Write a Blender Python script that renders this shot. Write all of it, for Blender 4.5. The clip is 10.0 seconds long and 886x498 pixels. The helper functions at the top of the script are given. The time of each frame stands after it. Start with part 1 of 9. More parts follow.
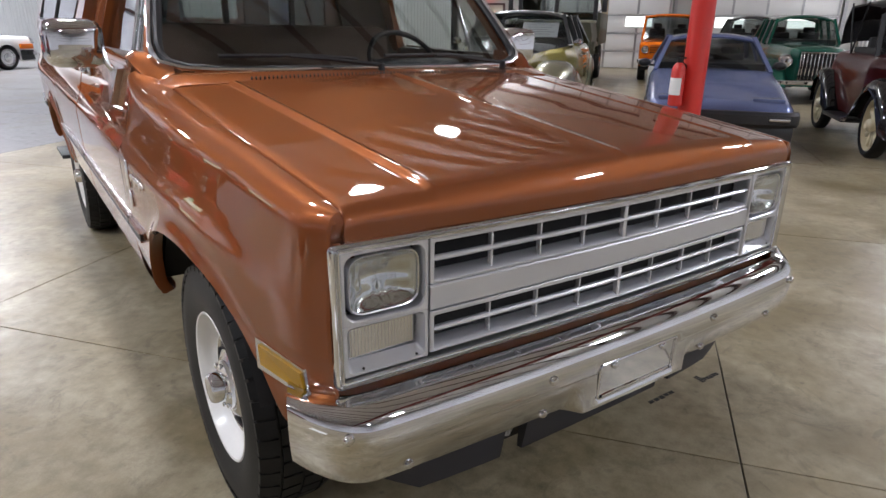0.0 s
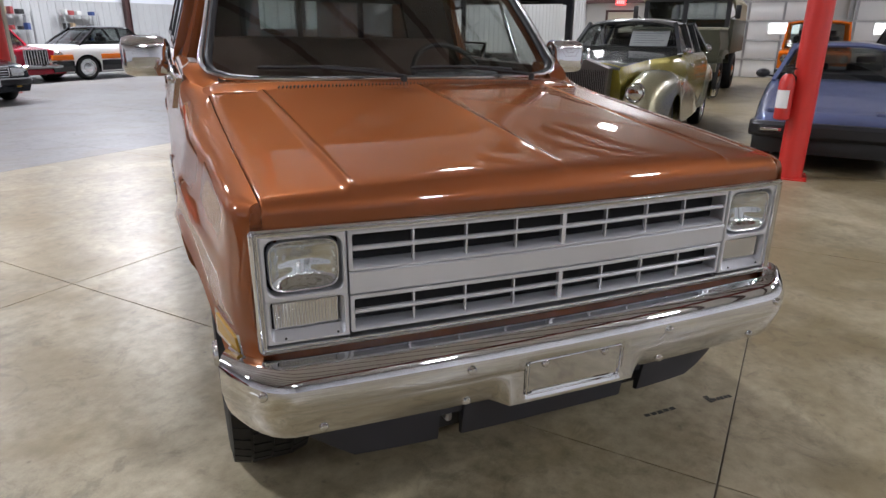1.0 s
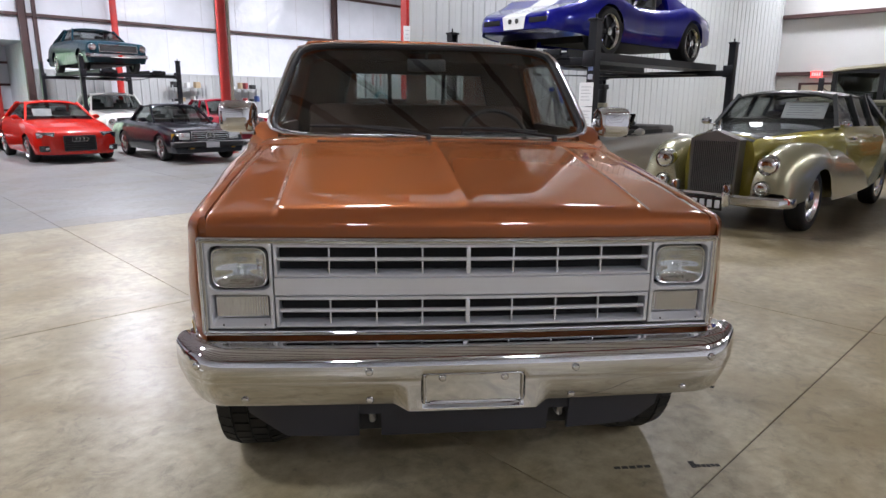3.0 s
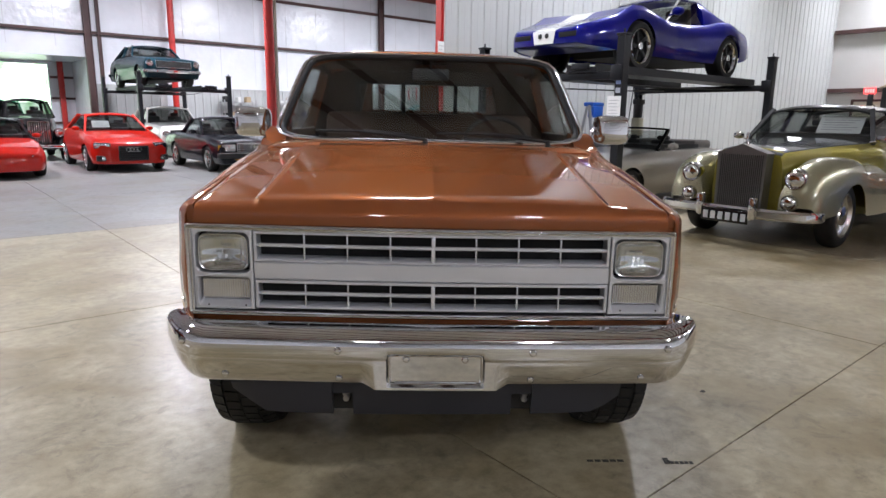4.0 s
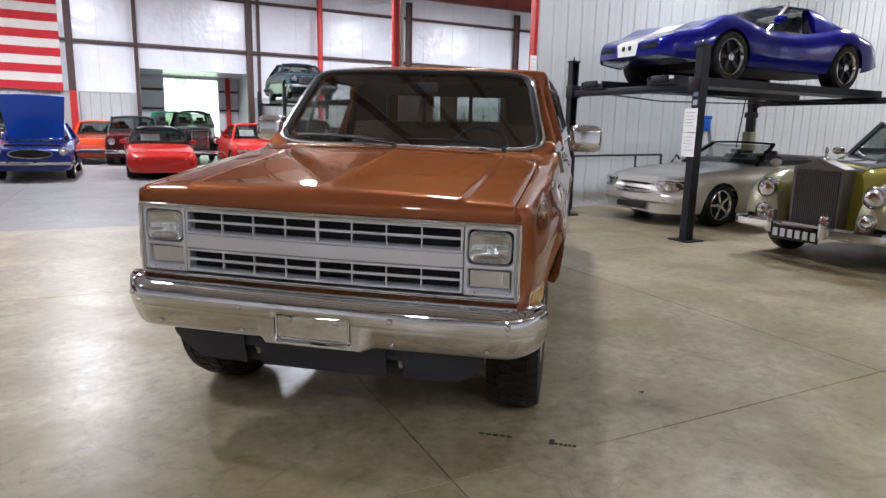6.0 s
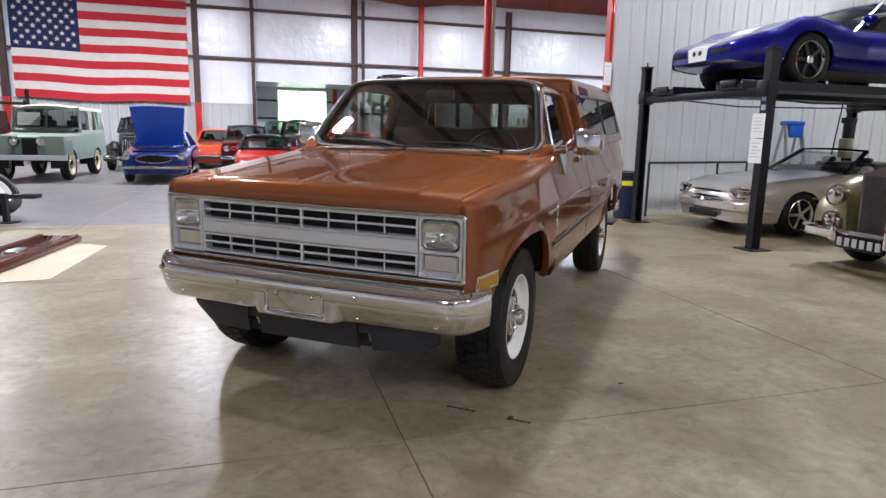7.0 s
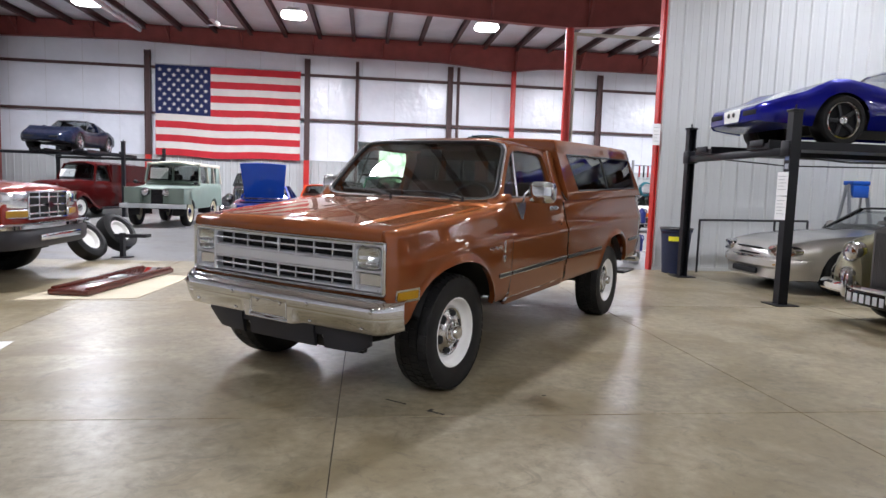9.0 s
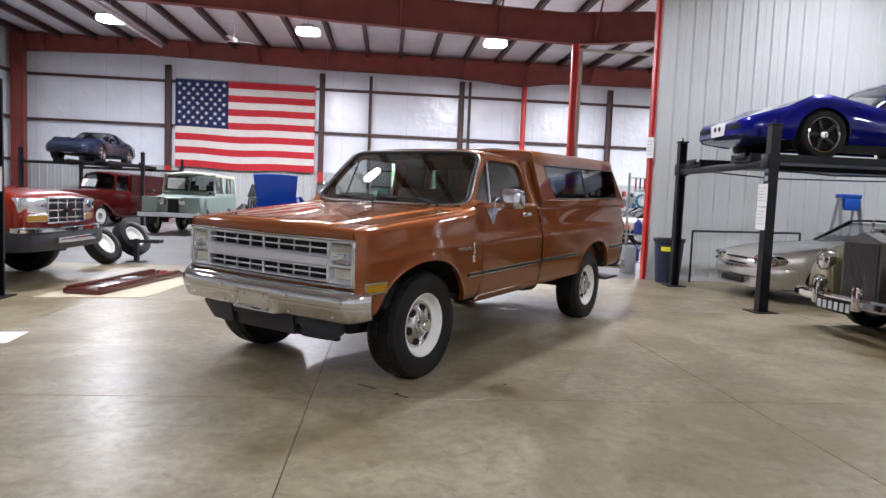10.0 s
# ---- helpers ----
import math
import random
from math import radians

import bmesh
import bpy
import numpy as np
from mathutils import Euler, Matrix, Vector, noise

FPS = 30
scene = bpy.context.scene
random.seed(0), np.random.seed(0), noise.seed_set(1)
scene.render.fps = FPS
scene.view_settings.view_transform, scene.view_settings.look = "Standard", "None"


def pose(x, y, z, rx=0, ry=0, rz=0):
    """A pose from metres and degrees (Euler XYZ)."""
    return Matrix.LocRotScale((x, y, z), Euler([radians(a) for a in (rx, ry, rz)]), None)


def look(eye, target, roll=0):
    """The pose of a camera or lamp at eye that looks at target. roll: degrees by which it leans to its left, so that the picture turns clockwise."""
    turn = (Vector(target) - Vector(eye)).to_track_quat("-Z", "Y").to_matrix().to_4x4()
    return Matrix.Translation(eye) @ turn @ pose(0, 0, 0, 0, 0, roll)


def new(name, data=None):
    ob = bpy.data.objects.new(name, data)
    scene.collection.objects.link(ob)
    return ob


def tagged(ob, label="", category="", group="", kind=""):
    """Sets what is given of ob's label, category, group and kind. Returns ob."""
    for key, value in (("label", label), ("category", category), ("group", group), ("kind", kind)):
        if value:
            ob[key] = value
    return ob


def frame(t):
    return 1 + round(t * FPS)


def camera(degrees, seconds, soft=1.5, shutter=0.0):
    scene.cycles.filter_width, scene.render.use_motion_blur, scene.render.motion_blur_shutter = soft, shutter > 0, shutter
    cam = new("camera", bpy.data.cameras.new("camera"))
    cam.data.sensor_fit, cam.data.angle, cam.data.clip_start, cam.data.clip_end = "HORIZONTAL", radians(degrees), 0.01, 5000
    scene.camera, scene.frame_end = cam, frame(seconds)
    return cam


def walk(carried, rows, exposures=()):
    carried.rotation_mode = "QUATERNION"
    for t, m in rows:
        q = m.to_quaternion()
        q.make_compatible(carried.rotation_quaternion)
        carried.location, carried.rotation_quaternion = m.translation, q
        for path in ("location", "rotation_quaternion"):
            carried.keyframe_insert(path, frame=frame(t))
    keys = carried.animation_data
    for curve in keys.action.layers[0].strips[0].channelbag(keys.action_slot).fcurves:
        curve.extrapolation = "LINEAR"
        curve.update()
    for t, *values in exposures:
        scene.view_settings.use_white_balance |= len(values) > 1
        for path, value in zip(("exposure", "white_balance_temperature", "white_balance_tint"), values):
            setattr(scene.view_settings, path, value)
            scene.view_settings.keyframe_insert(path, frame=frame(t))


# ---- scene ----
cam = camera(70.0, 10.0)
PATH = [
    (0, (-2.083, 0.483, 1.455), (-0.28, 1.026, 0.782), 0.7),
    (0.5, (-2.082, 0.227, 1.467), (-0.349, 0.965, 0.796), 0.6),
    (1, (-2.047, -0.032, 1.49), (-0.392, 0.878, 0.832), 0.4),
    (1.5, (-1.961, -0.27, 1.496), (-0.385, 0.802, 0.889), 0.4),
    (2, (-1.918, -0.489, 1.494), (-0.43, 0.734, 0.955), 0.4),
    (2.5, (-1.883, -0.71, 1.487), (-0.47, 0.616, 0.993), 0.5),
    (3, (-1.834, -0.86, 1.462), (-0.475, 0.535, 1.006), 0.5),
    (4.5, (-1.649, -1.339, 1.404), (-0.445, 0.208, 1.009), 1.0),
    (5, (-1.494, -1.559, 1.404), (-0.359, 0.043, 1.02), 1.1),
    (6.5, (-0.874, -2.325, 1.391), (-0.149, -0.499, 1.017), 1.3),
    (7, (-0.632, -2.617, 1.385), (-0.06, -0.735, 1.026), 1.2),
    (7.5, (-0.418, -2.904, 1.396), (0.041, -0.984, 1.079), 1.4),
    (8, (-0.19, -3.138, 1.39), (0.188, -1.194, 1.111), 1.5),
    (8.5, (0.011, -3.371, 1.362), (0.302, -1.406, 1.125), 1.7),
    (9, (0.15, -3.641, 1.352), (0.391, -1.664, 1.163), 1.9),
    (9.5, (0.28, -3.876, 1.331), (0.486, -1.893, 1.169), 2.0),
    (10, (0.445, -4.085, 1.304), (0.63, -2.099, 1.155), 2.3),
]
walk(cam, [(t, look(eye, target, roll)) for t, eye, target, roll in PATH])

# ---- world and light ----
world = bpy.data.worlds.new("sky")
scene.world = world
world.use_nodes = True
_wn = world.node_tree
_bg = _wn.nodes["Background"]
_sky = _wn.nodes.new("ShaderNodeTexSky")
_sky.sky_type, _sky.sun_disc = "NISHITA", False
_sky.sun_elevation, _sky.sun_rotation = radians(52), radians(150)
_wn.links.new(_sky.outputs[0], _bg.inputs[0])
_bg.inputs[1].default_value = 0.1

LAMP_ROWS = ((18.7, 980.0, -9.0, 6.57, 180), (5.0, 265.0, -10.0, 6.2, 132), (-8.7, 385.0, -10.0, 6.2, 180))  # y, watts, first x, spacing, beam
LAMP_COLOUR = (0.89, 0.91, 1.02)
scene.view_settings.exposure = 0.0

_sun = bpy.data.lights.new("sun", "SUN")
_sun.energy, _sun.angle, _sun.color = 3.0, radians(0.5), (1, 0.96, 0.9)
new("sun", _sun).matrix_world = look((25, -40, 60), (0, 0, 0))

# ---- materials ----
def material(name, base, rough=0.5, metal=0.0, coat=0.0, spec=0.5, vary=0.12, scale=3.0, fine=60.0, bump=0.0, rough_vary=0.08, tint=None, coat_rough=0.03, bump_size=0.004):
    """A surface with two scales of variation in colour and roughness, and fine relief."""
    m = bpy.data.materials.new(name)
    m.use_nodes = True
    t = m.node_tree
    p = t.nodes["Principled BSDF"]
    co = t.nodes.new("ShaderNodeTexCoord")
    big = t.nodes.new("ShaderNodeTexNoise")
    big.inputs["Scale"].default_value, big.inputs["Detail"].default_value = scale, 4
    small = t.nodes.new("ShaderNodeTexNoise")
    small.inputs["Scale"].default_value, small.inputs["Detail"].default_value = fine, 3
    for n in (big, small):
        t.links.new(co.outputs["Object"], n.inputs["Vector"])
    both = t.nodes.new("ShaderNodeMath")
    both.operation = "MULTIPLY_ADD"
    both.inputs[1].default_value = 0.35
    t.links.new(small.outputs[0], both.inputs[0])
    t.links.new(big.outputs[0], both.inputs[2])
    ramp = t.nodes.new("ShaderNodeMapRange")
    ramp.inputs["From Min"].default_value, ramp.inputs["From Max"].default_value = 0.4, 0.95
    t.links.new(both.outputs[0], ramp.inputs["Value"])
    mix = t.nodes.new("ShaderNodeMix")
    mix.data_type = "RGBA"
    lo = tuple(max(0.0, c * (1 - vary)) for c in base)
    hi = tint if tint else tuple(min(1.0, c * (1 + vary)) for c in base)
    mix.inputs["A"].default_value, mix.inputs["B"].default_value = (*lo, 1), (*hi, 1)
    t.links.new(ramp.outputs[0], mix.inputs["Factor"])
    t.links.new(mix.outputs["Result"], p.inputs["Base Color"])
    rr = t.nodes.new("ShaderNodeMapRange")
    rr.inputs["To Min"].default_value, rr.inputs["To Max"].default_value = max(0.0, rough - rough_vary * rough), rough + rough_vary * rough
    t.links.new(small.outputs[0], rr.inputs["Value"])
    t.links.new(rr.outputs[0], p.inputs["Roughness"])
    p.inputs["Metallic"].default_value = metal
    p.inputs["Coat Weight"].default_value, p.inputs["Coat Roughness"].default_value = coat, coat_rough
    p.inputs["Specular IOR Level"].default_value = spec
    if bump:
        b = t.nodes.new("ShaderNodeBump")
        b.inputs["Strength"].default_value, b.inputs["Distance"].default_value = bump, bump_size
        t.links.new(small.outputs[0], b.inputs["Height"])
        t.links.new(b.outputs[0], p.inputs["Normal"])
    return m


def glass(name, tint):
    """A thin sheet: tinted see-through, with a reflection that grows towards grazing sight."""
    m = bpy.data.materials.new(name)
    m.use_nodes = True
    t = m.node_tree
    t.nodes.remove(t.nodes["Principled BSDF"])
    out = t.nodes["Material Output"]
    clear, gl, lw, mix, pw, ad = (t.nodes.new(k) for k in ("ShaderNodeBsdfTransparent", "ShaderNodeBsdfGlossy", "ShaderNodeLayerWeight", "ShaderNodeMixShader", "ShaderNodeMath", "ShaderNodeMath"))
    clear.inputs[0].default_value = (*tint, 1)
    gl.inputs["Roughness"].default_value = 0.012
    lw.inputs[0].default_value = 0.5
    pw.operation, ad.operation = "POWER", "MULTIPLY_ADD"
    pw.inputs[1].default_value = 4.0
    ad.inputs[1].default_value, ad.inputs[2].default_value = 0.93, 0.034
    t.links.new(lw.outputs["Facing"], pw.inputs[0])
    t.links.new(pw.outputs[0], ad.inputs[0])
    t.links.new(ad.outputs[0], mix.inputs[0])
    t.links.new(clear.outputs[0], mix.inputs[1])
    t.links.new(gl.outputs[0], mix.inputs[2])
    t.links.new(mix.outputs[0], out.inputs[0])
    return m


def glow(name, colour, strength):
    m = bpy.data.materials.new(name)
    m.use_nodes = True
    p = m.node_tree.nodes["Principled BSDF"]
    p.inputs["Base Color"].default_value = (*colour, 1)
    p.inputs["Emission Color"].default_value, p.inputs["Emission Strength"].default_value = (*colour, 1), strength
    return m


def car_paint(name, colour, metal=0.0, rough=0.28, coat=1.0):
    return material(name, colour, rough, metal, coat, 0.04, vary=0.05, scale=1.5, fine=900.0, rough_vary=0.15)


BROWN = car_paint("brown_metallic_paint", (0.220, 0.066, 0.022), 0.60, 0.47, 1.0)
BROWN.node_tree.nodes["Principled BSDF"].inputs["Coat Roughness"].default_value = 0.02
BROWN.node_tree.nodes["Principled BSDF"].inputs["Coat IOR"].default_value = 1.5
BROWN.node_tree.nodes["Principled BSDF"].inputs["Specular Tint"].default_value = (0.72, 0.52, 0.37, 1)
CHROME = material("chrome", (0.66, 0.665, 0.68), 0.03, 1.0, vary=0.04, fine=200)
BRIGHT = material("bright_trim", (0.70, 0.70, 0.71), 0.2, 1.0, vary=0.06, fine=300)
SILVER = material("silver_plastic", (0.60, 0.607, 0.64), 0.30, 0.62, vary=0.05, fine=500, bump=0.03)
BLACK = material("black_plastic", (0.012, 0.012, 0.014), 0.45, vary=0.2, fine=300)
DAM = material("grey_black_plastic", (0.014, 0.0145, 0.02), 0.5, vary=0.2, fine=200, bump=0.05)
# Near-black fill for openings: their shade is put into the colour.
VOID = material("recess_shade", (0.006, 0.006, 0.007), 0.9, vary=0.2)
RUBBER = material("tyre_rubber", (0.006, 0.006, 0.0065), 0.55, spec=0.28, vary=0.25, scale=8, fine=150, bump=0.1, tint=(0.013, 0.0128, 0.0125))
WHITE_STEEL = material("white_wheel_paint", (0.72, 0.71, 0.68), 0.35, coat=0.3, vary=0.05, scale=10)
STEEL = material("cast_steel", (0.45, 0.45, 0.46), 0.3, 0.9, vary=0.12, scale=20, fine=200)
UNDER = material("underbody", (0.011, 0.0105, 0.010), 0.75, vary=0.3, fine=80)
VINYL = material("brown_vinyl", (0.036, 0.018, 0.011), 0.5, vary=0.15, fine=250, bump=0.1)
CLOTH = material("brown_seat_cloth", (0.055, 0.031, 0.020), 0.85, vary=0.2, fine=400, bump=0.2)
AMBER = material("amber_lens", (0.36, 0.19, 0.006), 0.35, coat=0.5, spec=0.2, vary=0.1, fine=200)
LENS = material("clear_lens", (0.66, 0.67, 0.67), 0.06, 1.0, coat=1.0, vary=0.2, scale=25, fine=26, bump=0.8)
LENS_RIBBED = material("ribbed_lens", (0.60, 0.60, 0.60), 0.12, 0.9, coat=1.0, vary=0.05, scale=20, fine=150)
GRILLE = material("silver_grille_paint", (0.70, 0.705, 0.74), 0.26, 0.6, vary=0.05, fine=300)
GLASS = glass("window_glass", (0.86, 0.88, 0.87))
GLASS_DARK = glass("tinted_glass", (0.42, 0.43, 0.43))
DARKTRIM = material("dark_interior", (0.025, 0.024, 0.024), 0.7, vary=0.2, fine=120)
WHITE_PLASTIC = material("white_paper", (0.78, 0.78, 0.77), 0.6, vary=0.04)
RED_LENS = material("red_lens", (0.5, 0.02, 0.015), 0.2, coat=1.0)
REFLECTOR = material("aluminised_reflector", (0.70, 0.70, 0.70), 0.09, 1.0, vary=0.03, scale=40, fine=20)
HEAD_GLASS = glass("headlight_glass", (0.9, 0.92, 0.92))

# ---- mesh tools ----
def interp(table, v):
    """Piecewise linear value of a table of (key, value)."""
    if v <= table[0][0]:
        return table[0][1]
    for (a, p), (b, q) in zip(table, table[1:]):
        if v <= b:
            return p + (q - p) * (v - a) / (b - a)
    return table[-1][1]


def smooth_interp(table, v):
    """The same, rounded at the keys."""
    h = 0.04
    return (interp(table, v - h) + 2 * interp(table, v) + interp(table, v + h)) / 4


def steps(a, b, n):
    return [a + (b - a) * i / n for i in range(n + 1)]


def finish(name, bm, mat, smooth=35.0):
    me = bpy.data.meshes.new(name)
    bmesh.ops.recalc_face_normals(bm, faces=bm.faces[:])
    bm.to_mesh(me)
    bm.free()
    for m in mat if isinstance(mat, (list, tuple)) else [mat]:
        me.materials.append(m)
    if smooth:
        me.shade_smooth()
        me.set_sharp_from_angle(angle=radians(smooth))
    return me


def part(name, bm, mat, parent=None, label="", smooth=35.0):
    """Links a bmesh as one mesh object under a thing or a part."""
    ob = new(name, finish(name, bm, mat, smooth))
    if parent:
        ob.parent = parent
    return tagged(ob, label)


def setting(name, bm, mat, label, category, smooth=0.0):
    return tagged(part(name, bm, mat, None, "", smooth), label, category, kind="structure")


def thing(name, m, label, category, group="", kind=""):
    ob = new(name)
    ob.empty_display_size = 0.2
    ob.matrix_world = m
    return tagged(ob, label, category, group, kind)


def box(bm, x0, x1, y0, y1, z0, z1, bev=0.0, m=None):
    """A box between those bounds, with rounded edges if bev."""
    t = bmesh.new()
    bmesh.ops.create_cube(t, size=1)
    for v in t.verts:
        v.co = ((x0 + x1) / 2 + v.co.x * (x1 - x0), (y0 + y1) / 2 + v.co.y * (y1 - y0), (z0 + z1) / 2 + v.co.z * (z1 - z0))
    if bev:
        bmesh.ops.bevel(t, geom=t.edges[:], offset=bev, segments=2, profile=0.5, affect="EDGES")
    if m is not None:
        t.transform(m)
    join(bm, t)
    return bm


def join(bm, other):
    """Adds the faces of another bmesh, and frees it."""
    seen = {v: bm.verts.new(v.co) for v in other.verts}
    for f in other.faces:
        bm.faces.new([seen[v] for v in f.verts])
    other.free()


def grid(bm, rows, close=False):
    """Quads over rows of points of equal length."""
    vs = [[bm.verts.new(p) for p in r] for r in rows]
    for a, b in zip(vs, vs[1:]):
        n = len(a)
        for i in range(n if close else n - 1):
            k = (i + 1) % n
            bm.faces.new((a[i], a[k], b[k], b[i]))
    return vs


def loft(bm, rings, caps=True):
    """A closed tube through rings of points."""
    vs = grid(bm, rings, True)
    if caps:
        bm.faces.new(vs[0][::-1])
        bm.faces.new(vs[-1])
    return vs


def lathe(bm, profile, centre, axis="x", n=40, closed=False):
    """Turns (radius, along) round an axis through centre."""
    rows = []
    for r, a in profile:
        row = []
        for i in range(n):
            c, s = r * math.cos(2 * math.pi * i / n), r * math.sin(2 * math.pi * i / n)
            v = {"x": (a, c, s), "y": (c, a, s), "z": (c, s, a)}[axis]
            row.append((centre[0] + v[0], centre[1] + v[1], centre[2] + v[2]))
        rows.append(row)
    vs = grid(bm, rows, True)
    if not closed:
        for end in (vs[0], vs[-1]):
            bm.faces.new(end)
    else:
        n = len(vs[0])
        for i in range(n):
            bm.faces.new((vs[-1][i], vs[-1][(i + 1) % n], vs[0][(i + 1) % n], vs[0][i]))


def tube(bm, path, r, n=10, closed=False):
    """A round bar along a path."""
    pts = [Vector(p) for p in path]
    rings = []
    for i, p in enumerate(pts):
        a = pts[i - 1] if (i or closed) else p
        b = pts[(i + 1) % len(pts)] if (i < len(pts) - 1 or closed) else p
        d = (b - a).normalized()
        u = d.cross(Vector((0, 0, 1)) if abs(d.z) < 0.9 else Vector((1, 0, 0))).normalized()
        w = d.cross(u)
        rr = r[i] if isinstance(r, (list, tuple)) else r
        rings.append([p + rr * (u * math.cos(2 * math.pi * k / n) + w * math.sin(2 * math.pi * k / n)) for k in range(n)])
    if closed:
        rings.append(rings[0])
        grid(bm, rings, True)
        bmesh.ops.remove_doubles(bm, verts=bm.verts[:], dist=1e-6)
    else:
        loft(bm, rings)


def beam(bm, a, b, w, d, up=(0, 0, 1)):
    """A square bar from a to b, w wide and d deep."""
    a, b = Vector(a), Vector(b)
    z = (b - a).normalized()
    x = z.cross(Vector(up))
    x = x.normalized() if x.length > 1e-4 else Vector((1, 0, 0))
    y = z.cross(x)
    loft(bm, [[p + x * sx * w / 2 + y * sy * d / 2 for sx, sy in ((-1, -1), (1, -1), (1, 1), (-1, 1))] for p in (a, b)])


def thicken(bm, t):
    """Gives an open sheet a thickness."""
    bmesh.ops.recalc_face_normals(bm, faces=bm.faces[:])
    bmesh.ops.solidify(bm, geom=bm.faces[:], thickness=t)


def ibeam(bm, a, b, depth, flange, up=(0, 0, 1), web=0.012):
    """A rolled I-section from a to b."""
    a, b = Vector(a), Vector(b)
    z = (b - a).normalized()
    u = Vector(up)
    u = (u - z * u.dot(z)).normalized()
    x = z.cross(u)
    f, h, w = flange / 2, depth / 2, web / 2
    g = h - web * 1.3
    out = [(-f, -h), (f, -h), (f, -g), (w, -g), (w, g), (f, g), (f, h), (-f, h), (-f, g), (-w, g), (-w, -g), (-f, -g)]
    loft(bm, [[p + x * i + u * j for i, j in out] for p in (a, b)])

# ---- the hall ----
def concrete(name, base, tint, rough, scale, coat):
    m = bpy.data.materials.new(name)
    m.use_nodes = True
    t = m.node_tree
    p = t.nodes["Principled BSDF"]
    geo = t.nodes.new("ShaderNodeNewGeometry")
    noises = []
    for s, d in ((0.35 * scale, 5), (2.2 * scale, 6), (14 * scale, 4), (160, 2)):
        n = t.nodes.new("ShaderNodeTexNoise")
        n.inputs["Scale"].default_value, n.inputs["Detail"].default_value, n.inputs["Roughness"].default_value = s, d, 0.62
        t.links.new(geo.outputs["Position"], n.inputs["Vector"])
        noises.append(n)
    add = None
    for n, w in zip(noises, (1.0, 0.85, 0.72, 0.22)):
        k = t.nodes.new("ShaderNodeMath")
        k.operation = "MULTIPLY_ADD"
        k.inputs[1].default_value = w
        t.links.new(n.outputs[0], k.inputs[0])
        if add:
            t.links.new(add.outputs[0], k.inputs[2])
        else:
            k.inputs[2].default_value = 0.0
        add = k
    mr = t.nodes.new("ShaderNodeMapRange")
    mr.inputs["From Min"].default_value, mr.inputs["From Max"].default_value = 1.02, 1.72
    t.links.new(add.outputs[0], mr.inputs["Value"])
    mix = t.nodes.new("ShaderNodeMix")
    mix.data_type = "RGBA"
    mix.inputs["A"].default_value, mix.inputs["B"].default_value = (*base, 1), (*tint, 1)
    t.links.new(mr.outputs[0], mix.inputs["Factor"])
    # brownish stains
    st = t.nodes.new("ShaderNodeTexNoise")
    st.inputs["Scale"].default_value, st.inputs["Detail"].default_value, st.inputs["Distortion"].default_value = 1.1, 9, 0.9
    t.links.new(geo.outputs["Position"], st.inputs["Vector"])
    sm = t.nodes.new("ShaderNodeMapRange")
    sm.inputs["From Min"].default_value, sm.inputs["From Max"].default_value, sm.inputs["To Max"].default_value = 0.45, 0.61, 0.6
    t.links.new(st.outputs[0], sm.inputs["Value"])
    stain = t.nodes.new("ShaderNodeMix")
    stain.data_type = "RGBA"
    stain.inputs["B"].default_value = (base[0] * 1.3, base[1] * 1.2, base[2] * 0.95, 1)
    t.links.new(sm.outputs[0], stain.inputs["Factor"])
    t.links.new(mix.outputs["Result"], stain.inputs["A"])
    mix = stain
    # dark drips and scuffs
    spot = t.nodes.new("ShaderNodeTexVoronoi")
    spot.inputs["Scale"].default_value = 1.7
    t.links.new(geo.outputs["Position"], spot.inputs["Vector"])
    sr = t.nodes.new("ShaderNodeMapRange")
    sr.inputs["From Min"].default_value, sr.inputs["From Max"].default_value = 0.03, 0.06
    sr.inputs["To Min"].default_value = 0.75
    t.links.new(spot.outputs["Distance"], sr.inputs["Value"])
    # fine specks and worn streaks
    speck = t.nodes.new("ShaderNodeTexVoronoi")
    speck.inputs["Scale"].default_value = 6.5
    t.links.new(geo.outputs["Position"], speck.inputs["Vector"])
    kr = t.nodes.new("ShaderNodeMapRange")
    kr.inputs["From Min"].default_value, kr.inputs["From Max"].default_value, kr.inputs["To Min"].default_value = 0.03, 0.075, 0.68
    t.links.new(speck.outputs["Distance"], kr.inputs["Value"])
    wear = t.nodes.new("ShaderNodeTexNoise")
    wear.inputs["Scale"].default_value, wear.inputs["Detail"].default_value, wear.inputs["Roughness"].default_value, wear.inputs["Distortion"].default_value = 4.5, 9, 0.72, 1.6
    t.links.new(geo.outputs["Position"], wear.inputs["Vector"])
    wr = t.nodes.new("ShaderNodeMapRange")
    wr.inputs["From Min"].default_value, wr.inputs["From Max"].default_value, wr.inputs["To Min"].default_value, wr.inputs["To Max"].default_value = 0.53, 0.62, 1.0, 0.77
    t.links.new(wear.outputs[0], wr.inputs["Value"])
    for src in (kr, wr):
        both = t.nodes.new("ShaderNodeMath")
        both.operation = "MULTIPLY"
        t.links.new(sr.outputs[0], both.inputs[0])
        t.links.new(src.outputs[0], both.inputs[1])
        sr = both
    mul = t.nodes.new("ShaderNodeMix")
    mul.data_type, mul.blend_type = "RGBA", "MULTIPLY"
    mul.inputs["Factor"].default_value = 1.0
    t.links.new(mix.outputs["Result"], mul.inputs["A"])
    t.links.new(sr.outputs[0], mul.inputs["B"])
    t.links.new(mul.outputs["Result"], p.inputs["Base Color"])
    rr = t.nodes.new("ShaderNodeMapRange")
    rr.inputs["To Min"].default_value, rr.inputs["To Max"].default_value = rough * 0.8, rough * 1.25
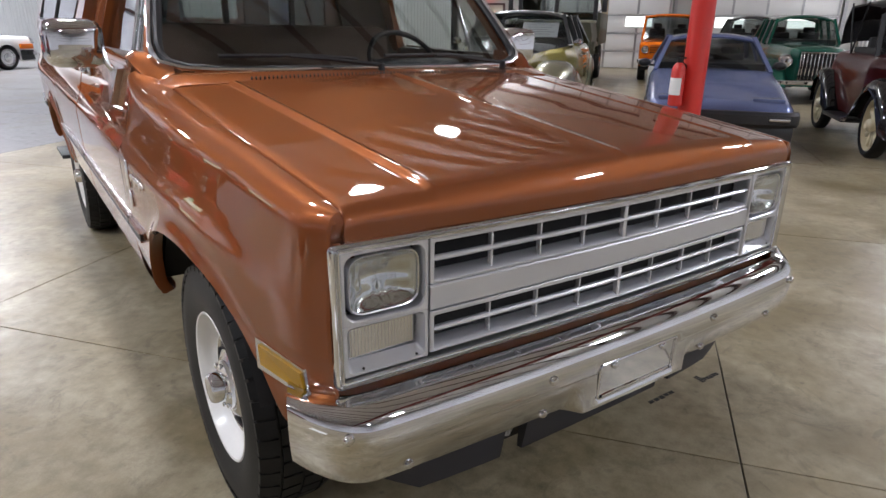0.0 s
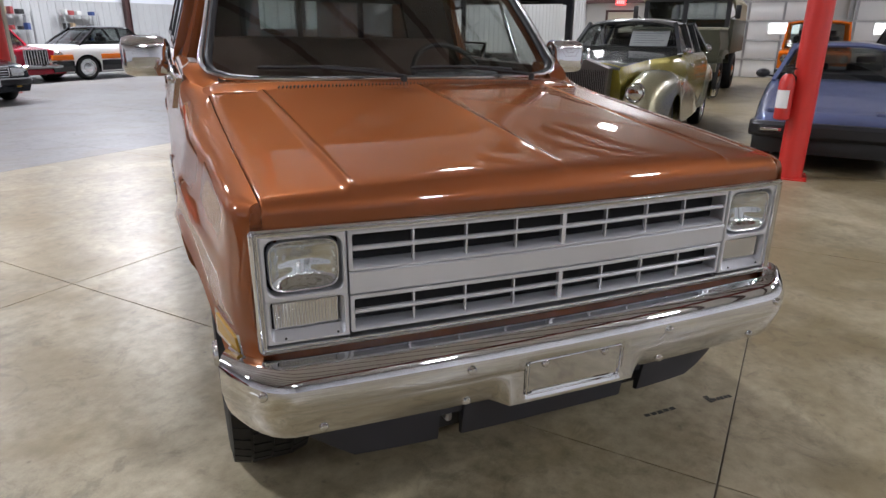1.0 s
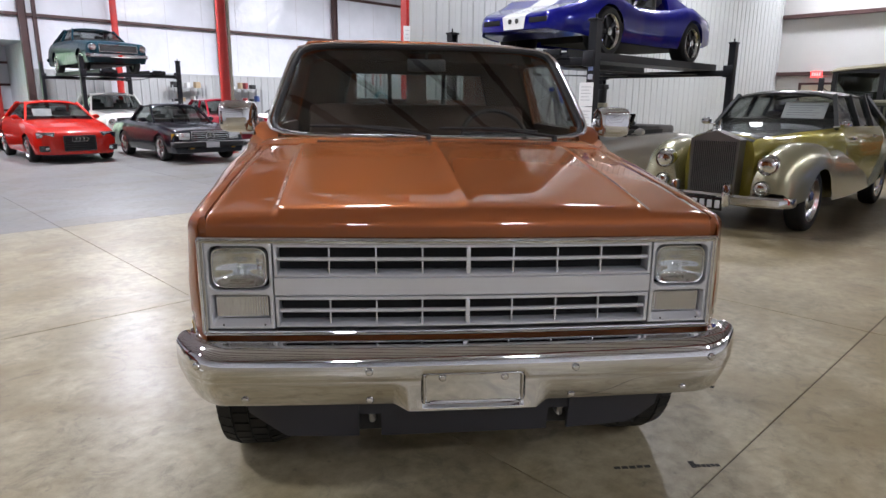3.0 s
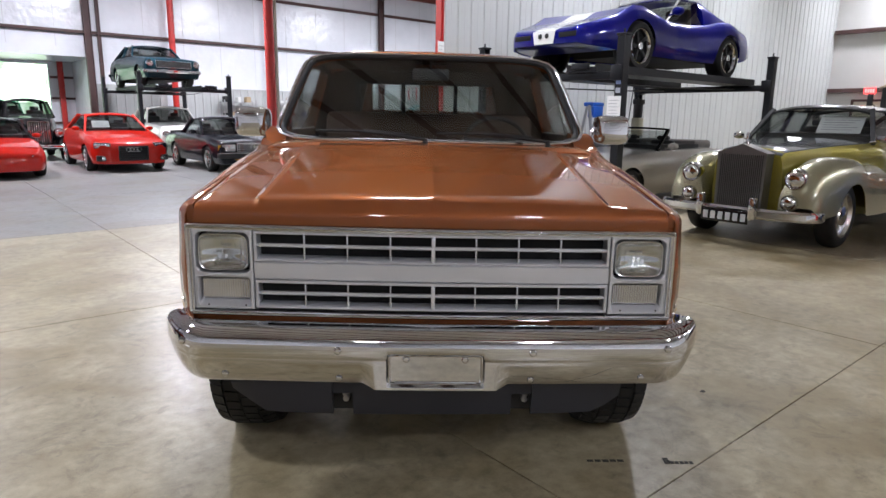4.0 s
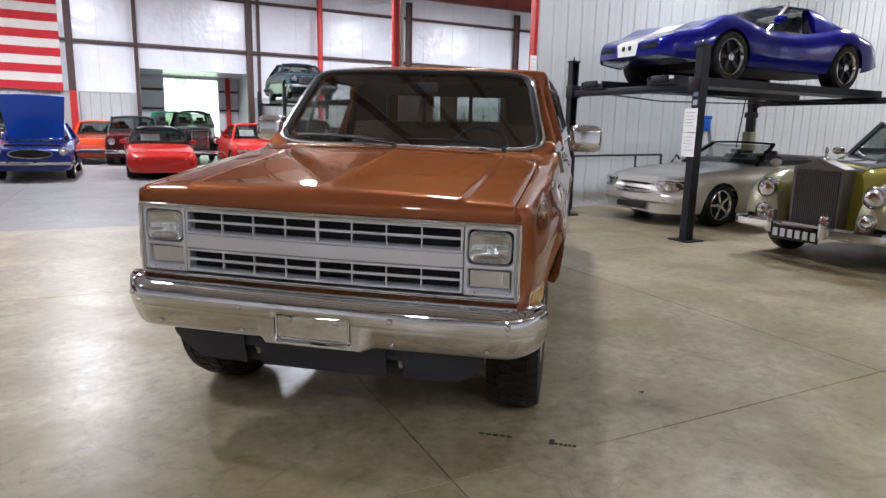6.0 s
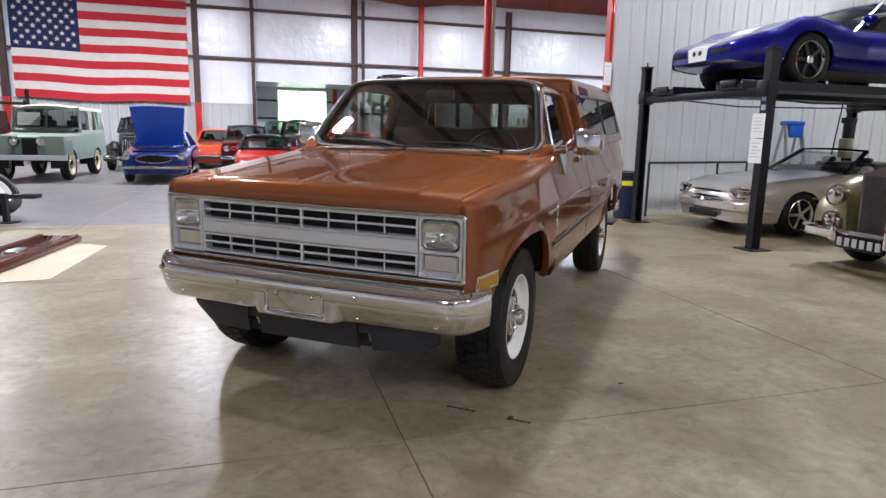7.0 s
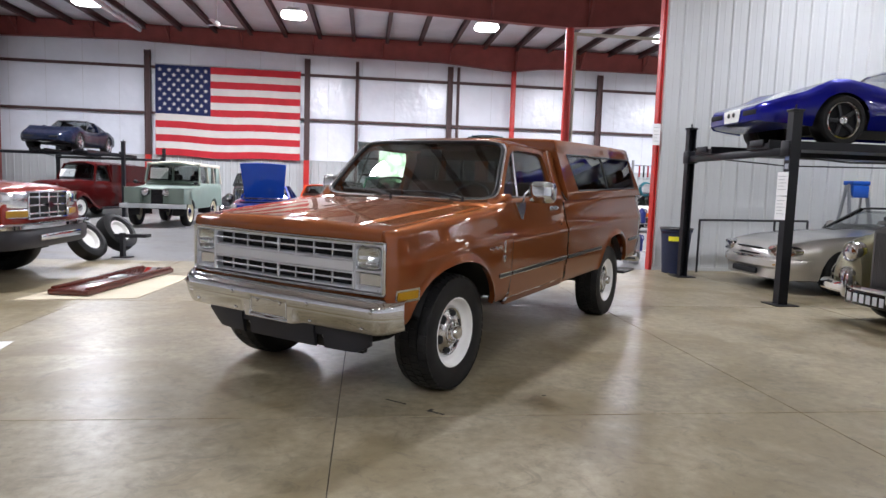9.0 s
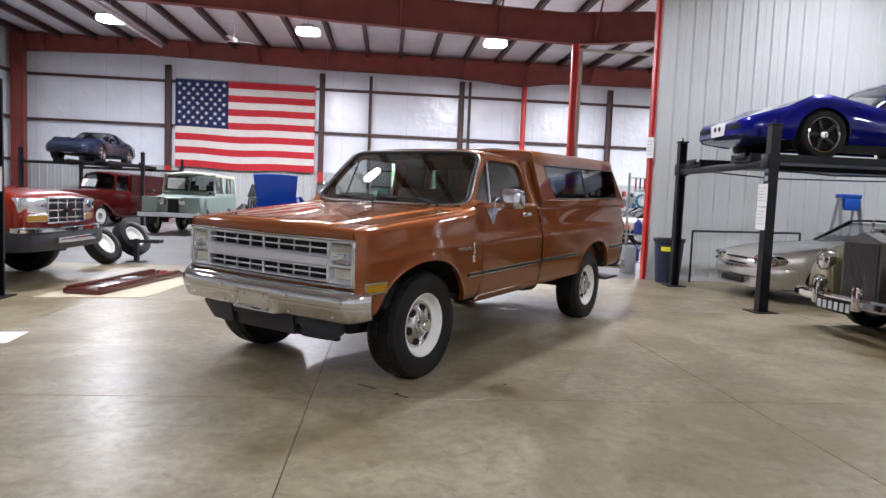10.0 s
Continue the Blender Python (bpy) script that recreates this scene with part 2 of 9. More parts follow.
    t.links.new(noises[1].outputs[0], rr.inputs["Value"])
    t.links.new(rr.outputs[0], p.inputs["Roughness"])
    p.inputs["Specular IOR Level"].default_value = 0.22
    p.inputs["Coat Weight"].default_value, p.inputs["Coat IOR"].default_value = coat, 1.4
    cr = t.nodes.new("ShaderNodeMapRange")
    cr.inputs["To Min"].default_value, cr.inputs["To Max"].default_value = 0.24, 0.40
    t.links.new(noises[1].outputs[0], cr.inputs["Value"])
    t.links.new(cr.outputs[0], p.inputs["Coat Roughness"])
    b = t.nodes.new("ShaderNodeBump")
    b.inputs["Strength"].default_value, b.inputs["Distance"].default_value = 0.05, 0.003
    t.links.new(noises[2].outputs[0], b.inputs["Height"])
    t.links.new(b.outputs[0], p.inputs["Normal"])
    return m


POLISHED = concrete("polished_concrete", (0.118, 0.094, 0.048), (0.40, 0.343, 0.234), 0.5, 1.0, 0.55)
GREYFLOOR = concrete("worn_grey_concrete", (0.13, 0.128, 0.127), (0.25, 0.245, 0.242), 0.5, 1.0, 0.3)
JOINT = material("joint_dirt", (0.075, 0.062, 0.045), 0.9, vary=0.3, fine=40)
INSUL = material("white_insulation_foil", (0.80, 0.82, 0.87), 0.26, vary=0.05, scale=1.2, fine=2.6, bump=0.55, spec=0.7, bump_size=0.05)
ROOF_FOIL = material("white_roof_foil", (0.80, 0.80, 0.82), 0.4, vary=0.1, scale=0.8, fine=2.6, bump=0.8, bump_size=0.04)
PANEL = material("white_ribbed_steel", (0.48, 0.49, 0.485), 0.42, vary=0.05, scale=0.8, fine=30)
GIRT = material("dark_red_oxide_steel", (0.075, 0.035, 0.032), 0.55, vary=0.2, scale=2, fine=60)
OXIDE = material("red_oxide_steel", (0.25, 0.055, 0.045), 0.55, vary=0.18, scale=2, fine=60)
SAFETY_RED = material("safety_red_paint", (0.56, 0.028, 0.021), 0.38, coat=0.3, vary=0.12, scale=3, fine=80)
DOORWHITE = material("white_door_paint", (0.78, 0.78, 0.77), 0.45, vary=0.06, scale=1.0, fine=50)

CREAM_STEEL = material("cream_steel_paint", (0.62, 0.58, 0.47), 0.45, vary=0.06, scale=2, fine=60)

EAVE = 7.75
X_W, X_E, Y_S, Y_N, Y_P = -16.3, 22.3, -16.0, 26.4, 7.36

bm = bmesh.new()
box(bm, X_W, X_E, Y_S, Y_N + 4, -0.3, -0.005)
floor = setting("floor", bm, JOINT, "concrete floor slabs with saw-cut joints, polished tan and worn grey", "floor")
slab_x = [X_W, -14.7, -11.76, -8.82, -5.88, -2.94, 0.0, 2.94, 5.88, 8.82, 11.76, 14.7, 17.64, X_E]
slab_y = [Y_S, -11.0, -7.35, -3.68, 0.0, 3.68, 7.36, 11.04, 14.7, 18.4, 22.1, Y_N, Y_N + 4]
for ya, yb in zip(slab_y, slab_y[1:]):
    for xa, xb in zip(slab_x, slab_x[1:]):
        bits = [(ya, yb)] if not (ya == -3.68 and xa > 4) else [(-3.68, -1.6), (-1.6, 0.0)]
        for y0, y1 in bits:
            bm = bmesh.new()
            box(bm, xa + 0.003, xb - 0.003, y0 + 0.003, y1 - 0.003, -0.05, 0.0, 0.002)
            part("slab", bm, POLISHED if y1 < 7.5 else GREYFLOOR, floor, "", 0)


def ribbed(bm, a, b, z0, z1, out, pitch=0.3, depth=0.035):
    """Ribbed steel sheet from a to b (x, y); ribs stand towards out."""
    a, b, o = Vector((*a, 0)), Vector((*b, 0)), Vector((*out, 0))
    n = max(1, round((b - a).length / pitch))
    d = (b - a) / n
    pts = []
    for i in range(n):
        for f, h in ((0.0, 0), (0.06, 0), (0.13, 1), (0.21, 1), (0.28, 0), (0.62, 0), (0.64, 0.18), (0.68, 0.18), (0.70, 0)):
            pts.append(a + d * (i + f) + o * (h * depth))
    pts.append(b)
    grid(bm, [[p + Vector((0, 0, z)) for p in pts] for z in (z0, z1)])


# north wall, with the doorway bay
bm = bmesh.new()
box(bm, X_W - 0.2, -0.33, Y_N, Y_N + 0.2, 0, EAVE + 0.4)
box(bm, 3.94, X_E + 0.2, Y_N, Y_N + 0.2, 0, EAVE + 0.4)
box(bm, -0.33, 3.94, Y_N, Y_N + 0.2, 3.42, EAVE + 0.4)
wall_north = setting("wall_north", bm, INSUL, "tall wall of white quilted insulation foil between steel girts", "wall")
bm = bmesh.new()
for xa, xb in ((X_W, -9.7), (-9.4, -2.8), (-2.5, -0.4), (4.0, 6.6), (7.0, 22.2)):
    ribbed(bm, (xa, Y_N - 0.06), (xb, Y_N - 0.06), 0, 2.42, (0, -1), 0.33)
    box(bm, xa, xb, Y_N - 0.09, Y_N - 0.03, 2.42, 2.46)
part("wainscot", bm, PANEL, wall_north, "white ribbed steel wainscot", 0)
for z in (4.3, 6.3):
    for xa, xb in ((X_W, -9.7), (-9.45, -2.75), (-2.55, 3.8), (3.95, 11.0), (11.2, X_E)):
        bm = bmesh.new()
        ibeam(bm, (xa, Y_N - 0.11, z), (xb, Y_N - 0.11, z), 0.2, 0.1, (0, 1, 0.001))
        part("girt", bm, GIRT, wall_north)
for x, w in ((-9.57, 0.2), (-2.66, 0.2), (-0.42, 0.12), (3.87, 0.2), (4.25, 0.1), (11.1, 0.2), (17.0, 0.2)):
    lower = 2.45 if w > 0.15 and x < 0 else 0.0
    bm = bmesh.new()
    ibeam(bm, (x, Y_N - 0.22, lower), (x, Y_N - 0.22, 7.0), w * 1.2, w, (1, 0, 0))
    c = part("girt_post", bm, GIRT, wall_north)
    if lower:
        bm = bmesh.new()
        ibeam(bm, (x, Y_N - 0.22, 0), (x, Y_N - 0.22, lower), w * 1.2, w, (1, 0, 0))
        part("post_foot", bm, SAFETY_RED, c, "safety-red painted lower half")

# taped seams between the insulation blankets
SEAM = material("foil_seam_tape", (0.62, 0.63, 0.65), 0.35, vary=0.1, scale=4)
k = X_W + 0.9
while k < X_E - 0.5:
    bm = bmesh.new()
    box(bm, k - 0.011, k + 0.011, Y_N - 0.007, Y_N - 0.002, 3.75 if -0.6 < k < 4.2 else 2.62, EAVE)
    part("seam", bm, SEAM, wall_north)
    k += 1.52

# doorway bay beyond the wall, open to daylight
bm = bmesh.new()
yb = Y_N + 3.6
box(bm, -0.53, -0.33, Y_N + 0.2, yb, 0, 3.5)
box(bm, 3.94, 4.14, Y_N + 0.2, yb, 0, 3.5)
box(bm, -0.33, 3.94, Y_N + 0.2, yb, 3.42, 3.6)
box(bm, -0.53, 0.72, yb, yb + 0.15, 0, 3.6)
box(bm, 3.05, 4.14, yb, yb + 0.15, 0, 3.6)
box(bm, 0.72, 3.05, yb, yb + 0.15, 3.3, 3.6)
bay = setting("wall_bay", bm, INSUL, "white insulated doorway bay open to daylight", "wall")
for z in (0.9, 1.9, 2.75):
    for xa, xb in ((-0.33, 0.68), (3.1, 3.94)):
        bm = bmesh.new()
        box(bm, xa, xb, yb - 0.1, yb, z, z + 0.09)
        part("girt", bm, GIRT, bay)
bm = bmesh.new()
ibeam(bm, (3.45, yb - 0.25, 0), (3.45, yb - 0.25, 3.42), 0.2, 0.16, (1, 0, 0))
part("post", bm, SAFETY_RED, bay, "red steel post")

# Flat tree panel; the daylight on it is put in as emission.
TREES = bpy.data.materials.new("glowing_trees")
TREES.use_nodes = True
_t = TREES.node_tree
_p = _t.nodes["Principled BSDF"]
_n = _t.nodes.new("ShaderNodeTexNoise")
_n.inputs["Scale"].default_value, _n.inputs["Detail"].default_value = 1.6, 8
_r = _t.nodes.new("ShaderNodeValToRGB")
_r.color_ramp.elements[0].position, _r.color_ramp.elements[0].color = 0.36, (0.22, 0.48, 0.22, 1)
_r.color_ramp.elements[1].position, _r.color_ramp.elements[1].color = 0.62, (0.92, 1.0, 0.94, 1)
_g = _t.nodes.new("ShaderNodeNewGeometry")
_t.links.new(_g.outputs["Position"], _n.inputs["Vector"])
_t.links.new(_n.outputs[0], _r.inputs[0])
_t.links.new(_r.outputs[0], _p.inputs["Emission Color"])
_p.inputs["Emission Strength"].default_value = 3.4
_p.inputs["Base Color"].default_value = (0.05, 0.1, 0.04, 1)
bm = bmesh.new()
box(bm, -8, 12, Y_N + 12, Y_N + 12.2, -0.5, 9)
setting("backdrop", bm, TREES, "glowing panel of green trees outside the doorway", "backdrop")
bm = bmesh.new()
box(bm, -60, 60, Y_N + 4.0, Y_N + 60, -0.35, -0.05)
setting("ground", bm, GREYFLOOR, "pale concrete apron outside the doorway", "ground")

# other walls; the south one is out of view, added to close off the light
WARM_PANEL = material("warm_grey_wall_lining", (0.55, 0.54, 0.52), 0.5, vary=0.06, scale=0.8, fine=30)
for nm, b4 in (("wall_west", (X_W - 0.2, X_W, Y_S, Y_N)), ("wall_south", (X_W - 0.2, X_E + 0.2, Y_S - 0.2, Y_S)), ("wall_east", (X_E, X_E + 0.2, Y_S, Y_N))):
    bm = bmesh.new()
    box(bm, *b4, 0, EAVE + 0.6)
    w = setting(nm, bm, WARM_PANEL if nm == "wall_east" else INSUL, "warm grey wall panels with dark steel girts" if nm == "wall_east" else "white insulation foil wall with dark steel girts", "wall")
    for z in (2.45, 4.3, 6.3):
        bm = bmesh.new()
        if nm == "wall_west":
            box(bm, X_W, X_W + 0.2, Y_S, Y_N - 0.5, z - 0.06, z + 0.06)
        elif nm == "wall_east":
            box(bm, X_E - 0.2, X_E, 4.4 if z < 3.5 else Y_S, Y_P, z - 0.06, z + 0.06)
        else:
            box(bm, X_W, X_E, Y_S, Y_S + 0.2, z - 0.06, z + 0.06)
        part("girt", bm, GIRT, w)

bm = bmesh.new()
box(bm, 5.36, X_E, Y_P + 0.04, Y_P + 0.16, 0, EAVE + 0.4)
wall_partition = setting("wall_partition", bm, PANEL, "white ribbed steel partition wall, full height", "wall")
bm = bmesh.new()
ribbed(bm, (5.36, Y_P + 0.036), (X_E, Y_P + 0.036), 0.05, EAVE + 0.3, (0, -1), 0.305, 0.022)
part("cladding", bm, PANEL, wall_partition, "vertical ribbed white steel sheets", 0)
bm = bmesh.new()
box(bm, 5.36, X_E, Y_P + 0.0, Y_P + 0.03, 0, 0.06)
part("base_angle", bm, PANEL, wall_partition)

# roof: foil deck, purlins, rigid frames
bm = bmesh.new()
box(bm, X_W - 0.2, X_E + 0.2, Y_S - 0.2, Y_N + 0.2, EAVE + 0.35, EAVE + 0.55)
for i in range(26):
    x = -15.6 + i * 1.5
    ibeam(bm, (x, Y_S, EAVE + 0.22), (x, Y_N, EAVE + 0.22), 0.24, 0.15)
ceiling = setting("ceiling", bm, [ROOF_FOIL, GIRT], "white foil roof lining with dark red purlins", "ceiling")
for f in ceiling.data.polygons:
    if f.index >= 6:
        f.material_index = 1


def rafter(y, top, bottom, flange=0.26, web=0.012):
    """A tapered roof beam: tables of (x, z) for its upper and lower edge, deeper over the columns."""
    bm = bmesh.new()
    rings = []
    xs = sorted({x for x, _ in top} | {x for x, _ in bottom} | set(steps(X_W, X_E, 14)))
    f, w, g = flange / 2, web / 2, 0.02
    for x in xs:
        a, b = interp(bottom, x), interp(top, x)
        rings.append([(x, y + i, z) for i, z in ((-f, a), (f, a), (f, a + g), (w, a + g), (w, b - g), (f, b - g), (f, b), (-f, b), (-f, b - g), (-w, b - g), (-w, a + g), (-f, a + g))])
    loft(bm, rings)
    ob = setting("roof_beam", bm, OXIDE, "dark red oxide steel roof beam spanning the hall", "roof beam")
    for k in range(12):
        x = X_W + 1.5 + k * 3.1
        a, b = interp(bottom, x), interp(top, x)
        bm = bmesh.new()
        box(bm, x - 0.006, x + 0.006, y - 0.12, y + 0.12, a + 0.022, b - 0.022)
        part("stiffener", bm, OXIDE, ob)
        bm = bmesh.new()
        beam(bm, (x + 0.02, y - 0.03, a + 0.06), (x + 0.02, y - 0.75, EAVE + 0.12), 0.05, 0.05)
        part("flange_brace", bm, OXIDE, ob)
    return ob


MID_TOP = [(X_W, 7.95), (-4.5, 7.75), (5.9, 7.42), (8.6, 7.62), (X_E, 7.8)]
MID_LOW = [(X_W, 7.15), (-4.5, 6.86), (-1.2, 6.70), (5.0, 6.50), (6.33, 6.47), (7.4, 6.55), (8.7, 6.72), (X_E, 7.0)]
rafter(16.1, MID_TOP, MID_LOW)
# Unseen beam, added only for its reflection in the paintwork.
rafter(-5.5, MID_TOP, MID_LOW)
rafter(Y_N - 0.35, [(X_W, 8.05), (X_E, 7.98)], [(X_W, 7.20), (-15.2, 7.26), (-10.4, 7.38), (-2.9, 7.16), (3.4, 7.14), (6.3, 6.92), (6.9, 6.91), (8.2, 7.1), (9.8, 7.17), (X_E, 7.2)])
bm = bmesh.new()
ibeam(bm, (-15.8, Y_N - 0.62, 0), (-15.8, Y_N - 0.62, 7.9), 0.55, 0.3, (1, 0, 0))
setting("column_corner", bm, OXIDE, "dark red tapered steel corner column", "column")


def red_column(x, y, r, top, label):
    bm = bmesh.new()
    lathe(bm, [(r, 0.012), (r, top)], (x, y, 0), "z", 28)
    c = setting("column", bm, SAFETY_RED, label, "column", 40)
    bm = bmesh.new()
    box(bm, x - r * 1.35, x + r * 1.35, y - r * 1.35, y + r * 1.35, 0.0, 0.012)
    for i, j in ((-1, -1), (1, -1), (-1, 1), (1, 1)):
        lathe(bm, [(0.014, 0.012), (0.014, 0.04)], (x + i * r * 1.15, y + j * r * 1.15, 0), "z", 8)
    part("base_plate", bm, SAFETY_RED, c)
    return c


red_column(5.62, -0.06, 0.125, 7.9, "round safety-red steel column with fire extinguisher beside it")
red_column(6.33, 16.1, 0.13, 6.47, "round safety-red steel column under the roof beam")
bm = bmesh.new()
box(bm, 6.475, 6.555, 16.06, 16.14, 0.0, 6.36, 0.006)
cage = setting("trim", bm, CREAM_STEEL, "cream painted steel frame beside the red column", "frame")
bm = bmesh.new()
box(bm, 6.555, 12.0, 16.07, 16.13, 6.27, 6.36, 0.006)
part("top_rail", bm, CREAM_STEEL, cage)
red_column(6.83, 26.0, 0.12, 6.91, "round safety-red steel column by the far wall")
bm = bmesh.new()
ibeam(bm, (5.325, Y_P + 0.07, 0), (5.325, Y_P + 0.07, EAVE), 0.06, 0.14, (1, 0, 0))
setting("column_end", bm, SAFETY_RED, "red steel column at the end of the partition wall", "column")

# east wall: sectional doors, plain door and exit sign
for yc in (1.9, -3.2, -8.3):
    d = thing("door_1", Matrix.Translation((X_E - 0.02, yc, 0)), "white sectional overhead door with small bright windows", "door", "overhead doors", "structure")
    for k in range(9):
        bm = bmesh.new()
        box(bm, -0.07, -0.02, -2.15, 2.15, 0.02 + k * 0.6, 0.6 + k * 0.6, 0.008)
        part("door_section", bm, DOORWHITE, d)
        bm = bmesh.new()
        box(bm, -0.10, -0.068, -2.14, 2.14, 0.56 + k * 0.6, 0.585 + k * 0.6)
        part("strut", bm, STEEL, d)
        for j in range(5):
            bm = bmesh.new()
            y = -2.08 + j * 1.04
            box(bm, -0.078, -0.069, y - 0.035, y + 0.035, 0.03 + k * 0.6, 0.555 + k * 0.6)
            part("stile", bm, STEEL, d)
    for o in (-1.1, 1.1):
        bm = bmesh.new()
        box(bm, -0.085, -0.065, o - 0.5, o + 0.5, 1.36, 1.78, 0.006)
        w = part("window_frame", bm, DOORWHITE, d)
        bm = bmesh.new()
        box(bm, -0.09, -0.084, o - 0.44, o + 0.44, 1.41, 1.73)
        # Pane glows in place of daylight; the wall behind it is solid.
        part("pane", bm, glow("glowing_pane", (0.95, 1.0, 1.0), 2.6), w, "pane glowing in place of daylight")
    for s in (-2.25, 2.25):
        bm = bmesh.new()
        box(bm, -0.14, -0.01, s - 0.05, s + 0.05, 0, 5.5)
        part("door_track", bm, STEEL, d)
    bm = bmesh.new()
    box(bm, -0.14, -0.01, -2.3, 2.3, 5.5, 5.66)
    part("door_header", bm, GIRT, d)
d = thing("door_2", Matrix.Translation((X_E - 0.02, 6.1, 0)), "pale tan steel exit door in the corner", "door", "", "structure")
bm = bmesh.new()
box(bm, -0.06, -0.02, -0.46, 0.46, 0.01, 2.08, 0.006)
part("door_leaf", bm, material("tan_door_paint", (0.5, 0.46, 0.36), 0.45), d)
bm = bmesh.new()
tube(bm, [(-0.07, -0.38, 1.0), (-0.12, -0.38, 1.0), (-0.12, -0.26, 1.0)], 0.012)
part("door_handle", bm, STEEL, d)
bm = bmesh.new()
box(bm, -0.05, -0.01, -0.55, -0.47, 0, 2.16)
box(bm, -0.05, -0.01, 0.47, 0.55, 0, 2.16)
box(bm, -0.05, -0.01, -0.47, 0.47, 2.09, 2.16)
part("door_frame", bm, GIRT, d)
s = thing("exit_sign", Matrix.Translation((X_E - 0.2, 6.1, 2.42)), "small glowing red exit sign above the door", "sign")
bm = bmesh.new()
box(bm, -0.04, 0.04, -0.17, 0.17, -0.1, 0.1, 0.01)
part("sign_box", bm, glow("exit_red", (1.0, 0.06, 0.06), 2.2), s)
bm = bmesh.new()
for k in range(4):
    box(bm, -0.044, -0.04, -0.13 + k * 0.07, -0.08 + k * 0.07, -0.055, 0.055)
part("lettering", bm, WHITE_PLASTIC, s)


# high-bay lamps
def high_bay(x, y, z, watts, beam_angle):
    L = thing("high_bay_lamp", Matrix.Translation((x, y, z)), "glowing white high-bay ceiling lamp under the purlins", "lamp", "high-bay ceiling lamps")
    bm = bmesh.new()
    box(bm, -0.36, 0.36, -0.24, 0.24, 0.162, 0.24, 0.02)
    box(bm, -0.2, 0.2, -0.1, 0.1, 0.24, 0.34, 0.02)
    part("housing", bm, STEEL, L)
    bm = bmesh.new()
    tube(bm, [(0, 0, 0.3), (0, 0, EAVE + 0.36 - z)], 0.012, 8)
    part("hanger", bm, STEEL, L)
    bm = bmesh.new()
    loft(bm, [[(0.42 * f * math.copysign(abs(math.cos(a)) ** 0.6, math.cos(a)), 0.34 * f * math.copysign(abs(math.sin(a)) ** 0.6, math.sin(a)), z) for a in steps(0, 2 * math.pi, 28)[:-1]] for f, z in ((0.80, 0.0), (0.95, 0.02), (1.0, 0.08), (0.92, 0.16))])
    part("diffuser", bm, LAMP_GLOW, L, "glowing white prismatic lens")
    li = bpy.data.lights.new("high_bay_light", "AREA")
    li.shape, li.size, li.size_y, li.energy, li.color = "ELLIPSE", 0.8, 0.62, watts, LAMP_COLOUR
    li.spread = radians(beam_angle)
    ob = new("high_bay_light", li)
    ob.matrix_world = Matrix.Translation((x, y, z - 0.01))


LAMP_GLOW = glow("lamp_glow", (0.97, 0.99, 1.0), 24.0)
for y, watts, x0, pitch, beam_angle in LAMP_ROWS:
    for k in range(5 if y > 10 else 6):
        high_bay(x0 + k * pitch, y, 6.9, watts, beam_angle)

# ---- the brown pickup ----
TRUCK = pose(0.046, 1.062, 0, 0, 0, -38.25)
truck = thing("pickup_truck", TRUCK, "brown metallic four-wheel-drive pickup with matching cap and chrome bumper", "pickup truck")
WB, R_T, ARCH_Z, ARCH_R = 3.36, 0.395, 0.40, 0.50
SIDE_W = [(-0.712, 0.852), (-0.708, 0.862), (-0.698, 0.872), (-0.67, 0.886), (-0.6, 0.904), (-0.46, 0.927), (-0.2, 0.962), (0.1, 0.984), (0.6, 0.99), (4.0, 0.99), (4.40, 0.975), (4.54, 0.945)]
SIDE_S = [(0.42, -0.09), (0.54, -0.062), (0.58, -0.04), (0.62, -0.028), (0.75, -0.01), (0.9, -0.002), (1.0, 0.0), (1.045, 0.0005), (1.06, -0.0035), (1.075, -0.012), (1.095, -0.021), (1.13, -0.032), (1.2, -0.048), (1.28, -0.066), (1.36, -0.086)]
CREASE = [(-0.7, 0.915), (-0.55, 0.93), (0.0, 1.0), (0.6, 1.05), (1.2, 1.06)]


def arch_r(y, c):
    """Half length of the wheel opening: the front one reaches further ahead."""
    if c == 0.0:
        return 0.555 if y < 0 else 0.455
    return ARCH_R


def arch_floor(y, sill):
    """Lower edge of the body side at y, raised over the wheels."""
    z = sill
    for c in (0.0, WB):
        u = abs(y - c) / arch_r(y, c)
        if u < 1:
            z = max(z, ARCH_Z + ARCH_R * (1 - u ** 2.4) ** (1 / 2.4))
    return z


def side_x(y, z):
    x = smooth_interp(SIDE_W, y) if y > -0.6 else interp(SIDE_W, y)
    q = z + (1.06 - interp(CREASE, y)) * max(0.0, min(1.0, (z - 0.7) / 0.2))
    lean = (interp(SIDE_S, q - 0.006) + interp(SIDE_S, q) + interp(SIDE_S, q + 0.006)) / 3
    if z > 0.8:
        lean *= 0.2 + 0.8 * max(0.0, min(1.0, (y + 0.66) / 0.4))
    x += lean
    for c in (0.0, WB):
        d = math.hypot((y - c) / arch_r(y, c), max(0, z - ARCH_Z) / ARCH_R)
        if z > 0.3:
            x += 0.021 * math.exp(-(((d - 1.0) * ARCH_R) / 0.04) ** 2)
    return x


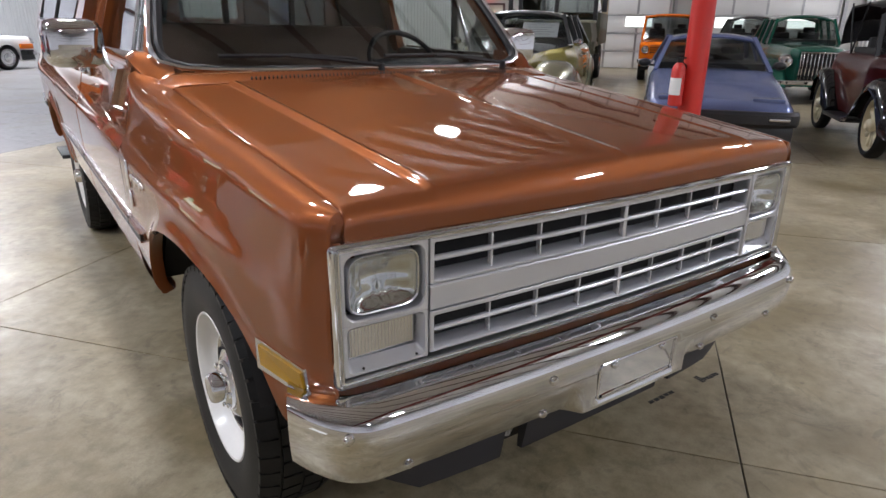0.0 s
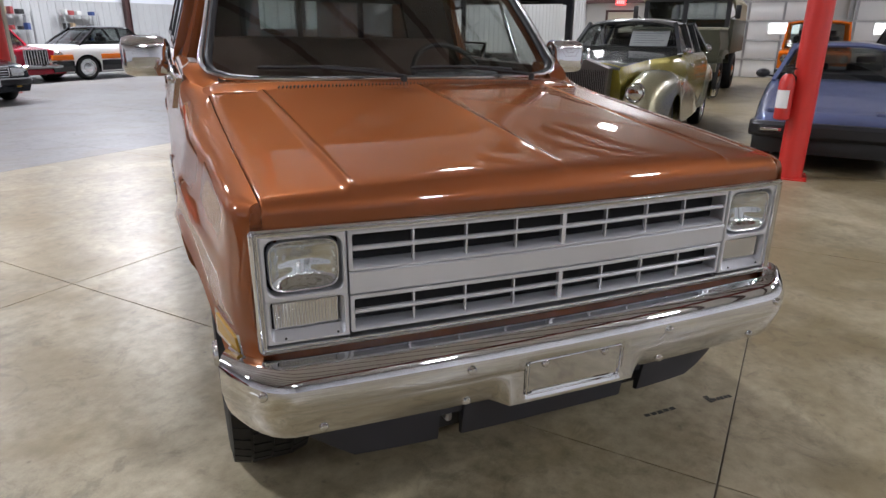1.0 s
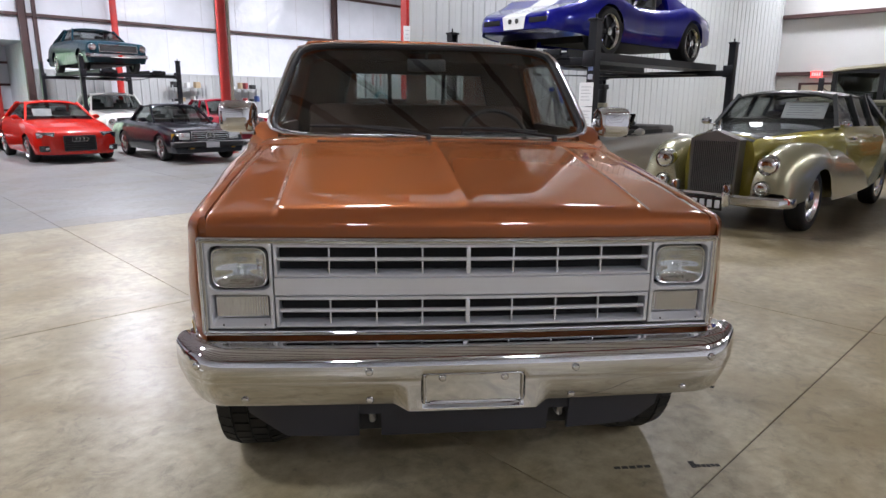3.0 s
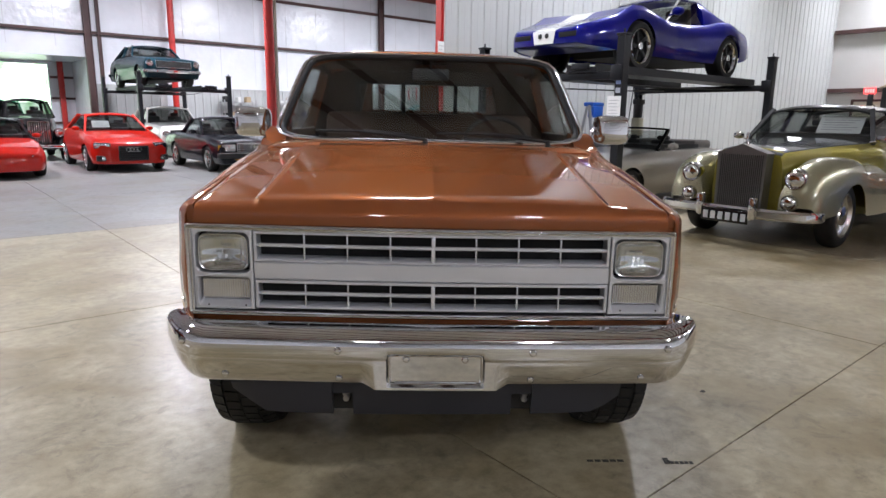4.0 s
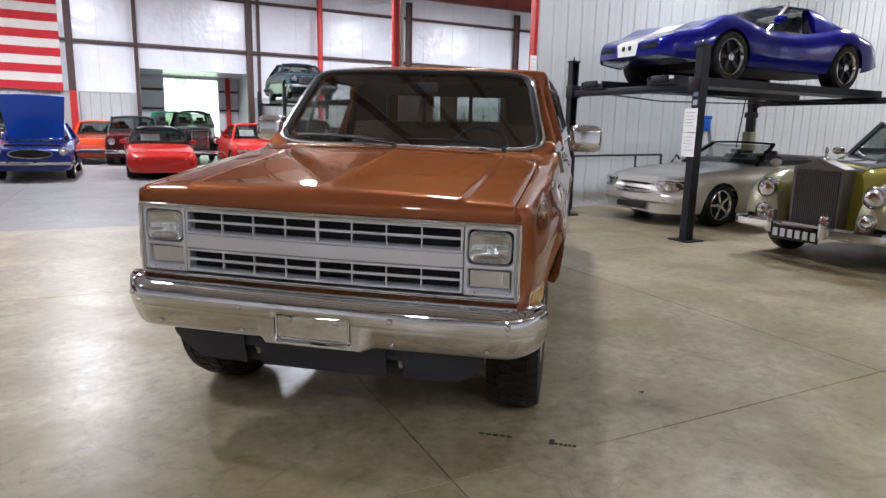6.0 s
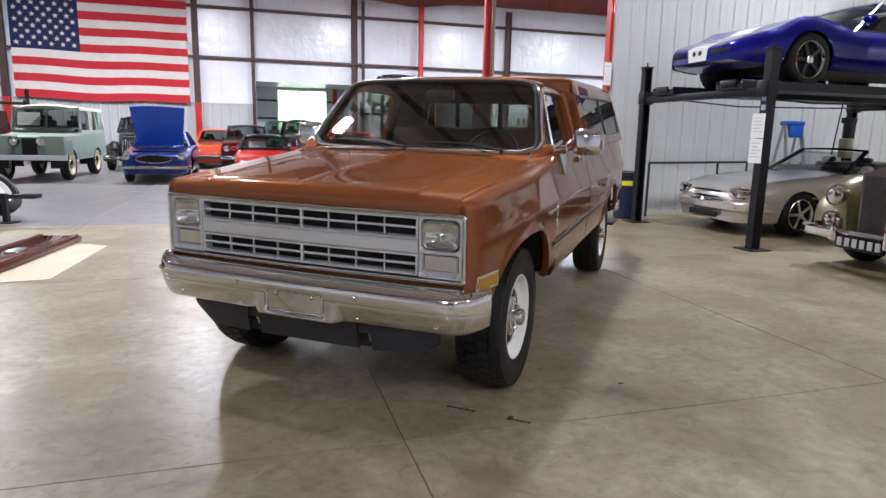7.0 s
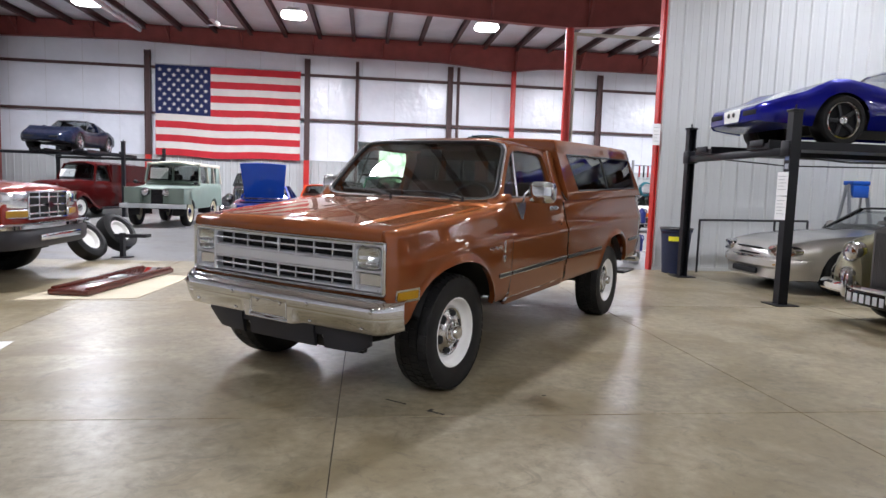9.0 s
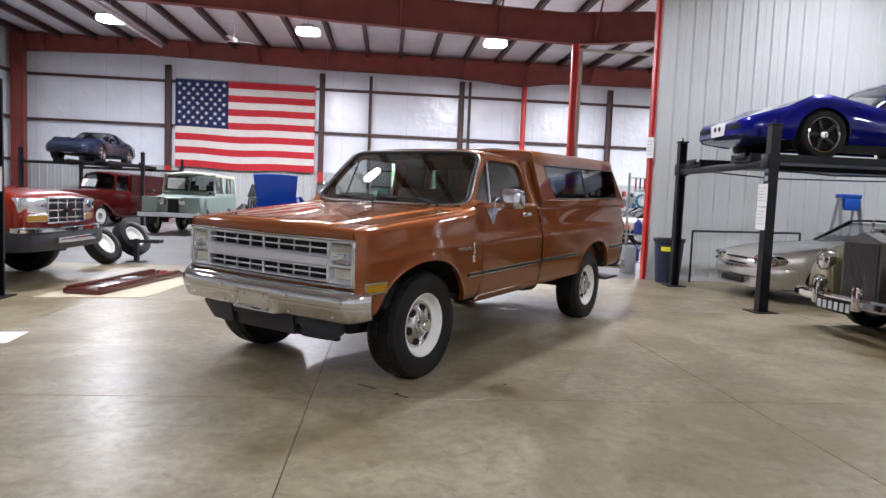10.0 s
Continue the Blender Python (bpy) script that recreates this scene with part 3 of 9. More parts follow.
def arch_ys(a, b, n):
    """Stations along the body, close together over the wheels."""
    ys = set(steps(a, b, n))
    for c in (0.0, WB):
        for k in range(33):
            y = math.cos(math.pi * k / 32)
            y = c - arch_r(c - y, c) * y
            if a < y < b:
                ys.add(y)
        for y in (c - arch_r(c - 1, c) - 0.004, c + arch_r(c + 1, c) + 0.004):
            if a < y < b:
                ys.add(y)
    out = sorted(ys)
    return [y for i, y in enumerate(out) if i == 0 or i == len(out) - 1 or y - out[i - 1] > 0.0015]


def side_panel(ys, sill, top, over=None, rows=30, nose=False):
    """One body side, right hand: rows from the lower edge to the top, then over the shoulder; the lower edge is hemmed inwards."""
    bm = bmesh.new()
    cols = []
    for y in ys:
        z0, z1 = arch_floor(y, sill), top(y)
        x0 = side_x(y, z0)
        col = [(x0 - 0.04, y, z0 + 0.008), (x0 - 0.010, y, z0 - 0.004)]
        col += [(side_x(y, z), y, z) for z in steps(z0, z1, rows)]
        if over:
            col += over(y, z1)
        cols.append(col)
    vs = grid(bm, cols)
    if nose:
        edge = [p for p in cols[0] if p[2] > 0.6]
        grid(bm, [edge, [(min(p[0] - 0.006, 0.852), ys[0] - 0.005, min(p[2], 1.092)) for p in edge], [(min(0.834, p[0]), ys[0] + 0.006, min(p[2], 1.06)) for p in edge]])
    return bm


HOOD_EDGE = [(-0.712, 0.812), (-0.3, 0.824), (0.2, 0.832), (0.45, 0.834), (0.68, 0.838)]
HOOD_TOP = [(-0.75, 1.1165), (-0.6, 1.1345), (-0.3, 1.168), (0.0, 1.200), (0.25, 1.2255), (0.45, 1.2465), (0.56, 1.262), (0.64, 1.285), (0.68, 1.315)]
LIP_R, NOSE_Y = 0.036, -0.752


def hood_z(y):
    """Height of the hood's side edge, rolled down at the nose."""
    z = smooth_interp(HOOD_TOP, y)
    u = (y - NOSE_Y) / LIP_R
    return z - LIP_R * (1 - math.sqrt(max(0.0, 1 - (1 - u) ** 2))) if u < 1 else z


def fend_shoulder(y):
    """Where the upright side of the fender begins to roll over to its top."""
    return hood_z(max(y - 0.02, NOSE_Y + 0.006)) - interp([(-0.712, 0.040), (-0.6, 0.052), (-0.2, 0.064), (0.45, 0.074), (0.68, 0.03)], y)


def fender_over(y, z1):
    xs, xe = side_x(y, z1), interp(HOOD_EDGE, y)
    ze = hood_z(max(y - 0.02, NOSE_Y + 0.006)) - 0.002
    pts = []
    for k in range(1, 13):
        u = k / 12
        a, b, c = (1 - u) ** 2, 2 * u * (1 - u), u * u
        pts.append((a * xs + b * (xs - 0.010) + c * xe, y, a * z1 + b * (ze + 0.003) + c * ze))
    pts.append((xe - 0.001, y, ze - 0.006))
    pts.append((xe - 0.001, y, ze - 0.04))
    return pts


def both_sides(name, make, mat, label=""):
    for s in (1, -1):
        bm = make()
        if s < 0:
            for v in bm.verts:
                v.co.x = -v.co.x
        part(name, bm, mat, truck, label)


both_sides("fender", lambda: side_panel(arch_ys(-0.712, 0.672, 34), 0.553, fend_shoulder, fender_over, 40, True), BROWN)
both_sides("door", lambda: side_panel(steps(0.682, 1.832, 10), 0.607, lambda y: 1.335, lambda y, z: [(side_x(y, z) - 0.012, y, z + 0.012), (side_x(y, z) - 0.05, y, z + 0.014)]), BROWN)
both_sides("rocker_panel", lambda: side_panel(steps(0.676, 1.845, 4), 0.548, lambda y: 0.603, None, 3), BROWN)
both_sides("bed_side", lambda: side_panel(arch_ys(1.862, 4.54, 34), 0.56, lambda y: 1.297, lambda y, z: [(side_x(y, z) - 0.01, y, z + 0.012), (side_x(y, z) - 0.07, y, z + 0.012)]), BROWN)
# Dark strips set into the panel gaps to stand for their shade.
both_sides("door_gap", lambda: box(bmesh.new(), 0.80, 0.93, 1.833, 1.861, 0.57, 1.29), VOID)
both_sides("door_gap", lambda: box(bmesh.new(), 0.80, 0.918, 0.668, 0.686, 0.565, 1.2), VOID)

# hood: raised centre panel between two side steps, with a peaked centre line
def smoothstep(v):
    v = max(0.0, min(1.0, v))
    return v * v * (3 - 2 * v)


bm = bmesh.new()
rows = []
hood_ys = [NOSE_Y + LIP_R * (1 - math.cos(math.pi / 2 * k / 12)) for k in range(12)] + steps(NOSE_Y + LIP_R, 0.45, 44)
half = sorted(set([0.0, 0.004, 0.009, 0.016, 0.026, 0.04, 0.06, 0.09, 0.13, 0.19, 0.26, 0.34, 0.42, 0.5, 0.555] + [0.575 + 0.004 * k for k in range(24)] + [0.69, 0.73, 0.77]))
for i, y in enumerate(hood_ys):
    e = interp(HOOD_EDGE, max(y, -0.712)) - 0.0035
    ridge = 0.602 + 0.050 * (y + 0.75) / 1.2
    fade = smoothstep((y - NOSE_Y) / 0.05)
    row = []
    for x in [-v for v in half[::-1]] + half[1:]:
        u = abs(x)
        if u > 0.76:
            x = math.copysign(0.76, x)
            u = 0.76
        z = hood_z(y)
        z += fade * 0.020 * (1 - (u / 0.82) ** 2)
        z += fade * 0.0075 * (1 - smoothstep((u - ridge + 0.012) / 0.024))
        z += fade * 0.0035 * math.exp(-((u - ridge + 0.014) / 0.008) ** 2)
        z += fade * 0.0065 * math.exp(-math.sqrt(x * x + 0.00003) / 0.016)
        yy = y + 0.036 * (u / 0.82) ** 1.8 * max(0.0, min(1.0, (0.2 - y) / 0.9)) - 0.03 * (1 - (x / 0.82) ** 2) * max(0.0, min(1.0, (y + 0.2) / 0.65))
        row.append((x, yy, z))
    z, yy = row[-1][2], row[-1][1]
    out = [(0.5 * (0.76 + e), yy, z - 0.0015), (e - 0.006, yy, hood_z(y)), (e - 0.001, yy, hood_z(y) - 0.003), (e, yy, hood_z(y) - 0.01), (e, yy, max(1.052, hood_z(y) - 0.05))]
    rows.append([(-p[0], p[1], p[2]) for p in out[::-1]] + row + out)
    if i == 0:
        low = rows[0]
        rows = [[(p[0], p[1] + 0.012, 1.051) for p in low], [(p[0], p[1] + 0.001, 1.0535) for p in low], [(p[0], p[1], 1.058) for p in low]] + rows
grid(bm, rows)
part("hood", bm, BROWN, truck, "brown metallic hood with raised centre panel", 60)

# header panel closing the corners between hood, fenders and grille
for s in (-1, 1):
    bm = bmesh.new()
    box(bm, *sorted((s * 0.775, s * 0.846)), -0.702, -0.60, 1.02, 1.083, 0.006)
    part("header_corner", bm, BROWN, truck)

# cowl with vent slots, set in as dark slivers for their shade
bm = bmesh.new()
rows = []
for y, dz in ((0.456, -0.03), (0.456, 0.0), (0.50, 0.012), (0.56, 0.022), (0.66, 0.03), (0.70, 0.02)):
    rows.append([(x, y - 0.035 * (1 - (x / 0.85) ** 2), 1.252 + dz + 0.014 * (1 - (x / 0.85) ** 2) - (0.03 if abs(x) > 0.84 else 0)) for x in steps(-0.89, 0.89, 20)])
grid(bm, rows)
cowl = part("cowl", bm, BROWN, truck)
for i in range(76):
    x = -0.57 + i * 1.14 / 75
    bm = bmesh.new()
    y = 0.475 - 0.035 * (1 - (x / 0.85) ** 2)
    z = 1.268 + 0.014 * (1 - (x / 0.85) ** 2)
    loft(bm, [[(x - 0.0024 + q, y - 0.004, k), (x + 0.0024 + q, y - 0.004, k), (x + 0.0094 + q, y + 0.014, k + 0.0035), (x + 0.0046 + q, y + 0.014, k + 0.0035)] for q, k in ((0, z - 0.03), (0, z - 0.0035))])
    part("vent_slot", bm, UNDER, cowl, "", 0)

for s in (1, -1):
    bm = bmesh.new()
    loft(bm, [[(s * x, y, z) for x, z in ((0.78, 1.15), (xo - 0.01, 1.15), (xo, 1.20), (xo - 0.008, zt - 0.018), (xo - 0.03, zt), (0.78, zt))] for y, zt, xo in ((0.52, 1.225, 0.85), (0.56, 1.248, 0.862), (0.62, 1.280, 0.885), (0.665, 1.312, 0.902), (0.70, 1.334, 0.915), (0.735, 1.345, 0.915), (0.80, 1.350, 0.91))])
    part("cowl_side", bm, BROWN, truck)

# windshield, pillars, roof
def ws(u, v):
    """Windshield surface: u -1..1 across, v 0..1 up."""
    w = 0.825 + (0.695 - 0.825) * v
    return (u * w, 0.575 + 0.41 * v - 0.016 * (1 - (2 * v - 1) ** 2) + 0.085 * abs(u) ** 2.2, 1.285 + 0.472 * v)


def ws_ring(f, n=72, p=9.0):
    """A round-cornered outline on the windshield, f of its full size."""
    out = []
    for k in range(n):
        a = 2 * math.pi * (k + 0.5) / n
        c, q = math.cos(a), math.sin(a)
        e = f * (abs(c) ** p + abs(q) ** p) ** (-1 / p)
        out.append(ws(c * e, 0.5 + 0.5 * q * e))
    return out


bm = bmesh.new()
bm.faces.new(grid(bm, [ws_ring(f) for f in (1.0, 0.85, 0.7, 0.55, 0.4, 0.25, 0.1)], True)[-1])
thicken(bm, 0.005)
windshield = part("windshield", bm, GLASS, truck, "clear windshield with lamp reflections")
windshield.visible_shadow = False
bm = bmesh.new()
tube(bm, [(p[0] * 1.004, p[1] - 0.003, p[2]) for p in ws_ring(1.0)], 0.016, 8, True)
part("gasket", bm, BLACK, windshield, "black rubber gasket")
bm = bmesh.new()
tube(bm, [(p[0] * 1.018, p[1] - 0.008, p[2] + 0.006) for p in ws_ring(1.02)], 0.010, 6, True)
part("trim", bm, BRIGHT, windshield, "bright metal trim")

ROOF_Y = [0.985, 0.995, 1.03, 1.10, 1.25, 1.5, 1.75, 1.88, 1.93, 1.95]
ROOF_D = [-0.034, -0.018, -0.003, 0.010, 0.02, 0.02, 0.012, 0.0, -0.02, -0.06]
bm = bmesh.new()
rows = []
for y, d in zip(ROOF_Y, ROOF_D):
    row = []
    for u in (-1, -0.985, -0.94, -0.85, -0.7, -0.4, 0, 0.4, 0.7, 0.85, 0.94, 0.985, 1):
        w = 0.715 if y > 1.1 else 0.715 - 0.015 * (1.1 - y) / 0.15
        yy = y + 0.085 * abs(u) ** 2.2 * max(0.0, min(1.0, (1.5 - y) / 0.45))
        row.append((u * w, yy, 1.79 + d - 0.045 * abs(u) ** 8 - 0.012 * u * u))
    rows.append(row)
grid(bm, rows)
thicken(bm, 0.02)
part("roof", bm, BROWN, truck, "brown cab roof with darker front lip")
for s in (1, -1):
    bm = bmesh.new()
    a0, a1 = ws(s * 1.02, 0.0), ws(s * 1.0, 1.0)
    ring = lambda p, k: [(p[0] + s * q * k, p[1] + r * k, p[2]) for q, r in ((-0.012, -0.012), (0.014, 0.002), (0.024, 0.05), (0.01, 0.085), (-0.02, 0.08))]
    loft(bm, [ring((a0[0] + s * 0.02, a0[1], 1.25), 1.1), ring(a0, 1.05), ring(ws(s * 1.015, 0.5), 0.9), ring((a1[0], a1[1], 1.755), 0.6)])
    part("windshield_pillar", bm, BROWN, truck)

# door frames, glass, vent windows
def frame_side(s):
    f = lambda y, z: (s * (interp([(1.335, 0.838), (1.74, 0.715)], z)), y, z)
    bm = bmesh.new()
    path = [f(0.72, 1.335), f(0.86, 1.5), f(1.02, 1.66), f(1.09, 1.705), f(1.2, 1.722), f(1.66, 1.722), f(1.74, 1.70), f(1.785, 1.62), f(1.815, 1.335)]
    rings = []
    for i, p in enumerate(path):
        a, b = Vector(path[max(0, i - 1)]), Vector(path[min(len(path) - 1, i + 1)])
        d = (b - a).normalized()
        o = Vector((s * 0.93, 0, 0.35))
        n = d.cross(o).normalized()
        q = Vector(p)
        rings.append([q + o * i2 + n * j2 for i2, j2 in ((-0.02, -0.022), (0.012, -0.022), (0.016, 0.0), (0.012, 0.022), (-0.02, 0.022))])
    loft(bm, rings)
    part("door_frame", bm, BROWN, truck)
    bm = bmesh.new()
    pl = [f(1.045, 1.34), f(1.13, 1.71)]
    tube(bm, pl, 0.010, 6)
    part("vent_window_bar", bm, BRIGHT, truck, "bright vent window bar")
    bm = bmesh.new()
    poly = [f(0.74, 1.34), f(1.81, 1.34), f(1.78, 1.62), f(1.73, 1.70), f(1.65, 1.715), f(1.2, 1.715), f(1.10, 1.70), f(1.01, 1.645)]
    bm.faces.new([bm.verts.new((p[0] - s * 0.012, p[1], p[2])) for p in poly])
    thicken(bm, 0.004)
    g = part("side_window", bm, GLASS, truck, "", 0)
    g.visible_shadow = False
    bm = bmesh.new()
    loft(bm, [[(s * (x + dx), y, z) for dx, y in ((-0.03, 1.80), (0.0, 1.81), (0.0, 1.945), (-0.03, 1.95))] for x, z in ((0.92, 1.27), (0.875, 1.35), (0.80, 1.55), (0.745, 1.74))])
    part("rear_pillar", bm, BROWN, truck)
    bm = bmesh.new()
    loft(bm, [[(s * (x + dx), y, z) for dx, z in ((-0.05, 1.712), (0.012, 1.725), (0.012, 1.752), (-0.05, 1.77))] for x, y in ((0.705, 1.09), (0.715, 1.14), (0.718, 1.93))])
    part("drip_rail", bm, BROWN, truck)


frame_side(1)
frame_side(-1)

# cab back wall with sliding window
bm = bmesh.new()
zs = ((0.6, 0.93, 0), (1.30, 0.92, 0), (1.385, 0.86, 1), (1.66, 0.75, 1), (1.75, 0.71, 0))
for (za, wa, ga), (zb, wb_, gb) in zip(zs, zs[1:]):
    spans = [(-1, -0.6), (0.6, 1)] if ga and gb else [(-1, 1)]
    for u0, u1 in spans:
        vs = [bm.verts.new(p) for p in ((u0 * wa, 1.935, za), (u1 * wa, 1.935, za), (u1 * wb_, 1.93, zb), (u0 * wb_, 1.93, zb))]
        bm.faces.new(vs)
thicken(bm, 0.03)
back = part("cab_back", bm, VINYL, truck)
bm = bmesh.new()
for x in (-0.52, -0.19, 0.19, 0.52):
    box(bm, x - 0.014, x + 0.014, 1.915, 1.945, 1.385, 1.66)
for z in (1.385, 1.66):
    box(bm, -0.55, 0.55, 1.915, 1.945, z - 0.014, z + 0.014)
part("rear_window_frame", bm, BLACK, back)
bm = bmesh.new()
box(bm, -0.53, 0.53, 1.928, 1.932, 1.39, 1.655)
part("rear_window", bm, GLASS, back, "sliding rear window").visible_shadow = False

# interior
bm = bmesh.new()
rows = []
for y, z in ((0.62, 1.27), (0.74, 1.285), (0.86, 1.27), (0.92, 1.22), (0.90, 1.05), (0.80, 0.9)):
    rows.append([(x, y, z - 0.012 * (abs(x) > 0.7)) for x in steps(-0.82, 0.82, 8)])
grid(bm, rows)
thicken(bm, 0.03)
dash = part("dashboard", bm, VINYL, truck, "brown vinyl dashboard")
bm = bmesh.new()
box(bm, 0.18, 0.62, 0.84, 0.95, 1.235, 1.305, 0.03)
part("instrument_hood", bm, BLACK, dash)
bm = bmesh.new()
ctr, tilt = Vector((0.40, 1.02, 1.27)), radians(38)
ring = [ctr + Vector((0.19 * math.cos(a), 0.19 * math.sin(a) * math.sin(tilt), 0.19 * math.sin(a) * math.cos(tilt))) for a in steps(0, 2 * math.pi, 36)[:-1]]
tube(bm, ring, 0.013, 8, True)
wheel_ = part("steering_wheel", bm, BLACK, truck, "black two-spoke steering wheel")
bm = bmesh.new()
for a in (0.15, math.pi - 0.15):
    tube(bm, [ctr, ctr + Vector((0.18 * math.cos(a), 0.18 * math.sin(a) * math.sin(tilt), 0.18 * math.sin(a) * math.cos(tilt)))], 0.014, 6)
tube(bm, [ctr, ctr + Vector((0, -0.2, -0.13))], 0.03, 8)
part("steering_column", bm, BLACK, wheel_)
bm = bmesh.new()
box(bm, -0.74, 0.74, 1.2, 1.72, 0.82, 1.0, 0.05)
seat = part("bench_seat", bm, CLOTH, truck, "brown cloth bench seat")
bm = bmesh.new()
box(bm, -0.74, 0.74, -0.07, 0.07, 0.0, 0.5, 0.05, pose(0, 1.74, 0.95, -12))
part("seat_back", bm, CLOTH, seat)
bm = bmesh.new()
box(bm, -0.11, 0.11, 1.03, 1.05, 1.63, 1.70, 0.012)
tube(bm, [(0, 1.045, 1.69), (0, 1.0, 1.74)], 0.008, 6)
part("inside_mirror", bm, BLACK, truck)
bm = bmesh.new()
box(bm, -0.88, 0.88, 0.6, 1.92, 0.58, 0.64)
box(bm, -0.86, 0.86, 0.62, 0.68, 0.6, 1.2)
part("cab_floor", bm, UNDER, truck)
for s in (1, -1):
    bm = bmesh.new()
    box(bm, s * 0.84 - 0.03, s * 0.84 + 0.03, 0.74, 1.76, 0.62, 1.33, 0.01)
    part("door_lining", bm, VINYL, truck)
for s in (1, -1):
    bm = bmesh.new()
    box(bm, s * 0.36 - 0.27, s * 0.36 + 0.27, -0.005, 0.005, -0.13, 0.0, 0.004, pose(0, 1.03, 1.755, 62))
    part("sun_visor", bm, VINYL, truck)

# wipers
for x0, y0, x1, y1 in ((-0.03, 0.50, -0.62, 0.66), (0.62, 0.535, 0.03, 0.60)):
    bm = bmesh.new()
    tube(bm, [(x0, y0, 1.303), (x0 - 0.2, y0 + 0.045, 1.325), ((x0 + x1) / 2 - 0.05, (y0 + y1) / 2, 1.335)], [0.010, 0.008, 0.006], 6)
    lathe(bm, [(0.014, -0.02), (0.014, 0.012)], (x0, y0, 1.298), "z", 10)
    arm = part("wiper_arm", bm, BLACK, truck)
    bm = bmesh.new()
    tube(bm, [(x0 - 0.08, y0 + 0.05, 1.325), ((x0 + x1) / 2, (y0 + y1) / 2 + 0.004, 1.338), (x1, y1 - 0.02, 1.335)], 0.008, 6)
    part("wiper_blade", bm, BLACK, arm)

# grille: chrome frame, silver grid, headlights
def gy(x):
    """Front face of the grille, bowed a little."""
    return -0.738 + 0.026 * (abs(x) / 0.84) ** 1.6


def bar(bm, x0, x1, z0, z1, front=0.0, depth=0.04, n=8, rise=0.0):
    """A horizontal bar that follows the bow of the grille; its top may rise towards the back."""
    rings = []
    c = min(0.004, (z1 - z0) / 2.6)
    for x in steps(x0, x1, n):
        y = gy(x) - front
        rings.append([(x, y + depth, z0), (x, y + c, z0), (x, y, z0 + c), (x, y, z1 - c), (x, y + c, z1), (x, y + depth, z1 + rise)])
    loft(bm, rings)


def rr_ring(x0, x1, z0, z1, r, dy, nx=10, nz=3, nr=5):
    """A round-cornered rectangle that follows the bow of the grille."""
    pts = []
    for cx, cz, a0, ex, ez in ((x1 - r, z1 - r, 0, x0 + r, z1), (x0 + r, z1 - r, 90, x0, z0 + r), (x0 + r, z0 + r, 180, x1 - r, z0), (x1 - r, z0 + r, 270, x1, z1 - r)):
        arc = [(cx + r * math.cos(radians(a0 + 90 * k / nr)), cz + r * math.sin(radians(a0 + 90 * k / nr))) for k in range(nr + 1)]
        n = nx if a0 in (0, 180) else nz
        last = arc[-1]
        arc += [(last[0] + (ex - last[0]) * k / n, last[1] + (ez - last[1]) * k / n) for k in range(1, n)]
        pts += arc
    return [(x, gy(max(-0.84, min(0.84, x))) + dy, z) for x, z in pts]


Z0, Z1, GW = 0.730, 1.053, 0.843
bm = bmesh.new()
grid(bm, [rr_ring(-GW + o, GW - o, Z0 + o * 0.8, Z1 - o, max(0.003, 0.016 - o * 0.6), dy, 28, 6) for o, dy in ((0.0, 0.035), (0.0, -0.006), (0.003, -0.013), (0.007, -0.016), (0.011, -0.013), (0.013, -0.008), (0.0145, -0.0075), (0.017, -0.0105), (0.020, -0.010), (0.022, -0.006), (0.0225, 0.03))], True)
grille = part("grille_frame", bm, CHROME, truck, "chrome grille surround", 40)
# Black sheet added behind the bars for the shade inside.
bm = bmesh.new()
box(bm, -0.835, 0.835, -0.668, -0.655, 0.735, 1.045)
part("grille_backing", bm, VOID, grille, "near-black sheet for the shade behind the grille")

# two silver-framed openings with a plain band between
OPEN = ((0.757, 0.858), (0.923, 1.029))
for za, zb in OPEN:
    bm = bmesh.new()
    grid(bm, [rr_ring(-0.612 + o, 0.612 - o, za + oz, zb - o, 0.004, dy, 24, 4, 2) for o, oz, dy in ((0.0, 0.0, 0.05), (0.0, 0.0, 0.0), (0.002, 0.002, -0.002), (0.010, 0.005, -0.002), (0.011, 0.008, 0.001), (0.012, 0.014, 0.016), (0.012, 0.014, 0.05))], True)
    part("opening_frame", bm, SILVER, grille, "silver plastic opening frame", 30)
    zm = (za + zb) / 2 + 0.003
    bm = bmesh.new()
    bar(bm, -0.600, 0.600, zm - 0.0055, zm + 0.0055, 0.0, 0.014, 24)
    part("grille_bar", bm, GRILLE, grille)
    for k in range(1, 8):
        x = -0.588 + 0.147 * k
        w = 0.0065 if k == 4 else 0.0026
        y = gy(x) + (0.001 if k == 4 else 0.006)
        bm = bmesh.new()
        box(bm, x - w, x + w, y, y + 0.014, za + 0.006, zb - 0.008, 0.001)
        part("grille_upright", bm, GRILLE, grille)
bm = bmesh.new()
bar(bm, -0.612, 0.612, 0.8605, 0.9205, 0.003, 0.04, 24)
part("grille_panel", bm, SILVER, grille, "plain silver band across the grille")

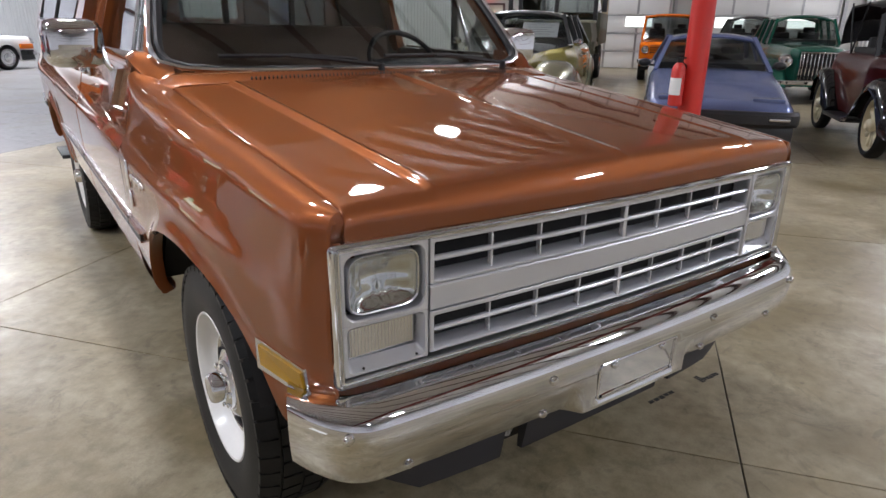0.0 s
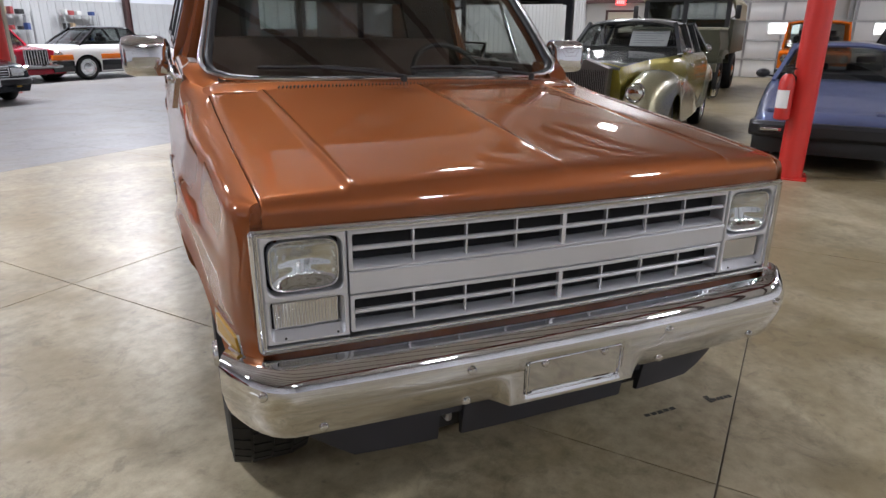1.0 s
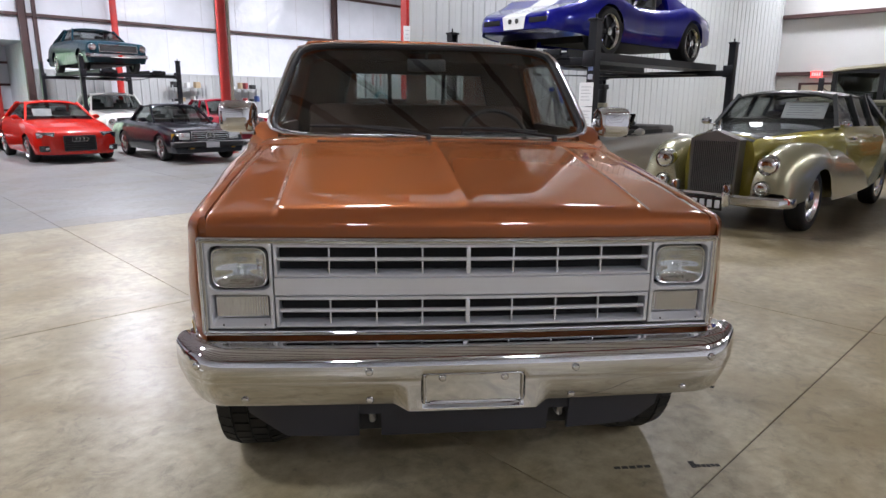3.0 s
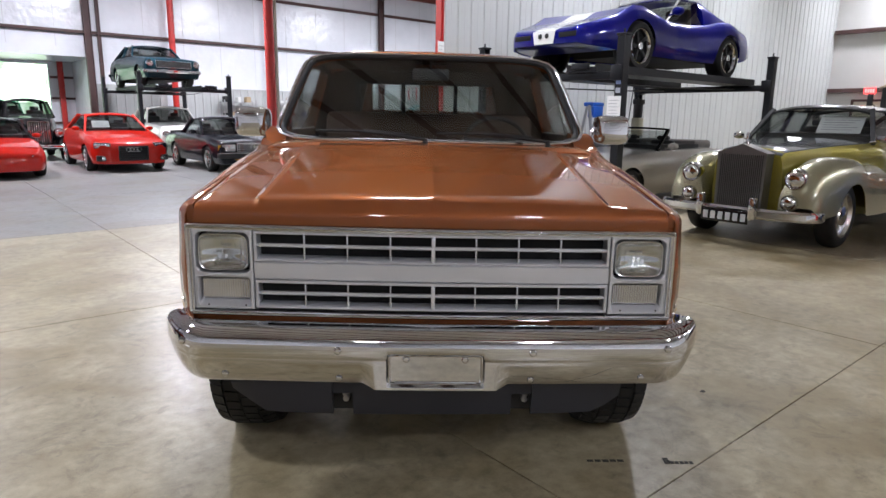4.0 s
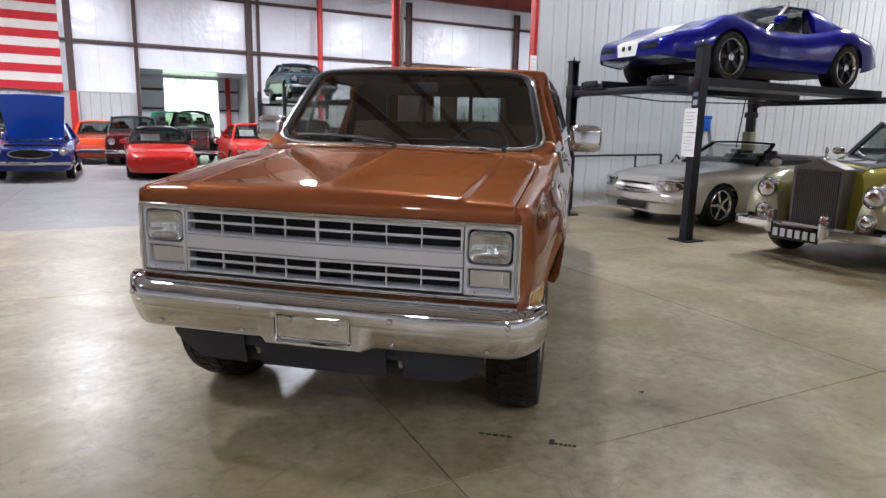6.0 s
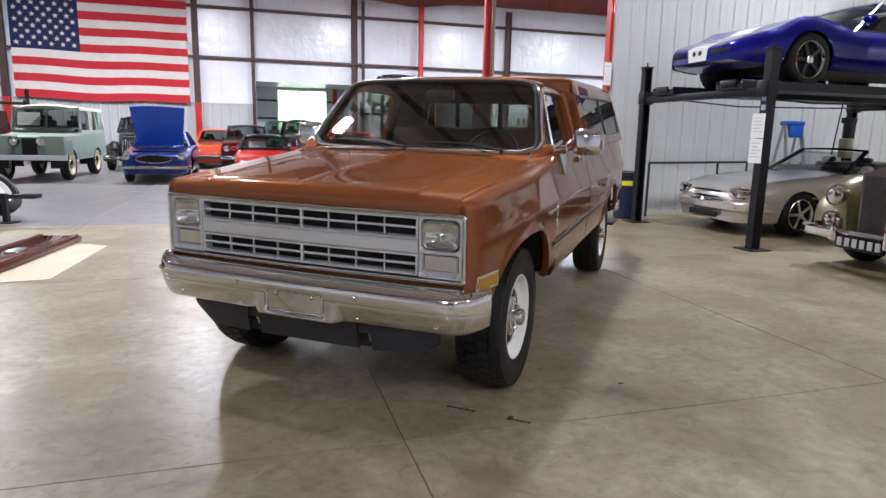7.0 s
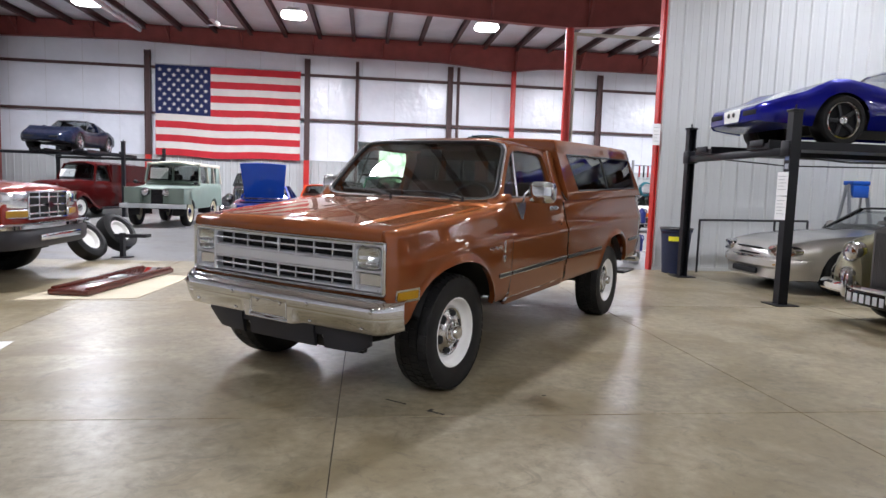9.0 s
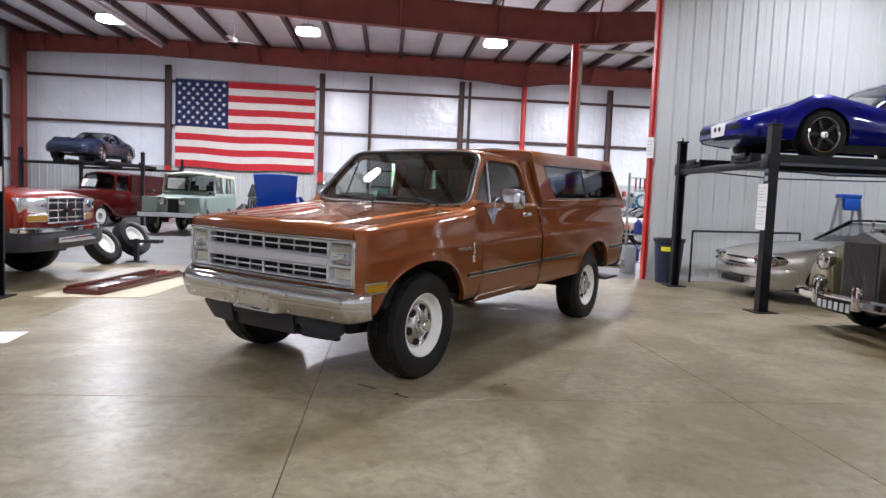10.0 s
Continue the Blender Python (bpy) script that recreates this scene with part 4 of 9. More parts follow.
for s in (-1, 1):
    xa, xb = sorted((s * 0.6165, s * 0.8205))
    xc = (xa + xb) / 2
    hx, hz = 0.0855, 0.066
    HZ = 0.953
    bm = bmesh.new()
    # headlight window over a recessed parking lamp window
    grid(bm, [rr_ring(xa + ox, xb - ox, zl, zh, r, dy, 8, 6, 5) for ox, zl, zh, r, dy in ((0.0, 0.868, 1.031, 0.002, 0.05), (0.0, 0.868, 1.031, 0.002, -0.001), (0.003, 0.869, 1.028, 0.004, -0.004), (0.0085, 0.876, 1.0235, 0.026, -0.004), (0.0105, 0.879, 1.0215, 0.026, 0.0), (0.012, 0.8815, 1.0205, 0.025, 0.05))], True)
    grid(bm, [rr_ring(xa + ox, xb - ox, zl, zh, r, dy, 8, 6, 5) for ox, zl, zh, r, dy in ((0.0, 0.752, 0.868, 0.002, 0.05), (0.0, 0.752, 0.868, 0.002, -0.001), (0.003, 0.755, 0.868, 0.004, -0.004), (0.010, 0.760, 0.866, 0.012, -0.004), (0.014, 0.768, 0.8625, 0.010, 0.006), (0.0165, 0.780, 0.860, 0.008, 0.022), (0.0165, 0.780, 0.860, 0.008, 0.05))], True)
    bezel = part("headlight_bezel", bm, SILVER, truck, "silver plastic headlight bezel", 28)
    # Black ring put in for the shade round the lamp.
    bm = bmesh.new()
    sup = lambda dx, dz, dy, n=40: [(xc + dx * c * f, gy(xc) + dy, HZ - 0.002 + dz * q * f) for c, q, f in ((math.cos(a), math.sin(a), (abs(math.cos(a)) ** 5 + abs(math.sin(a)) ** 5) ** -0.2) for a in (2 * math.pi * (k + 0.5) / n for k in range(n)))]
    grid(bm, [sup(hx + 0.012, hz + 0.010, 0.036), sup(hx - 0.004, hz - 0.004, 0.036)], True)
    part("lamp_gap", bm, VOID, bezel, "near-black ring for the shade round the headlight")
    bm = bmesh.new()
    grid(bm, [sup(hx, hz, 0.036), sup(hx, hz, 0.006), sup(hx - 0.002, hz - 0.002, 0.002), sup(hx - 0.005, hz - 0.005, 0.004), sup(hx - 0.006, hz - 0.006, 0.010)], True)
    part("headlight_ring", bm, BRIGHT, bezel)
    # dished reflector with soft upright flutes
    bm = bmesh.new()
    rings = []
    for k in range(15):
        f2 = math.cos(k * math.pi / 2 / 14.2)
        ring = []
        for x, y, z in sup(hx - 0.006, hz - 0.006, 0.0, 72):
            x, z = xc + (x - xc) * f2, HZ + (z - HZ) * f2
            wave = 0.0017 * math.sin((x - xc) * 300) * (1 if abs(z - HZ) < 0.036 else 0.35) + 0.0022 * math.sin((z - HZ) * 150 + 1.0)
            ring.append((x, y + 0.043 - 0.034 * f2 ** 2 + wave * (1 - f2 ** 6), z))
        rings.append(ring)
    vs = grid(bm, rings, True)
    bm.faces.new(vs[-1])
    part("reflector", bm, REFLECTOR, bezel, "bright headlight reflector", 70)
    bm = bmesh.new()
    vs = grid(bm, [sup((hx - 0.0055) * f2, (hz - 0.0055) * f2, 0.004 - 0.010 * (1 - f2 * f2)) for f2 in (1.0, 0.9, 0.75, 0.55, 0.35, 0.15)], True)
    bm.faces.new(vs[-1])
    part("headlight_lens", bm, HEAD_GLASS, bezel, "clear glass sealed-beam headlight")
    # Black sheet added behind the parking lamp for its shade.
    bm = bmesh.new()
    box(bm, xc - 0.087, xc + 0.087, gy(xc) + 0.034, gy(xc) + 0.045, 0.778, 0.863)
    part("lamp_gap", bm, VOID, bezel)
    bm = bmesh.new()
    lens = []
    for k in range(61):
        x = xc - 0.081 + 0.162 * k / 60
        bulge = 0.020 - 0.0022 * abs(math.sin(math.pi * k / 3))
        lens.append([(x, gy(xc) + 0.034, 0.783), (x, gy(xc) + bulge + 0.003, 0.784), (x, gy(xc) + bulge, 0.788), (x, gy(xc) + bulge, 0.852), (x, gy(xc) + bulge + 0.003, 0.856), (x, gy(xc) + 0.034, 0.857)])
    loft(bm, lens)
    part("parking_lamp", bm, LENS_RIBBED, bezel, "ribbed clear parking lamp", 20)
    for x in (xa + 0.045, xb - 0.03):
        bm = bmesh.new()
        lathe(bm, [(0.003, 0.0), (0.003, -0.003), (0.001, -0.004)], (x, gy(x) - 0.001, 0.766), "y", 8)
        part("bezel_screw", bm, BLACK, bezel)

# body panel under the grille
bm = bmesh.new()
rows = []
for z, dy in ((0.735, 0.030), (0.727, 0.014), (0.715, 0.012), (0.6, 0.04)):
    rows.append([(x, gy(min(abs(x), 0.84)) + 0.01 + dy + (0.05 if abs(x) > 0.85 else 0), z) for x in [-0.89, -0.84] + steps(-0.8, 0.8, 12) + [0.84, 0.89]])
grid(bm, rows)
thicken(bm, 0.012)
part("front_valance", bm, BROWN, truck)

# chrome bumper
BW = 0.982


def bumper_y(x):
    u = abs(x) / BW
    return -0.835 + 0.03 * (u / 0.9) ** 2 + (0.0 if u < 0.80 else 0.115 * ((u - 0.80) / 0.165) ** 2.2)


BUMP_SEC = [(0.16, 0.700), (0.085, 0.704), (0.076, 0.7075), (0.070, 0.7075), (0.064, 0.7045), (0.052, 0.7025), (0.042, 0.699), (0.031, 0.693), (0.021, 0.685), (0.012, 0.675), (0.006, 0.664), (0.002, 0.652), (0.0, 0.640), (0.0, 0.626), (0.0015, 0.606), (0.003, 0.600), (0.0055, 0.5975), (0.0060, 0.595), (0.0058, 0.592), (0.010, 0.575), (0.022, 0.540), (0.036, 0.510), (0.042, 0.501), (0.050, 0.495), (0.060, 0.492), (0.085, 0.490)]
bm = bmesh.new()
rows = []
bxs = sorted(set([round(v, 4) for v in steps(-0.80, 0.80, 32)] + [s * v for s in (-1, 1) for v in (0.83, 0.86, 0.885, 0.905, 0.92, 0.935, 0.948, 0.957, 0.963, 0.965, 0.162, 0.168, 0.19, 0.208, 0.212, 0.235, 0.256)]))
for x in [v if abs(v) < 0.4 else v * (1 + (BW - 1) * min(1, (abs(v) - 0.4) / 0.3)) for v in bxs]:
    u = abs(x) / (BW if abs(x) > 0.4 else 1)
    up = max(0.0, (u - 0.80) / 0.165)
    col = []
    for d, z in BUMP_SEC:
        if z < 0.64 and u < 0.255:
            rim = min(d, 0.006)
            inner = 0.015 if 0.508 < z < 0.618 else rim
            if u < 0.165:
                d2 = inner
            elif u < 0.21:
                d2 = rim
            else:
                k = (u - 0.21) / 0.045
                d2 = rim * (1 - k) + d * k
        else:
            d2 = d
        lift = 0.03 * up ** 1.5 * max(0, (0.66 - z) / 0.17) + (0.036 * up ** 3 * max(0.0, 1 - d / 0.065) if z > 0.65 else 0.0)
        col.append((x - math.copysign(d2 * 0.45 * up ** 2, x), bumper_y(x) + d2, z + lift))
    rows.append(col)
grid(bm, rows)
thicken(bm, 0.004)
bumper = part("front_bumper", bm, CHROME, truck, "chrome front bumper with number plate recess", 50)
bumper.location = (0.010, 0, 0.012)
bm = bmesh.new()
loft(bm, [[(x, y, z) for y, z in ((-0.826, 0.612), (-0.8225, 0.513), (-0.812, 0.513), (-0.814, 0.612))] for x in (-0.15, 0.15)])
plate = part("plate_recess", bm, CHROME, bumper, "empty bright number plate recess")
bm = bmesh.new()
tube(bm, [(x, -0.829 + 0.03 * (0.612 - z), z) for x, z in ((-0.158, 0.612), (-0.152, 0.617), (0.152, 0.617), (0.158, 0.612), (0.158, 0.520), (0.152, 0.514), (-0.152, 0.514), (-0.158, 0.520))], 0.0035, 8, True)
tube(bm, [(-0.14, -0.820, 0.517), (0.14, -0.820, 0.517)], 0.007, 10)
part("plate_rim", bm, CHROME, plate)
for x, z in ((-0.86, 0.645), (-0.33, 0.632), (0.33, 0.632), (0.80, 0.645), (-0.33, 0.522), (0.33, 0.522), (-0.72, 0.53), (0.72, 0.53), (-0.1, 0.604), (0.1, 0.604)):
    bm = bmesh.new()
    y = bumper_y(x) + interp([(q, d) for d, q in BUMP_SEC[::-1][1:13]], z)
    if abs(x) < 0.2:
        y = -0.825
    lathe(bm, [(0.013, 0.0), (0.012, -0.005), (0.008, -0.009), (0.002, -0.010)], (x, y, z), "y", 14)
    part("bumper_bolt", bm, CHROME, bumper)

# air dam with tow-hook notches
for xa, xb in ((-0.73, -0.36), (-0.285, 0.29), (0.365, 0.70)):
    bm = bmesh.new()
    rings = []
    for x in steps(xa, xb, 6):
        u = abs(x)
        z0 = 0.345 + (0.075 * max(0, (u - 0.61) / 0.11))
        y = -0.71 + 0.06 * (u / 0.8) ** 3
        rings.append([(x, y, 0.50), (x, y - 0.01, 0.46), (x, y + 0.012, z0), (x, y + 0.03, z0 - 0.004), (x, y + 0.03, 0.50)])
    loft(bm, rings)
    part("air_dam", bm, DAM, truck, "dark grey plastic air dam")
for xa, xb in ((-0.36, -0.285), (0.29, 0.365)):
    bm = bmesh.new()
    box(bm, xa, xb, -0.70, -0.68, 0.43, 0.50)
    part("dam_bridge", bm, DAM, truck)
for x in (-0.315, 0.345):
    bm = bmesh.new()
    tube(bm, [(x, -0.50, 0.445), (x, -0.655, 0.44), (x, -0.678, 0.42), (x, -0.665, 0.392), (x, -0.62, 0.388)], 0.012, 8)
    part("tow_hook", bm, STEEL, truck, "bare steel tow hook")

# side markers, emblem, trim strips, mirrors, handles
for s in (1, -1):
    bm = bmesh.new()
    rings = [[(s * (side_x(y, z) + d), y, z) for y, z, d in ((-0.662, 0.690, o), (-0.480, 0.700, o), (-0.476, 0.776, o), (-0.662, 0.770, o))] for o in (-0.02, 0.006)]
    loft(bm, rings)
    mk = part("side_marker", bm, BRIGHT, truck, "chrome-framed amber side marker lamp", 20)
    bm = bmesh.new()
    rings = [[(s * (side_x(y, z) + d), y, z) for y, z, d in ((-0.651, 0.704, o), (-0.492, 0.713, o), (-0.489, 0.763, o), (-0.651, 0.757, o))] for o in (0.0, 0.009)]
    loft(bm, rings)
    part("marker_lens", bm, AMBER, mk, "amber lens", 20)
    for ya, yb in ((0.472, 0.668), (0.69, 1.825), (1.868, WB - ARCH_R - 0.015), (WB + ARCH_R + 0.015, 4.48)):
        bm = bmesh.new()
        rings = []
        for y in steps(ya, yb, 6):
            rings.append([(s * (side_x(y, z) + d), y, z) for z, d in ((0.786, 0.0), (0.788, 0.010), (0.812, 0.010), (0.814, 0.0))])
        loft(bm, rings)
        tr = part("side_moulding", bm, BLACK, truck, "black side moulding with bright edges")
        bm = bmesh.new()
        for z in (0.781, 0.810):
            loft(bm, [[(s * (side_x(y, z + k) + d), y, z + k) for k, d in ((0.0, 0.0), (0.0, 0.0125), (0.006, 0.0125), (0.006, 0.0))] for y in steps(ya, yb, 6)])
        part("bright_edge", bm, BRIGHT, tr)
    # emblem: script and crest as plain bars
    bm = bmesh.new()
    for i in range(9):
        y = 0.30 + i * 0.022
        z = 1.012 + 0.004 * math.sin(i * 2.1)
        box(bm, *sorted((s * (side_x(y, z) - 0.002), s * (side_x(y, z) + 0.006))), y, y + 0.010, z - 0.009 - 0.003 * (i % 3), z + 0.009, 0.002)
    box(bm, *sorted((s * (side_x(0.5, 0.97) - 0.002), s * (side_x(0.5, 0.97) + 0.008))), 0.525, 0.550, 0.96, 1.055, 0.004)
    box(bm, *sorted((s * (side_x(0.5, 0.90) - 0.002), s * (side_x(0.5, 0.90) + 0.008))), 0.522, 0.553, 0.895, 0.95, 0.004)
    part("fender_emblem", bm, CHROME, truck, "chrome fender emblem")
    # mirror
    bm = bmesh.new()
    xf = side_x(0.85, 1.28)
    loft(bm, [[(s * (side_x(0.85, z) + o), y, z) for y, z in ((0.80, 1.285), (1.00, 1.285), (0.955, 1.22), (0.895, 1.155), (0.865, 1.155), (0.83, 1.22))] for o in (-0.01, 0.014)])
    tube(bm, [(s * (xf - 0.01), 0.92, 1.25), (s * (xf + 0.025), 0.92, 1.30), (s * (xf + 0.03), 0.93, 1.35), (s * (xf + 0.05), 0.95, 1.375), (s * (xf + 0.10), 0.97, 1.37)], 0.011, 10)
    part("mirror_bracket", bm, BRIGHT, truck, "chrome mirror bracket")
    bm = bmesh.new()
    rings = []
    for y, f in ((0.775, 0.55), (0.785, 0.82), (0.80, 0.95), (0.83, 1.0), (0.885, 1.0), (0.892, 0.97)):
        r = []
        for k in range(24):
            a = 2 * math.pi * k / 24
            c, q = math.cos(a), math.sin(a)
            g = (abs(c) ** 5 + abs(q) ** 5) ** -0.2
            r.append((s * ((1.08 if s > 0 else 1.04) + 0.10 * c * g * f), y + 0.13, 1.368 + 0.085 * q * g * f))
        rings.append(r)
    loft(bm, rings)
    part("side_mirror", bm, CHROME, truck, "chrome door mirror")
    # handle
    bm = bmesh.new()
    x = side_x(1.5, 1.2)
    box(bm, *sorted((s * (x - 0.01), s * (x + 0.012))), 1.475, 1.635, 1.230, 1.270, 0.006)
    box(bm, *sorted((s * (x + 0.008), s * (x + 0.03))), 1.495, 1.615, 1.240, 1.260, 0.006)
    part("door_handle", bm, CHROME, truck)
    bm = bmesh.new()
    lathe(bm, [(0.014, 0), (0.012, 0.006), (0.004, 0.008)], (side_x(1.67, 1.12) if s > 0 else -side_x(1.67, 1.12) - 0.006, 1.72, 1.10), "x", 14)
    part("door_lock", bm, CHROME, truck)

# camper cap
def cap_pt(u, z, y):
    return (u * interp([(1.30, 0.925), (1.36, 0.92), (1.38, 0.905), (1.735, 0.795), (1.84, 0.765), (1.856, 0.752), (1.864, 0.70), (1.868, 0.6)], z), y, z)


CAP_FRONT, CAP_REAR = 1.965, 4.52
bm = bmesh.new()
rows = []
for y, dz in ((CAP_FRONT, -0.03), (CAP_FRONT + 0.008, -0.01), (CAP_FRONT + 0.03, 0.0), (2.3, 0.004), (3.2, 0.008), (4.2, 0.002), (CAP_REAR - 0.16, 0.0), (CAP_REAR - 0.14, -0.012), (CAP_REAR - 0.135, -0.03)):
    row = []
    for z in (1.735, 1.80, 1.84, 1.849, 1.856, 1.860, 1.864):
        p = cap_pt(-1, z, y)
        row.append((p[0], p[1], p[2] + dz))
    for u in (-0.4, -0.2, 0, 0.2, 0.4):
        row.append((u, y, 1.868 + dz + 0.012 * (1 - (u / 0.6) ** 2)))
    for z in (1.864, 1.860, 1.856, 1.849, 1.84, 1.80, 1.735):
        p = cap_pt(1, z, y)
        row.append((p[0], p[1], p[2] + dz))
    rows.append(row)
grid(bm, rows)
thicken(bm, 0.012)
cap = part("camper_cap", bm, BROWN, truck, "brown fibreglass camper cap")
CAP_WIN = ((2.30, 1.388), (4.30, 1.390), (4.36, 1.732), (2.19, 1.728))
for s in (-1, 1):
    bm = bmesh.new()
    tail = lambda z: CAP_REAR - 0.14 * (z - 1.305) / 0.43
    slab = lambda quad: loft(bm, [[tuple(Vector(cap_pt(s, z, y)) - Vector((s * k, 0, 0))) for y, z in quad] for k in (0.0, 0.02)])
    slab(((CAP_FRONT, 1.305), (tail(1.305), 1.305), (tail(1.37), 1.37), (CAP_FRONT, 1.37)))
    slab(((CAP_FRONT, 1.37), (tail(1.37), 1.37), CAP_WIN[1], CAP_WIN[0]))
    slab(((CAP_FRONT, 1.37), CAP_WIN[0], CAP_WIN[3], (CAP_FRONT, 1.745)))
    slab((CAP_WIN[1], (tail(1.37), 1.37), (tail(1.745), 1.745), CAP_WIN[2]))
    slab((CAP_WIN[3], CAP_WIN[2], (tail(1.745), 1.745), (CAP_FRONT, 1.745)))
    part("cap_side", bm, BROWN, cap)
    bm = bmesh.new()
    loft(bm, [[tuple(Vector(cap_pt(s, z, y)) + Vector((s * o, 0, 0))) for y, z in CAP_WIN] for o in (-0.012, -0.006)])
    part("cap_window", bm, GLASS_DARK, cap, "dark tinted sliding window", 20).visible_shadow = False
    bm = bmesh.new()
    tube(bm, [tuple(Vector(cap_pt(s, z, y)) + Vector((s * -0.002, 0, 0))) for y, z in CAP_WIN], 0.009, 6, True)
    tube(bm, [tuple(Vector(cap_pt(s, z, 3.24)) + Vector((s * -0.004, 0, 0))) for z in (1.389, 1.73)], 0.010, 6)
    part("cap_window_frame", bm, BLACK, cap)
for y, g in ((CAP_FRONT + 0.015, 0.42), (CAP_REAR - 0.15, 0.66)):
    bm = bmesh.new()
    for u0, u1, za, zb in ((-0.90, 0.90, 1.31, 1.42), (-0.76, 0.76, 1.69, 1.84), (-0.80, -g, 1.42, 1.69), (g, 0.80, 1.42, 1.69)):
        box(bm, u0, u1, y - 0.01, y + 0.01, za, zb)
    for q in (-1, 1):
        loft(bm, [[(q * x, v, z) for x, z in ((0.79, 1.42), (0.885, 1.42), (0.80, 1.69), (0.775, 1.75), (0.75, 1.75))] for v in (y - 0.01, y + 0.01)])
    if y < 2:
        box(bm, -0.07, 0.07, y - 0.012, y + 0.012, 1.42, 1.69)
    part("cap_end", bm, BROWN, cap)
bm = bmesh.new()
box(bm, -0.64, 0.64, CAP_FRONT + 0.013, CAP_FRONT + 0.017, 1.41, 1.70)
box(bm, -0.68, 0.68, CAP_REAR - 0.152, CAP_REAR - 0.148, 1.41, 1.70)
part("cap_end_window", bm, GLASS, cap, "", 0).visible_shadow = False

# bed, tailgate, rear bumper, chassis
bm = bmesh.new()
box(bm, -0.86, 0.86, 1.95, 4.45, 0.62, 0.68)
box(bm, -0.90, 0.90, 1.95, 1.99, 0.6, 1.29)
for s in (-1, 1):
    box(bm, s * 0.80 - 0.1, s * 0.80 + 0.06, WB - 0.5, WB + 0.5, 0.6, 0.95, 0.03)
part("bed_floor", bm, BROWN, truck)
bm = bmesh.new()
box(bm, -0.84, 0.84, 4.50, 4.55, 0.62, 1.30, 0.015)
part("tailgate", bm, BROWN, truck)
bm = bmesh.new()
box(bm, -0.93, 0.93, 4.56, 4.72, 0.52, 0.66, 0.03)
part("rear_bumper", bm, CHROME, truck)
bm = bmesh.new()
for s in (-1, 1):
    box(bm, s * 0.42 - 0.04, s * 0.42 + 0.04, -0.6, 4.5, 0.46, 0.6, 0.01)
    for y in (0.0, WB):
        tube(bm, [(s * 0.4, y - 0.65, 0.46), (s * 0.4, y - 0.2, 0.42), (s * 0.4, y + 0.2, 0.42), (s * 0.4, y + 0.65, 0.46)], 0.03, 8)
for y in (-0.3, 1.2, 2.4, 4.2):
    box(bm, -0.42, 0.42, y - 0.04, y + 0.04, 0.48, 0.57)
for y in (0.0, WB):
    tube(bm, [(-0.75, y, R_T), (0.75, y, R_T)], 0.045, 10)
    lathe(bm, [(0.05, -0.2), (0.15, -0.1), (0.16, 0.06), (0.05, 0.16)], (0.1 if y else 0.25, y, R_T), "y", 16)
tube(bm, [(0.1, 0.6, 0.5), (0.05, WB - 0.2, 0.42)], 0.04, 8)
box(bm, -0.3, 0.3, 0.1, 1.0, 0.42, 0.62, 0.05)
# Dark sheet added behind the dam notches in place of shade.
box(bm, -0.62, 0.62, -0.63, -0.58, 0.33, 0.52, 0.01)
part("chassis", bm, UNDER, truck, "black chassis rails, axles and springs, with a dark sheet behind the dam")
for s in (-1, 1):
    for c in (0.0, WB):
        bm = bmesh.new()
        rows = []
        for k in range(17):
            a = math.pi * (0.12 + 0.76 * k / 16)
            y, z = c - 0.52 * math.cos(a), ARCH_Z + 0.53 * math.sin(a)
            rows.append([(s * 0.93, y, z), (s * 0.55, y, z)])
        grid(bm, rows)
        box(bm, s * 0.54 - 0.01, s * 0.54 + 0.01, c - 0.52, c + 0.52, 0.42, 0.93)
        part("wheel_well", bm, UNDER, truck)
bm = bmesh.new()
box(bm, -0.8, 0.8, -0.66, -0.6, 0.5, 1.04)
part("radiator_support", bm, UNDER, truck)
for s in (-1, 1):
    bm = bmesh.new()
    box(bm, s * 0.80 - 0.16, s * 0.80 + 0.16, WB + 0.50, WB + 0.95, 0.43, 0.46, 0.006)
    part("bed_bracket", bm, BLACK, truck)
    bm = bmesh.new()
    box(bm, s * 0.90 - 0.03, s * 0.90 + 0.03, 4.46, 4.545, 0.78, 1.12, 0.01)
    part("tail_lamp", bm, RED_LENS, truck)


